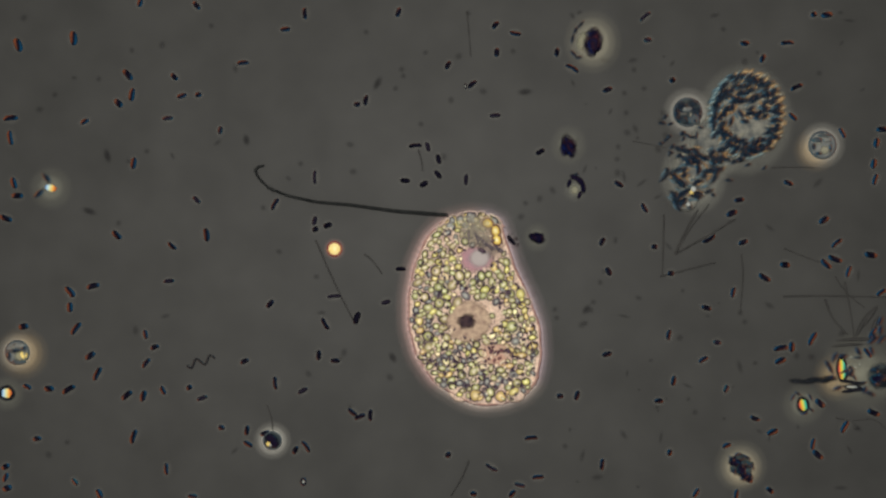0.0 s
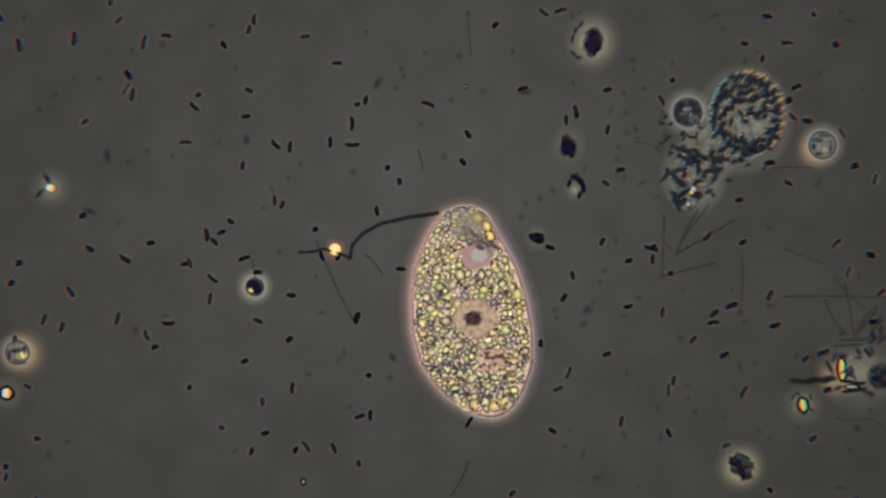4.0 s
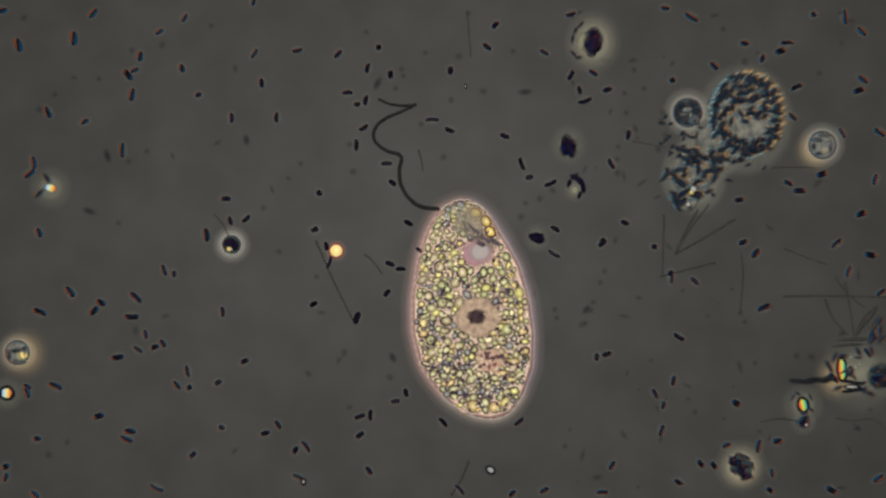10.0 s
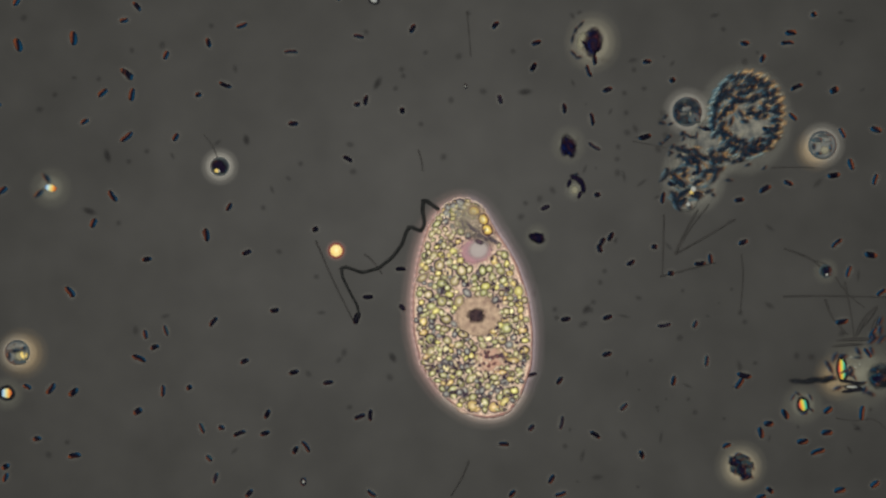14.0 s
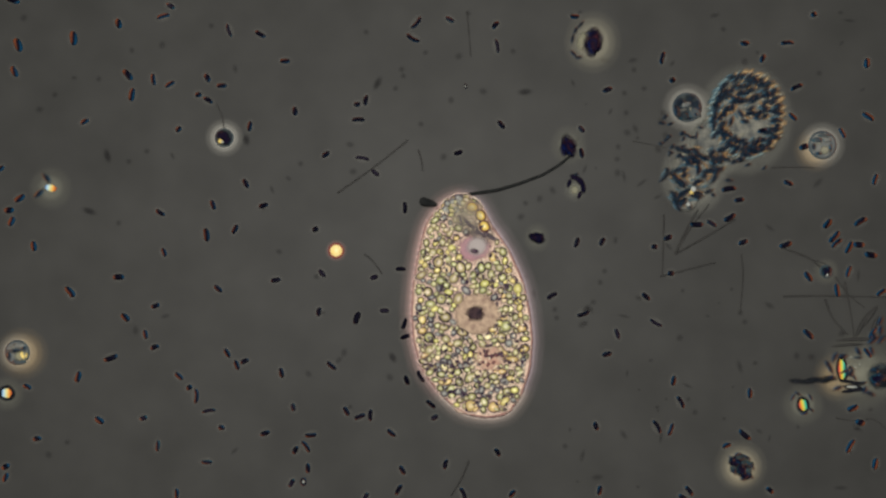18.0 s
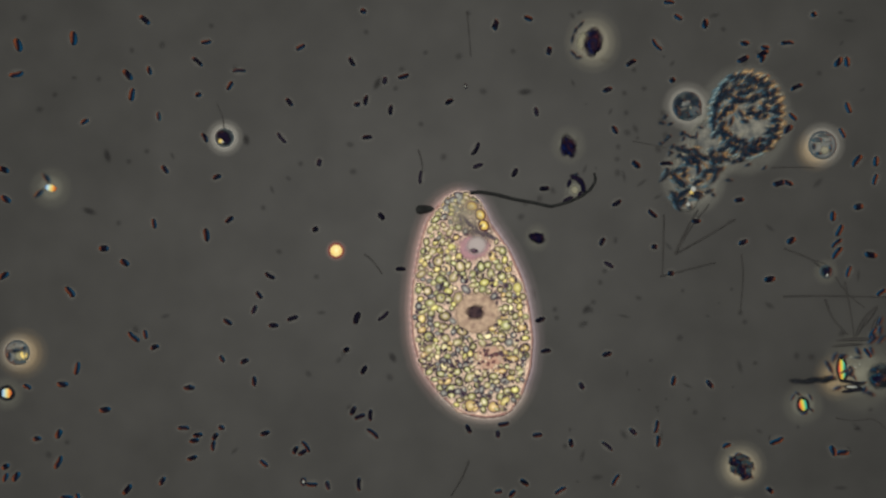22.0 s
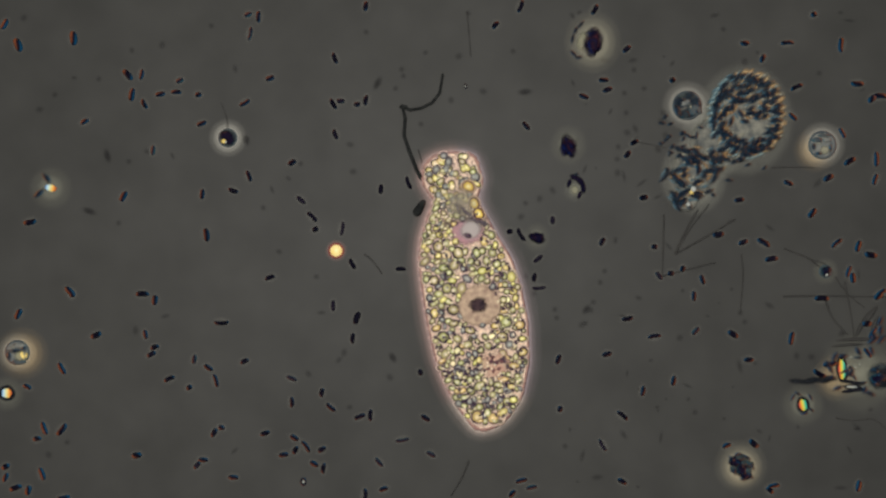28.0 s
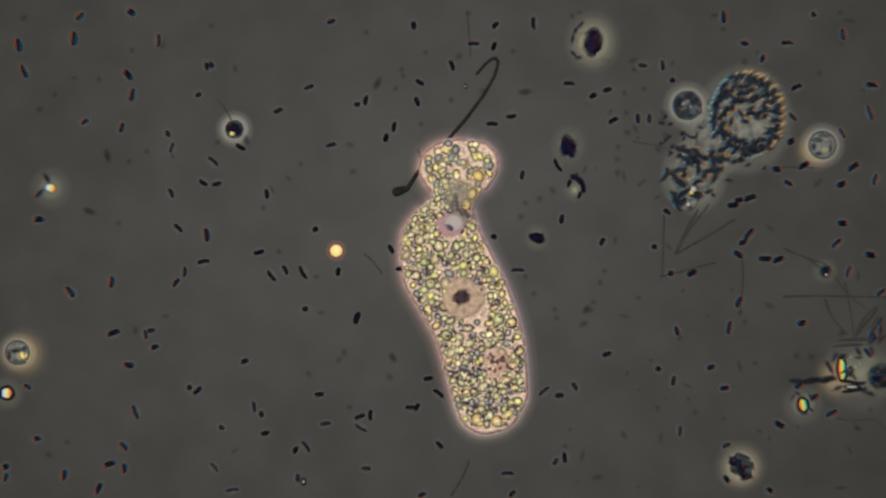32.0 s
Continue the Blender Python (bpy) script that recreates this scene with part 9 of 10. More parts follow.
drift(22.1, 139, 870, 101, 23, 113, 608, 110, 23.5, 69, 449, 119, 24, 50, 271, 40, 24.5, 55, 155, 49, 25, 26, 100, 58)
drift(22.1, 292, 847, 57, 22.5, 305, 784, 66, 23, 296, 632, 75, 23.5, 308, 479, 84, 24, 283, 234, 90, 24.5, 271, 18, 99)
drift(22.2, 930, 277, 62, 22.5, 954, 231, 71, 23, 939, 96, 80)
drift(22.4, 469, 873, 21, 23, 442, 717, 30, 24, 428, 370, -50, 25, 444, 19, -41)
drift(22.5, 671, 854, 111, 23, 585, 707, 120, 23.5, 557, 504, 129, 24, 571, 342, 210, 24.4, 560, 202, 219)
drift(22.5, 312, 867, 36, 23, 259, 766, 45, 24, 131, 663, 100, 25, 83, 434, 109)
drift(22.7, 1226, 738, 31, 23, 1222, 626, 40, 23.5, 1181, 504, 49, 24, 1114, 331, 100, 25, 1101, 10, 109)
drift(22.8, 375, 740, 20, 23, 378, 674, 20, 24, 369, 320, 10)
drift(23, 518, 717, 140, 23.5, 499, 585, 149, 24, 482, 380, 90, 24.5, 485, 136, 99, 24.8, 485, 32, 108)
drift(23, 308, 743, 65, 23.5, 348, 510, 74)
drift(23, 103, 630, 10)
drift(23, 66, 736, 10, 24, 13, 478, 40)
drift(23, 617, 727, 100, 24, 585, 385, 120)
drift(23, 152, 788, 20, 24, 129, 546, -30)
drift(23, 181, 810, 0, 24, 170, 529, 40, 25, 210, 195, 49)
drift(23, 66, 823, 90, 24, 33, 657, 0)
drift(23, 88, 860, 30, 24, 59, 581, -20)
drift(23, 721, 780, 60, 24, 690, 511, 0, 24.5, 712, 335, 9, 25, 758, 210, 18, 25.5, 747, 93, 27)
drift(23, 776, 770, 160, 24, 720, 600, 120, 25, 730, 333, 129)
drift(23, 642, 816, 0, 24, 575, 463, 30, 25, 589, 98, 39)
drift(23, 530, 849, 80, 24, 509, 523, 50, 25, 518, 86, 59, 25.2, 521, 18, 68)
drift(23, 653, 861, 0, 24, 619, 660, 20, 25, 619, 361, 29, 25.4, 645, 230, 38)
drift(23, 686, 681, 20, 24, 652, 375, 60, 25, 674, 244, 69)
drift(23, 100, 579, 0)
drift(23, 1367, 669, 5, 24, 1451, 528, -20, 25, 1543, 390, -11)
drift(23, 1133, 750, 70, 24, 1112, 436, 60, 25, 1137, 7, 69)
drift(23, 1187, 792, 160, 23.5, 1185, 675, 169, 25.5, 1147, 54, 178)
drift(23, 1334, 771, 140, 24, 1322, 486, 85)
drift(23, 1488, 772, 5, 24, 1491, 514, 90, 25, 1484, 195, 99)
drift(23, 1241, 856, 140, 24, 1204, 560, 80)
drift(23.3, 1220, 856, -9, 24, 1168, 608, 0, 25, 1098, 210, 9, 25.5, 1072, 161, 18)
drift(23.5, 479, 770, 21, 24, 459, 617, 30, 24.5, 446, 467, 39, 25, 453, 256, 48, 25.5, 446, 44, 57)
drift(23.6, 827, 861, 111, 24, 781, 790, 120, 24.5, 715, 684, 129, 25, 684, 530, 138, 25.2, 689, 455, 147)
drift(23.8, 504, 865, 60, 24, 492, 812, 60, 24.5, 472, 648, 69, 25, 485, 466, 78, 25.5, 482, 259, 87)
drift(24, 1188, 834, 140, 25, 1132, 461, 149, 25.5, 1083, 280, 158)
drift(24, 903, 874, 96, 24.5, 963, 749, 110, 25, 988, 559, 124, 25.5, 1086, 344, 138)
drift(24, 1029, 868, 0, 24.5, 1047, 734, 9, 25, 1020, 586, 18, 25.5, 978, 413, 27)
drift(24, 648, 641, 0, 24.6, 619, 407, 9, 25, 643, 251, 18)
drift(24, 470, 658, 100)
drift(24, 465, 682, 55, 25, 438, 357, 64)
drift(24, 666, 773, 5, 24.5, 691, 669, 14, 25.5, 698, 355, 23)
drift(24, 517, 814, 100, 25, 459, 495, 109, 25.5, 453, 354, 118)
drift(24, 478, 752, 20)
drift(24, 48, 796, 0, 25, 70, 419, 9)
drift(24, 58, 844, 40, 25, 5, 560, 49)
drift(24, 137, 849, 20, 25, 113, 570, 29, 25.5, 70, 432, 38)
drift(24, 321, 878, 0, 24.5, 306, 729, 9, 25, 312, 560, 18, 25.5, 320, 358, 27)
drift(24, 5, 673, 90)
drift(24, 1088, 591, 60)
drift(24, 1052, 614, 50, 25, 962, 150, 59, 25.2, 960, 77, 68)
drift(24, 1338, 661, 150)
drift(24, 970, 694, 20, 25, 905, 372, 29)
drift(24, 1094, 790, 120, 25, 1046, 457, 129)
drift(24, 1071, 809, 100, 25, 1022, 440, 109)
drift(24, 1045, 789, 60, 25, 1062, 547, 69)
drift(24, 1210, 769, 110, 25, 1107, 446, 119)
drift(24, 878, 841, 110, 25, 813, 743, 119)
drift(24, 992, 859, 20, 25, 1035, 775, 29)
drift(24, 1453, 721, 90, 25, 1446, 414, 99)
drift(24, 1484, 758, 0, 25, 1519, 404, 9)
drift(24, 1414, 598, 150)
drift(24, 1024, 738, 20)
drift(24.2, 668, 879, 26, 25, 586, 625, 40, 25.4, 576, 485, 54)
drift(24.3, 305, 832, 108, 25, 286, 655, 122, 25.5, 305, 533, 136)
drift(24.4, 1049, 853, 58, 25, 1063, 655, 72)
drift(24.5, 815, 315, 91, 25, 799, 220, 105, 25.5, 790, 98, 119)
drift(24.5, 438, 854, 67, 25, 429, 691, 81, 25.5, 418, 519, 95)
drift(24.5, 420, 851, 57, 25, 409, 680, 71, 25.5, 400, 513, 85)
drift(24.5, 312, 880, 65, 25, 289, 714, 79)
drift(24.5, 908, 871, 108, 25, 838, 787, 122, 25.5, 755, 710, 136)
drift(24.5, 1363, 867, 176, 25, 1315, 753, 190, 25.5, 1303, 574, 204)
drift(24.6, 951, 874, 169, 25, 962, 747, 183, 25.5, 997, 550, 197)
drift(24.8, 539, 752, 155, 25, 530, 723, 169, 25.5, 510, 557, 183)
drift(25, 292, 812, 150, 25.5, 280, 649, 164)
drift(25, 1340, 649, 52, 25.5, 1392, 547, 66)
drift(25, 230, 763, 176, 25.5, 217, 616, 190)
drift(25, 620, 672, 49, 25.4, 605, 505, 63)
drift(25, 180, 602, 22)
drift(25, 609, 687, 90)
drift(25, 260, 733, 132)
drift(25, 182, 799, 61)
drift(25, 268, 858, 116)
drift(25, 59, 863, 51)
drift(25, 607, 865, 174)
drift(25, 719, 879, 82)
drift(25, 1177, 562, 86)
drift(25, 1343, 711, 96)
drift(25, 1464, 724, 157)
drift(25, 1374, 740, 178)
drift(25, 1404, 762, 95)
drift(25, 1474, 766, 79)
drift(25, 1066, 806, 111)
drift(25, 1109, 781, 12)
drift(25, 1100, 833, 77)
drift(25, 1213, 844, 153)
drift(25, 1433, 830, 140)
drift(25, 1481, 869, 11)
drift(25, 1556, 854, 154)
drift(25, 992, 875, 69)
drift(27.5, 116, 787, 111, 28, 110, 652, 120, 28.5, 70, 514, 129, 29, 43, 340, 125, 29.5, 28, 173, 134, 30, 31, 78, 143)
drift(27.5, 315, 782, 16, 28, 300, 671, 25, 28.5, 303, 528, 34, 29, 315, 348, 60, 29.7, 329, 9, 69)
drift(27.5, 623, 859, 71, 28, 570, 695, 80, 29, 493, 254, 10)
drift(27.5, 1174, 424, 41, 28, 1110, 273, 50, 28.5, 1132, 86, 59, 28.9, 1170, 3, 68)
drift(27.5, 191, 490, 51, 28, 219, 348, 60, 28.5, 207, 124, 69, 28.8, 190, 14, 78)
drift(27.5, 383, 810, 96, 28, 381, 674, 105, 29, 366, 319, 30)
drift(27.5, 550, 858, 81, 28, 516, 712, 90, 28.5, 492, 525, 99, 29, 519, 311, 85, 29.5, 496, 60, 94)
drift(27.5, 484, 354, 6, 28, 478, 139, 15, 28.3, 484, 29, 24)
drift(27.5, 492, 660, 11, 28, 478, 492, 20, 28.3, 461, 380, 29, 29, 469, 72, 20)
drift(27.5, 1029, 606, 81, 28, 978, 390, 90, 28.3, 945, 279, 99, 29, 915, 69, 130)
drift(27.5, 674, 518, 76, 28, 674, 335, 85, 28.2, 703, 251, 85, 29, 766, 11, 80)
drift(27.5, 534, 493, 131, 28, 533, 354, 140, 29, 543, 44, 120)
drift(27.5, 456, 265, 71, 28, 442, 60, 80)
drift(27.5, 423, 528, 151, 28, 413, 337, 160, 28.5, 418, 211, 169)
drift(27.5, 176, 743, 16, 28, 170, 593, 25, 28.5, 214, 413, 34, 29, 221, 217, 30)
drift(27.5, 548, 234, 101, 28, 593, 103, 110)
drift(27.5, 619, 344, -9, 28, 603, 179, 0)
drift(27.5, 450, 488, 101, 28, 440, 312, 110, 28.5, 450, 89, 119)
drift(27.5, 1178, 736, 1, 28, 1158, 596, 10, 29, 1121, 267, 90)
drift(27.5, 1236, 674, 101, 28, 1243, 495, 110)
drift(27.5, 982, 576, 31, 28, 952, 458, 40)
drift(27.6, 1093, 850, 131, 28, 1101, 736, 140, 28.5, 1090, 544, 149, 29, 1056, 398, 120, 30, 991, 54, 110)
drift(27.8, 508, 861, 10, 28, 502, 805, 10, 29, 469, 449, 65, 30, 462, 12, 100)
drift(27.8, 562, 873, 24, 28, 570, 796, 33, 28.5, 544, 590, 42, 29, 557, 488, 51, 30, 548, 182, 60)
drift(27.8, 1231, 652, 45, 28, 1231, 586, 45, 29, 1146, 358, 30, 30, 1174, 53, 5)
drift(27.8, 985, 720, 70, 28, 988, 636, 70, 28.4, 968, 472, 79)
drift(28, 586, 721, 140, 28.5, 557, 557, 149, 29, 542, 363, 60, 29.5, 559, 279, 69, 30, 524, 54, 130, 30.2, 539, 11, 130)
drift(28, 413, 845, 0, 29, 381, 493, -30, 30, 389, 89, 0)
drift(28, 271, 266, 85, 28.5, 245, 31, 94)
drift(28, 991, 724, 80, 28.5, 989, 514, 89, 30, 834, 96, 160)
drift(28, 344, 636, 80, 29, 335, 275, 150)
drift(28, 671, 818, 130, 28.4, 643, 767, 139, 29, 603, 609, 70, 29.5, 559, 488, 79, 30, 534, 389, 140, 31, 523, 150, 210, 31.5, 512, 17, 219)
drift(28, 753, 740, 145, 28.3, 715, 634, 154, 29, 668, 361, 75, 30, 637, 96, 100, 30.3, 636, 6, 109)
drift(28, 625, 599, 85, 28.2, 616, 513, 85, 29, 652, 213, 5)
drift(28, 439, 26, 20)
drift(28, 458, 30, 90)
drift(28, 433, 182, 30)
drift(28, 357, 219, 20)
drift(28, 250, 132, 80)
drift(28, 284, 167, 10)
drift(28, 256, 184, 120)
drift(28, 312, 164, 0)
drift(28, 318, 143, 20)
drift(28, 53, 393, 10, 28.5, 33, 214, 19)
drift(28, 252, 521, 0, 28.5, 272, 361, 9, 29, 259, 117, 0)
drift(28, 392, 570, 0, 29, 363, 222, -40)
drift(28, 268, 627, 30, 28.5, 287, 474, 39, 29, 287, 249, 120)
drift(28, 369, 651, 150, 29, 339, 245, 220)
drift(28, 33, 556, 60)
drift(28, 516, 670, 160, 28.5, 497, 477, 169, 29, 483, 340, 150)
drift(28, 594, 238, 110, 28.5, 596, 62, 119)
drift(28, 624, 467, 120)
drift(28, 590, 541, 90, 29, 593, 162, 20)
drift(28, 744, 659, 110, 29, 711, 295, 20, 30, 708, 11, 20)
drift(28, 712, 778, 10, 28.5, 652, 597, 19, 29, 635, 421, -60, 29.6, 740, 248, -99, 30, 769, 185, -90, 30.7, 753, 15, -81)
drift(28, 763, 804, 150, 29, 672, 534, 200, 30, 692, 146, 250)
drift(28, 679, 866, 20, 29, 592, 487, 70, 30, 591, 147, 60)
drift(28, 556, 821, 150, 28.5, 526, 667, 159, 29, 523, 451, 200, 30, 533, 86, 110)
drift(28, 573, 829, 80, 29, 506, 464, 70, 30, 422, 209, 30)
drift(28, 521, 775, 150, 29, 482, 384, 140, 30, 470, 44, 200)
drift(28, 379, 766, 60, 28.5, 376, 594, 69, 29, 461, 390, 85, 30, 382, 50, 10)
drift(28, 79, 758, 110, 29, 67, 468, 20)
drift(28, 109, 760, 50, 28.5, 107, 602, 59, 29, 38, 465, 15, 30, 24, 181, -50)
drift(28, 74, 839, 110, 29, 55, 639, 40)
drift(28, 50, 868, 70, 28.5, 30, 752, 79, 29, 27, 672, 0, 30, 8, 410, -70)
drift(28, 28, 864, 20)
drift(28, 242, 806, 10, 29, 232, 522, 10, 30, 246, 147, -30)
drift(28, 8, 43, 60)
drift(28, 605, 405, 80, 28.5, 635, 244, 89, 29, 670, 29, 65)
drift(28, 517, 288, 30)
drift(28, 1052, 17, 60)
drift(28, 1068, 142, 0)
drift(28, 1109, 87, 40)
drift(28, 1033, 171, 160)
drift(28, 931, 223, 130, 28.5, 909, 69, 139)
drift(28, 1139, 350, 10, 28.5, 1116, 173, 19, 29, 1141, 67, 75)
drift(28, 923, 415, 120, 28.5, 835, 223, 129)
drift(28, 902, 410, 20, 28.5, 875, 250, 29, 29, 823, 143, 90)
drift(28, 946, 491, 80, 29, 808, 177, 0, 30, 769, 13, 80)
drift(28, 954, 509, 5, 29, 886, 233, -80, 30, 844, 29, -160)
drift(28, 1166, 488, 130, 28.5, 1104, 307, 139, 29, 1124, 108, 200)
drift(28, 1208, 476, 60, 29, 1108, 282, 60, 30, 1051, 30, 50)
drift(28, 1271, 415, 10)
drift(28, 1228, 524, 90, 28.5, 1149, 384, 99, 29, 1114, 175, 20)
drift(28, 1351, 430, 150)
drift(28, 1365, 459, 10, 28.5, 1397, 360, 19)
drift(28, 1297, 592, 150, 28.5, 1273, 390, 159)
drift(28, 1325, 637, 0, 28.5, 1314, 462, 9, 29, 1244, 385, 10, 30, 1138, 120, 10)
drift(28, 1137, 692, 80, 29, 1041, 251, 30)
drift(28, 1101, 852, 150, 28.5, 1107, 678, 159, 29, 1051, 439, 80, 30, 1009, 118, 150)
drift(28, 923, 851, 15, 28.5, 963, 692, 24, 29, 955, 579, 110, 30, 889, 166, 80)
drift(28, 1334, 785, 140, 28.5, 1296, 626, 149, 29, 1317, 500, 200)
drift(28, 1401, 599, 80, 29, 1353, 381, 10)
drift(28, 1454, 529, 0, 28.5, 1432, 382, 9)
drift(28, 1509, 492, 100, 28.5, 1557, 336, 109, 29, 1526, 235, 190)
drift(28, 1519, 436, 70, 28.5, 1524, 265, 79)
drift(28, 1437, 377, 50)
drift(28, 1550, 282, 90)
drift(28, 1504, 286, 30, 28.5, 1490, 100, 39)
drift(28, 1466, 315, 30, 29, 1490, 69, -30)
drift(28, 1517, 148, 0, 28.5, 1491, 70, 9)
drift(28, 1543, 175, 40, 28.5, 1529, 92, 49)
drift(28, 1489, 80, 85)
drift(28, 1557, 171, 0)
drift(28, 1519, 860, 80, 29, 1441, 486, 0, 30, 1547, 153, 50)
drift(28.2, 273, 859, 122, 28.5, 259, 767, 131, 29, 227, 686, 140, 30, 254, 387, 110, 30.5, 315, 205, 119, 31, 309, 34, 40)
drift(28.2, 364, 880, 86, 29, 358, 662, 95, 29.5, 348, 487, 104, 30, 335, 282, 85, 30.3, 334, 184, 94)
drift(28.4, 629, 874, 121, 29, 582, 704, 130, 29.5, 547, 553, 139, 31, 560, 214, 110, 31.5, 573, 67, 119)
drift(28.5, 394, 755, 1, 29, 458, 655, 10, 29.5, 436, 511, 19, 30, 433, 309, 85)
drift(28.5, 1095, 397, 11, 29, 1054, 153, 20)
drift(28.5, 357, 192, 86, 29, 355, 15, 95)
drift(28.5, 743, 250, 111, 29, 778, 151, 120)
drift(28.5, 178, 665, 11, 29, 232, 470, 20)
drift(28.5, 338, 762, 51, 29, 329, 671, 60, 30, 280, 329, 20)
drift(28.5, 202, 805, 86, 29, 193, 664, 95, 30, 203, 550, 40, 31, 237, 211, -30, 31.5, 219, 44, -21)
drift(28.5, 246, 813, 11, 29, 250, 644, 20, 30, 250, 423, 10, 31, 264, 190, -30)
drift(28.5, 467, 805, 141, 29, 482, 596, 150, 30, 473, 172, 120, 30.4, 467, 2, 129)
drift(28.5, 105, 853, 61, 29, 97, 730, 70, 30, 75, 470, 10, 31, 46, 202, 0)
drift(28.5, 134, 854, 31, 29, 128, 720, 40, 30, 42, 457, -40)
drift(28.5, 1525, 440, 1, 29, 1504, 263, 10, 30, 1454, 11, 80)
drift(28.5, 1436, 549, 151, 29, 1425, 387, 160)
drift(28.5, 941, 754, 11, 29, 941, 608, 20, 30, 878, 251, -50)
drift(28.5, 988, 761, 111, 29, 998, 566, 120, 30, 963, 161, 180)
drift(28.5, 1267, 751, 51, 29, 1273, 566, 60)
drift(28.5, 1218, 810, 21, 29, 1205, 624, 30, 30, 1144, 266, 60, 30.5, 1161, 164, 69)
drift(28.5, 1378, 818, 131, 29, 1335, 645, 140, 30, 1359, 420, 190)
drift(28.5, 1412, 822, 11, 29, 1397, 619, 20, 30, 1400, 350, 15)
drift(28.5, 1498, 770, -9, 30, 1537, 354, 0, 31, 1505, 27, 40)
drift(28.5, 864, 855, 91, 30, 886, 432, 100, 31, 851, 197, 20)
drift(28.5, 1074, 859, -9, 29, 1104, 700, 0, 30, 1089, 324, 10)
drift(28.5, 812, 879, 141, 29, 809, 770, 150, 30, 873, 423, 170, 31, 820, 39, 120)
drift(28.7, 617, 871, 21, 29, 591, 793, 30, 29.5, 554, 636, 39, 30, 528, 453, -50, 30.3, 510, 340, -41, 31, 427, 161, 0)
drift(28.8, 172, 856, 30, 29, 142, 821, 30, 30, 113, 557, 5, 30.5, 74, 440, 14, 31, 62, 294, 20, 31.5, 29, 116, 29)
drift(29, 220, 850, 10, 29.5, 207, 698, 19, 30, 236, 576, 10, 30.5, 266, 432, 19, 31, 205, 182, 70, 31.5, 181, 6, 79)
drift(29, 645, 841, 15, 29.5, 597, 695, 24, 30, 560, 510, 5, 31, 534, 163, -70, 31.5, 545, 13, -61)
drift(29, 1076, 625, 121, 29.5, 1080, 507, 135, 30, 1095, 300, 149)
drift(29, 245, 366, 80)
drift(29, 230, 717, 20, 30, 230, 376, 90)
drift(29, 168, 794, 150, 30, 159, 542, 220)
drift(29, 402, 849, 10, 30, 389, 630, 20, 31, 335, 351, 90)
drift(29, 411, 870, 60, 30, 382, 578, 20, 31, 355, 243, 30)
drift(29, 569, 868, 25, 30, 514, 562, 10, 31, 489, 227, -60)
drift(29, 706, 811, 150, 30, 622, 453, 80, 31, 642, 103, 90)
drift(29, 772, 807, 80, 30, 730, 556, 100, 31, 709, 229, 180)
drift(29, 1551, 375, 30, 30, 1542, 115, 80)
drift(29, 1477, 453, 10, 30, 1483, 196, 0, 31, 1474, 23, 10)
drift(29, 1308, 636, 10, 30, 1210, 550, 0)
drift(29, 1193, 711, 10, 30, 1112, 333, 0)
drift(29, 1223, 741, 140, 30, 1155, 468, 130, 31, 1157, 90, 200)
drift(29, 1318, 739, 20, 30, 1274, 400, 30, 31, 1218, 91, 45)
drift(29, 1500, 730, 20, 30, 1434, 410, 20, 31, 1467, 81, 80, 31.5, 1460, 38, 89)
drift(29, 1066, 752, 0, 30, 1018, 609, 0, 31, 917, 184, -60, 31.5, 903, 31, -51)
drift(29, 1010, 744, 90, 30, 948, 308, 90, 30.5, 900, 101, 99, 30.8, 894, 0, 108)
drift(29, 1255, 791, 30, 30, 1273, 435, -20, 31.5, 1257, 67, -11)
drift(29, 1474, 810, 150, 30, 1364, 509, 200)
drift(29, 1519, 873, 150, 30, 1499, 430, 190, 31, 1555, 218, 270, 31.5, 1518, 51, 279)
drift(29.1, 1246, 870, 112, 29.5, 1216, 704, 121, 30, 1225, 574, 130, 30.5, 1126, 472, 139, 31, 1072, 214, 150, 31.5, 1141, 69, 159)
drift(29.5, 90, 877, 41, 30, 80, 720, 50, 31, 23, 432, 130, 31.5, 5, 251, 139, 32, 43, 126, 120)
drift(29.5, 906, 870, 41, 30, 913, 816, 50, 30.5, 959, 612, 59, 31, 900, 407, 0, 31.5, 902, 302, 9)
drift(29.5, 239, 850, 91, 30, 222, 703, 100, 30.5, 208, 577, 109, 31, 239, 438, 30, 32, 232, 22, -40)
drift(29.5, 991, 876, 31, 30, 1070, 662, 40, 30.7, 1012, 375, 111, 31, 977, 234, 120, 31.5, 953, 48, 129)
drift(29.5, 429, 778, -9, 30, 383, 597, 0, 30.5, 381, 462, 9, 31, 372, 271, 80, 31.5, 359, 60, 89)
drift(29.7, 1046, 830, 71, 30, 1050, 743, 80, 31, 952, 576, 100, 31.5, 900, 410, 109, 32, 871, 220, 180)
drift(29.8, 184, 880, 95, 30, 181, 842, 95, 31, 155, 568, 60, 31.5, 207, 426, 69, 32, 215, 226, 75)
drift(30, 416, 825, 50, 31, 392, 481, 100, 31.3, 384, 371, 109)
drift(30, 433, 766, 7, 30.5, 495, 665, 16, 31, 464, 484, 25, 31.5, 447, 308, 34, 32, 374, 115, -50)
drift(30, 270, 576, 40, 30.5, 283, 407, 49, 31, 279, 193, 70)
drift(30, 799, 793, 136, 31, 675, 469, 145, 31.2, 675, 394, 145, 32, 738, 180, 110)
drift(30, 505, 727, 70, 31, 461, 354, 90)
drift(30, 590, 254, 85)
drift(30, 324, 415, 120)
drift(30, 517, 622, 160, 31, 505, 193, 205, 31.5, 490, 18, 214)
drift(30, 182, 567, 0, 31, 240, 262, 0)
drift(30, 307, 623, 0, 31, 312, 277, -70)
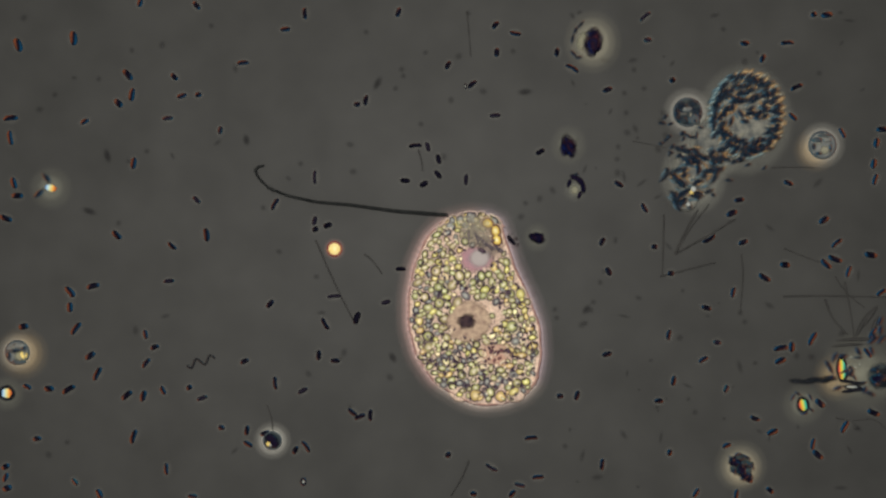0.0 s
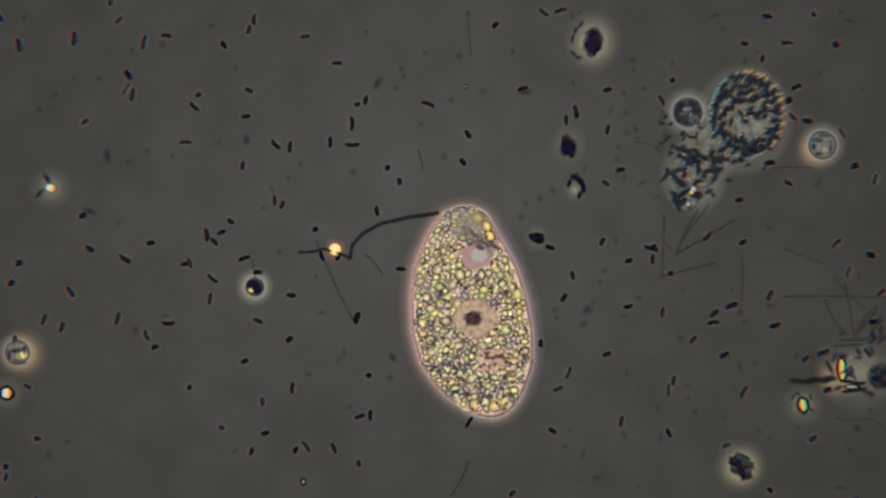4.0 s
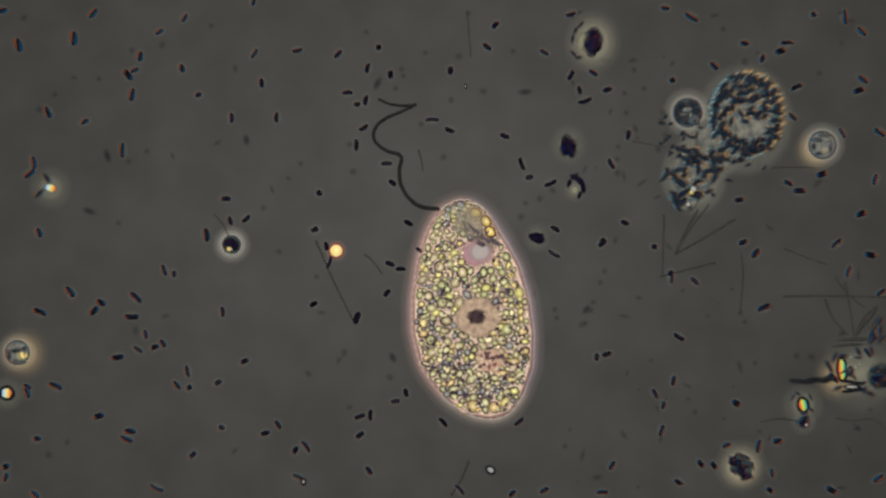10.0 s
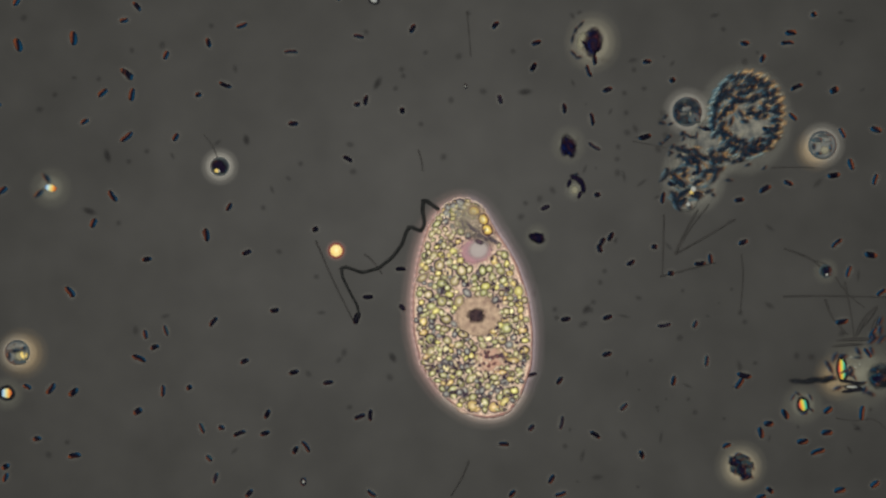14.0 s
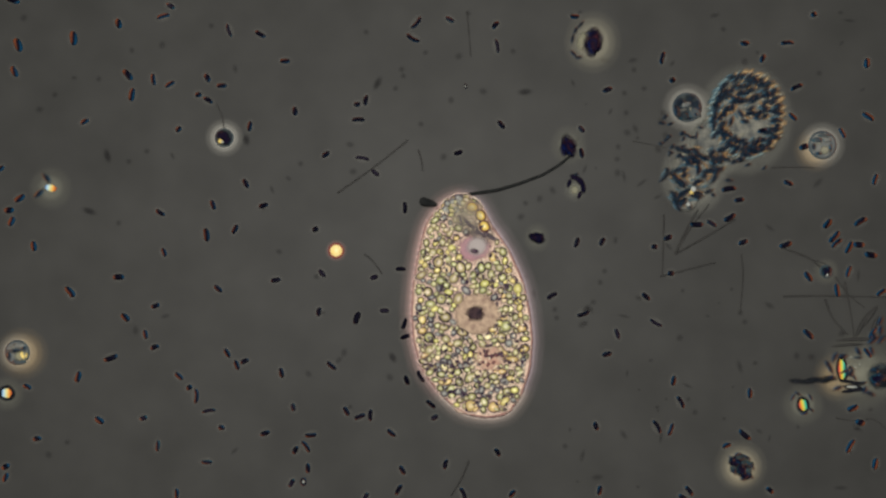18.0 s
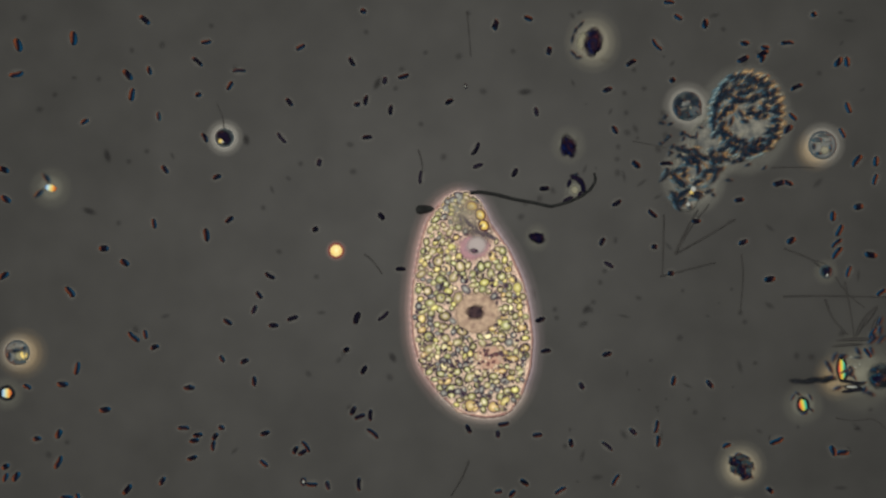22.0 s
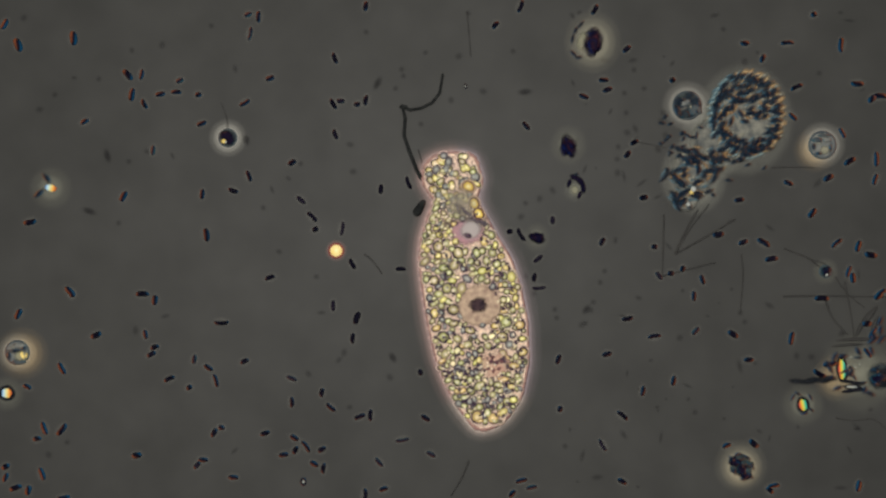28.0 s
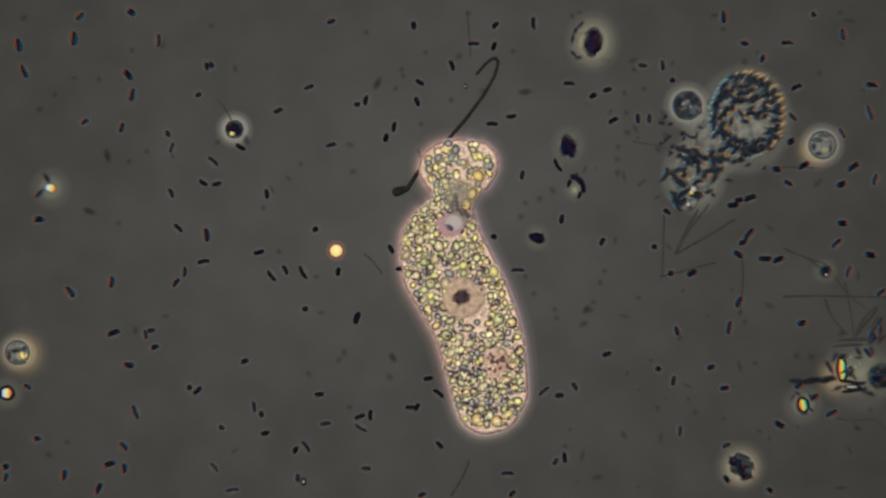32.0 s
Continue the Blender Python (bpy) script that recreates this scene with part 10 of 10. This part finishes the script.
drift(30, 760, 736, 60, 31, 637, 465, 0, 32, 547, 155, 20)
drift(30, 517, 819, 100, 30.5, 530, 721, 109, 31, 508, 574, 180, 32, 492, 196, 200)
drift(30, 560, 729, 0, 31, 505, 350, -60, 31.5, 518, 150, -51)
drift(30, 723, 752, 0, 31, 673, 430, 40, 31.7, 734, 220, -44, 32, 743, 146, -35)
drift(30, 1532, 379, 10, 31, 1563, 124, 0)
drift(30, 1192, 638, 20, 31, 1168, 345, 0, 31.5, 1138, 257, 9, 32, 1137, 116, 0)
drift(30, 1262, 643, 20, 31.5, 1128, 320, 29)
drift(30, 1334, 670, 80, 31, 1355, 509, 0)
drift(30, 1387, 615, 40, 31, 1508, 270, 0, 32, 1492, 61, -90)
drift(30, 1067, 731, 120, 31, 989, 333, 90, 31.5, 988, 137, 99)
drift(30, 1279, 722, 130, 31, 1273, 450, 180)
drift(30, 1272, 739, 80, 31, 1229, 416, 0, 32, 1172, 116, -90)
drift(30, 1197, 773, 85, 31, 1113, 419, 80, 31.5, 1084, 192, 89)
drift(30, 1250, 815, 40, 31, 1238, 487, 20, 32, 1149, 210, 80)
drift(30, 1372, 795, 10, 31, 1292, 451, 80, 32, 1280, 30, 85)
drift(30, 1445, 779, 0, 31, 1374, 470, 30)
drift(30, 1449, 792, 10, 31, 1416, 465, 20, 31.5, 1419, 383, 29)
drift(30, 1470, 740, 20, 31, 1443, 370, 30, 31.5, 1526, 248, 39, 32, 1543, 151, 0)
drift(30, 1043, 810, 20, 31, 1014, 456, 70, 31.5, 962, 234, 79, 32, 945, 41, 90)
drift(30, 863, 804, 10, 32, 799, 116, -70)
drift(30, 970, 844, 50, 31, 960, 490, 20, 31.5, 926, 313, 29, 32, 874, 82, 70)
drift(30, 1194, 874, 60, 31, 1130, 554, 20, 31.5, 1070, 329, 29, 32, 1050, 170, 30)
drift(30, 795, 850, 100, 31, 690, 584, 100, 32, 698, 225, 80)
drift(30, 1514, 704, 20, 31, 1459, 429, 20, 32, 1511, 296, 30)
drift(30, 934, 787, 20, 31, 873, 420, 20, 31.5, 867, 226, 29, 32, 838, 78, 0)
drift(30, 961, 601, 0, 31.5, 965, 124, 9)
drift(30.5, 427, 766, 141, 31, 392, 662, 150, 32, 377, 286, 140)
drift(31, 464, 767, 6, 32, 458, 446, 15)
drift(31, 614, 874, 50, 31.5, 567, 734, 59, 32, 540, 547, 0)
drift(31, 237, 856, 30, 32, 201, 590, 20)
drift(31, 721, 276, 75, 31.5, 760, 171, 84, 32, 732, 45, 95)
drift(31, 562, 426, 0, 32, 586, 38, 20)
drift(31, 300, 630, 60, 31.5, 302, 447, 69)
drift(31, 295, 659, 130, 31.7, 300, 464, 111, 32, 302, 342, 120)
drift(31, 443, 617, 150, 32, 426, 260, 150)
drift(31, 518, 617, 45, 32, 599, 481, 80)
drift(31, 382, 702, 60, 32, 360, 323, -30)
drift(31, 404, 691, 90, 32, 383, 325, 10)
drift(31, 198, 718, 90, 32, 197, 499, 80)
drift(31, 314, 743, 0, 32, 315, 404, -40)
drift(31, 333, 762, 10, 31.5, 328, 648, 19, 32, 312, 501, 50)
drift(31, 374, 765, 50, 32, 360, 464, 10)
drift(31, 521, 736, 10, 31.5, 484, 550, 19, 32, 472, 343, 100)
drift(31, 529, 808, 120, 32, 481, 488, 130)
drift(31, 570, 831, 10, 31.5, 536, 677, 19, 32, 504, 478, -60)
drift(31, 630, 828, 160, 31.5, 580, 675, 169, 32, 537, 482, 120)
drift(31, 319, 817, 20, 32, 326, 481, 85)
drift(31, 270, 810, 30, 32, 267, 585, 10)
drift(31, 610, 647, 85, 31.6, 570, 421, 1, 32, 586, 257, 10)
drift(31, 715, 622, 110, 31.7, 651, 371, 71, 32, 683, 244, 80)
drift(31, 778, 664, 80, 31.5, 744, 582, 89, 32, 692, 441, 120)
drift(31, 763, 848, 0, 32, 758, 670, 10)
drift(31, 124, 607, 0, 32, 69, 389, 0)
drift(31, 794, 188, 0)
drift(31, 1402, 558, 20, 31.5, 1401, 407, 29)
drift(31, 980, 652, 100, 32, 924, 310, 80)
drift(31, 1131, 614, 30, 31.5, 1167, 395, 39, 32, 1129, 210, 90)
drift(31, 1289, 626, 60, 31.5, 1251, 412, 69)
drift(31, 1309, 630, 0, 31.5, 1303, 501, 9)
drift(31, 1410, 590, 20, 32, 1328, 351, 20)
drift(31, 1067, 701, 0, 31.5, 1053, 521, 9, 32, 988, 292, -60)
drift(31, 1044, 761, 100, 32, 994, 388, 80)
drift(31, 1290, 743, 40, 31.5, 1293, 564, 49, 32, 1180, 375, -30)
drift(31, 1345, 758, 150, 31.5, 1353, 590, 159, 32, 1307, 450, 150)
drift(31, 1431, 772, 10, 32, 1354, 457, 0)
drift(31, 1468, 753, 150, 32, 1378, 460, 200)
drift(31, 1494, 782, 0, 32, 1491, 395, 0)
drift(31, 1374, 823, 20, 31.5, 1358, 665, 29, 32, 1308, 535, 60)
drift(31, 1394, 814, 10, 31.5, 1303, 650, 19)
drift(31, 870, 823, 0, 31.5, 847, 812, 9, 32, 776, 697, -40)
drift(31, 907, 813, 60, 32, 916, 479, 0)
drift(31, 917, 757, 20, 32, 874, 419, -30)
drift(31.4, 357, 858, 31, 32, 349, 691, 40)
drift(31.5, 363, 413, 121, 32, 297, 237, 130)
drift(31.5, 426, 767, 86, 32, 449, 720, 95)
drift(31.5, 262, 868, 101, 32, 240, 729, 110)
drift(31.5, 608, 864, 1, 32, 576, 750, 10)
drift(31.5, 248, 805, -9, 32, 228, 646, 0)
drift(31.5, 466, 835, 77)
drift(31.5, 874, 418, 145)
drift(31.5, 1335, 560, 41, 32, 1326, 415, 50)
drift(31.5, 1294, 662, 101, 32, 1198, 586, 110)
drift(31.5, 1284, 759, 71, 32, 1291, 580, 80)
drift(31.5, 1072, 812, 111, 32, 1017, 684, 120)
drift(31.5, 999, 846, -9, 32, 990, 700, 0)
drift(31.5, 965, 860, 31, 32, 963, 693, 40)
drift(31.5, 919, 864, -9, 32, 898, 839, 0)
drift(31.5, 1203, 829, 141, 32, 1165, 653, 150)
drift(31.5, 1374, 848, 141, 32, 1380, 751, 150)
drift(31.5, 1465, 810, 11, 32, 1414, 682, 20)
drift(31.5, 1487, 746, 1, 32, 1419, 572, 10)
drift(31.5, 1534, 338, 101, 32, 1539, 200, 110)
drift(31.5, 1446, 514, 11, 32, 1489, 326, 20)
drift(31.6, 591, 833, 1, 32, 565, 698, 10)
drift(32, 639, 757, 150)
drift(32, 648, 829, 0)
drift(32, 738, 721, 60)
drift(32, 726, 721, 0)
drift(32, 778, 788, 130)
drift(32, 219, 790, 140)
drift(32, 194, 822, 20)
drift(32, 220, 829, 80)
drift(32, 114, 841, 70)
drift(32, 175, 865, 60)
drift(32, 379, 827, 130)
drift(32, 411, 868, 10)
drift(32, 527, 846, 80)
drift(32, 747, 876, 30)
drift(32, 1258, 650, 10)
drift(32, 1282, 687, 0)
drift(32, 1472, 732, 20)
drift(32, 1203, 763, 90)
drift(32, 1000, 810, 100)
drift(32, 983, 817, 60)
drift(32, 1286, 848, 130)
drift(32, 1441, 703, 20)
rng = random.Random(7)
PASSES.sort(key=lambda p: p[0][0])
FLEET = []      # per bacterium: its crossings in time order


def beside(q):
    """-1 or 1 where a crossing begins or ends at the field's left or right edge, 0 at its top or bottom."""
    return 0 if q[2] > 900 or q[2] < -20 else -1 if q[1] < 784 else 1


def outer(p):
    """Whether a crossing runs near the field's left or right edge, where bodies are enlarged to fit the lens's blur."""
    x = sum(q[1] for q in p) / len(p)
    return x < 250 or x > 1270


for p in PASSES:
    for one in FLEET:
        if one[-1][-1][0] + 0.6 < p[0][0] and beside(one[-1][-1]) * beside(p[0]) >= 0 and outer(one[0]) == outer(p):
            one.append(p)
            break
    else:
        FLEET.append([p])
SWARM = []
for k, one in enumerate(FLEET):
    shape_of = bug_mesh[rng.choices(range(8), (5, 4, 4, 2, 3, 4, 2, 1))[0]]
    if k % 4 == 1:
        shape_of = thin_mesh[k // 4 % 4]
    if outer(one[0]):
        shape_of = large_mesh[k % 4]
    ob = piece("bacterium", shape_of)
    tagged(ob, ("dim grey-violet rod of a bacterium" if k % 4 == 1 and not outer(one[0]) else BUG) + " drifting with the current", "bacterium", "drifting bacteria")
    SWARM.append((ob, one))


# ---- all that moves ----
def key_swarm():
    for ob, one in SWARM:
        rows, side, turn = [], -1 if one[0][0][1] < 784 else 1, None
        for i, p in enumerate(one):
            if i:       # the way back, outside the field
                t0, t1 = one[i - 1][-1][0], p[0][0]
                side = beside(one[i - 1][-1]) or beside(p[0]) or side
                reach = 784 + side * (1000 + 9 * (i % 7))
                for f, y in ((0.3, -130), (0.7, 1020)):
                    rows.append((t0 + f * (t1 - t0), lay(reach, y, 0.0044, turn)))
            for t, x, y, a in p:
                turn = a if turn is None else turn + (a - turn + 90) % 180 - 90
                rows.append((t, lay(x, y, 0.0044, turn)))
        first, last = rows[0], rows[-1]
        if first[0] > 0:
            rows.insert(0, (0, lay(784 + side * 1000, 925 + 300 * min(first[0], 2), 0.0044, one[0][0][3])))
        if last[0] < 32:
            q = one[-1][-1]
            rows.append((32, lay(784 + side * 1000, q[2] - 220 * min(32 - last[0], 2), 0.0044, turn)))
        walk(ob, rows)


def key_cell():
    for ob, s, u, z, a, inset in INSIDE:
        rows = []
        for t in TIMES:
            x, y = body(t, s, u, inset)
            dx, dy = NUDGE.get(ob, {}).get(t, (0, 0))
            x2, y2 = body(t, min(s + 0.04, 0.99), u * 0.9, inset)
            x1, y1 = body(t, max(s - 0.04, 0.01), u * 0.9, inset)
            rows.append((t, lay(x + dx, y + dy, z, a + math.degrees(math.atan2(x2 - x1, y2 - y1)))))
        walk(ob, rows)
    for pieces, drop_by in ((RIM, 0), (HALO_BAND, 0)):
        for ob, q, z in pieces:
            rows, last = [], None
            for t in TIMES:
                p, a = edge(t, q)
                a = a - 90
                if last is not None:
                    a = last + (a - last + 180) % 360 - 180
                last = a
                rows.append((t, lay(p.x, p.y, z, a)))
            walk(ob, rows)


def key_lash():
    times = sorted(BENDS)
    for i, j in zip(times, times[1:]):      # turn the shorter way from bend to bend
        p, q = BENDS[i], BENDS[j]
        BENDS[j] = (*q[:3], q[3] + 2 * math.pi * round((p[3].mean() - q[3].mean()) / (2 * math.pi)))
    steps = sorted(set(times) | {i / 4 for i in range(129)})
    track = [[] for _ in range(LINKS)]
    for t in steps:
        i = max(j for j, v in enumerate(times) if v <= t)
        j = min(i + 1, len(times) - 1)
        f = 0 if i == j else (t - times[i]) / (times[j] - times[i])
        a, b = BENDS[times[i]], BENDS[times[j]]
        x, y = a[0] + f * (b[0] - a[0]), a[1] + f * (b[1] - a[1])
        for k in range(LINKS):
            n = a[2][k] + f * (b[2][k] - a[2][k])
            turn = a[3][k] + f * (b[3][k] - a[3][k])
            dx, dy = n * math.cos(turn), -n * math.sin(turn)
            track[k].append((t, lay(x + dx / 2, y + dy / 2, 0.010 - 0.00005 * k, math.degrees(turn))))
            x, y = x + dx, y + dy
    for ob, rows in zip(LASH, track):
        walk(ob, rows)


def motions():
    key_cell()
    key_lash()
    walk(knob, [(t, lay(x, y, 0.011, a)) for t, x, y, a in (
        (0, 815, 410, 0), (14.5, 800, 395, 0), (16.5, 762, 362, -12), (17, 760, 361, -14), (19, 757, 358, -12), (20, 757, 363, -6), (21, 753, 369, 3),
        (23, 752, 371, 4), (25, 752, 369, 10), (25.5, 752, 369, 12), (27.5, 748, 367, 30), (28, 743, 368, 58), (29, 718, 362, 42), (30, 708, 348, 14), (31, 706, 344, 24), (32, 710, 337, 18))])
    walk(rod, [(t, pose(x * MM, y * MM, 0.010, 0, 0, a)) for t, x, y, a in ((0, 10, 14, -34), (14.5, 10, 14, -34), (16.5, -1, -5, -30), (32, -2, -7, -32))])
    walk(swimmer, [(t, lay(x, y, 0, a)) for t, x, y, a in (
        (0, 482, 780, -10), (0.5, 484, 731, -5), (1, 473, 666, 0), (1.5, 472, 609, 5), (2, 463, 552, 8), (2.5, 459, 514, 0), (3, 455, 506, -5), (3.5, 452, 508, -8), (7, 449, 508, -4),
        (8, 444, 508, 0), (8.5, 429, 486, 6), (9, 424, 463, 12), (9.5, 421, 445, 14), (10, 410, 433, 12), (11, 404, 405, 12), (11.5, 398, 370, 10), (12, 392, 342, 14), (12.5, 394, 318, 14),
        (13, 394, 304, 12), (14, 389, 295, 8), (14.5, 387, 289, 6), (16.5, 390, 249, 2), (17, 396, 245, -4), (19, 397, 244, -6), (24, 398, 244, -5), (27.5, 402, 245, -8), (29, 406, 241, -4), (30, 409, 237, 2), (31, 412, 234, 8), (32, 415, 229, 12))])
    walk(visitor, [(t, lay(x, y, 0, a)) for t, x, y, a in (
        (0, 1680, 960, 0), (5, 1640, 940, 0), (6.9, 1527, 876, 10), (7.5, 1503, 797, 20), (8, 1486, 757, 30), (8.5, 1482, 753, 20), (9, 1471, 751, 10), (9.5, 1442, 745, 20), (10, 1422, 747, 30), (10.5, 1367, 727, 20),
        (11, 1350, 687, 0), (11.5, 1402, 601, -10), (12, 1434, 543, -10), (12.5, 1451, 500, -5), (13, 1461, 480, 0), (20, 1462, 481, 0), (32, 1460, 480, 2))])
    walk(spark, [(t, lay(x, y, 0.004, a)) for t, x, y, a in (
        (0, 900, 1250, 0), (9, 890, 1010, 20), (10, 868, 832, 60), (10.5, 816, 760, 90), (11, 745, 690, 120), (11.5, 696, 552, 150), (11.7, 650, 524, 160), (12, 639, 487, 180), (12.5, 662, 355, 200),
        (13, 688, 240, 210), (13.5, 677, 118, 230), (13.9, 665, 23, 250), (15, 640, -150, 280), (32, 640, -500, 300))])
    walk(wriggler, [(t, lay(x, y, 0.004, a)) for t, x, y, a in (
        (0, 356, 640, 15), (0.2, 352, 606, 20), (0.7, 338, 565, 40), (1.2, 344, 507, 70), (1.5, 342, 452, 50), (1.8, 344, 415, 40), (2.2, 346, 287, 60), (2.7, 342, 147, 75), (3.3, 340, -40, 80), (32, 340, -500, 90))])
    walk(bristle, [(t, lay(x, y, 0, a)) for t, x, y, a in (
        (0, 592, 496, -65), (14.5, 592, 497, -65), (16.5, 636, 440, -8), (17, 645, 402, 5), (18, 660, 295, 37), (18.5, 662, 180, 60), (19, 663, 58, 76), (19.5, 664, -80, 84), (32, 664, -300, 85))])
    walk(ball, [(t, lay(x, y, 0, a)) for t, x, y, a in ((0, 1217, 199, 0), (11, 1217, 200, 0), (13, 1216, 201, 4), (14.5, 1216, 196, 8), (16.5, 1216, 192, 10), (20, 1216, 189, 14), (32, 1216, 187, 20))])
    walk(oil, [(t, lay(x, y, 0)) for t, x, y in ((0, 592, 441), (5.5, 593, 443), (6.5, 590, 447), (7, 591, 447), (7.5, 596, 446), (8, 595, 444), (32, 595, 444))])
    key_swarm()


motions()
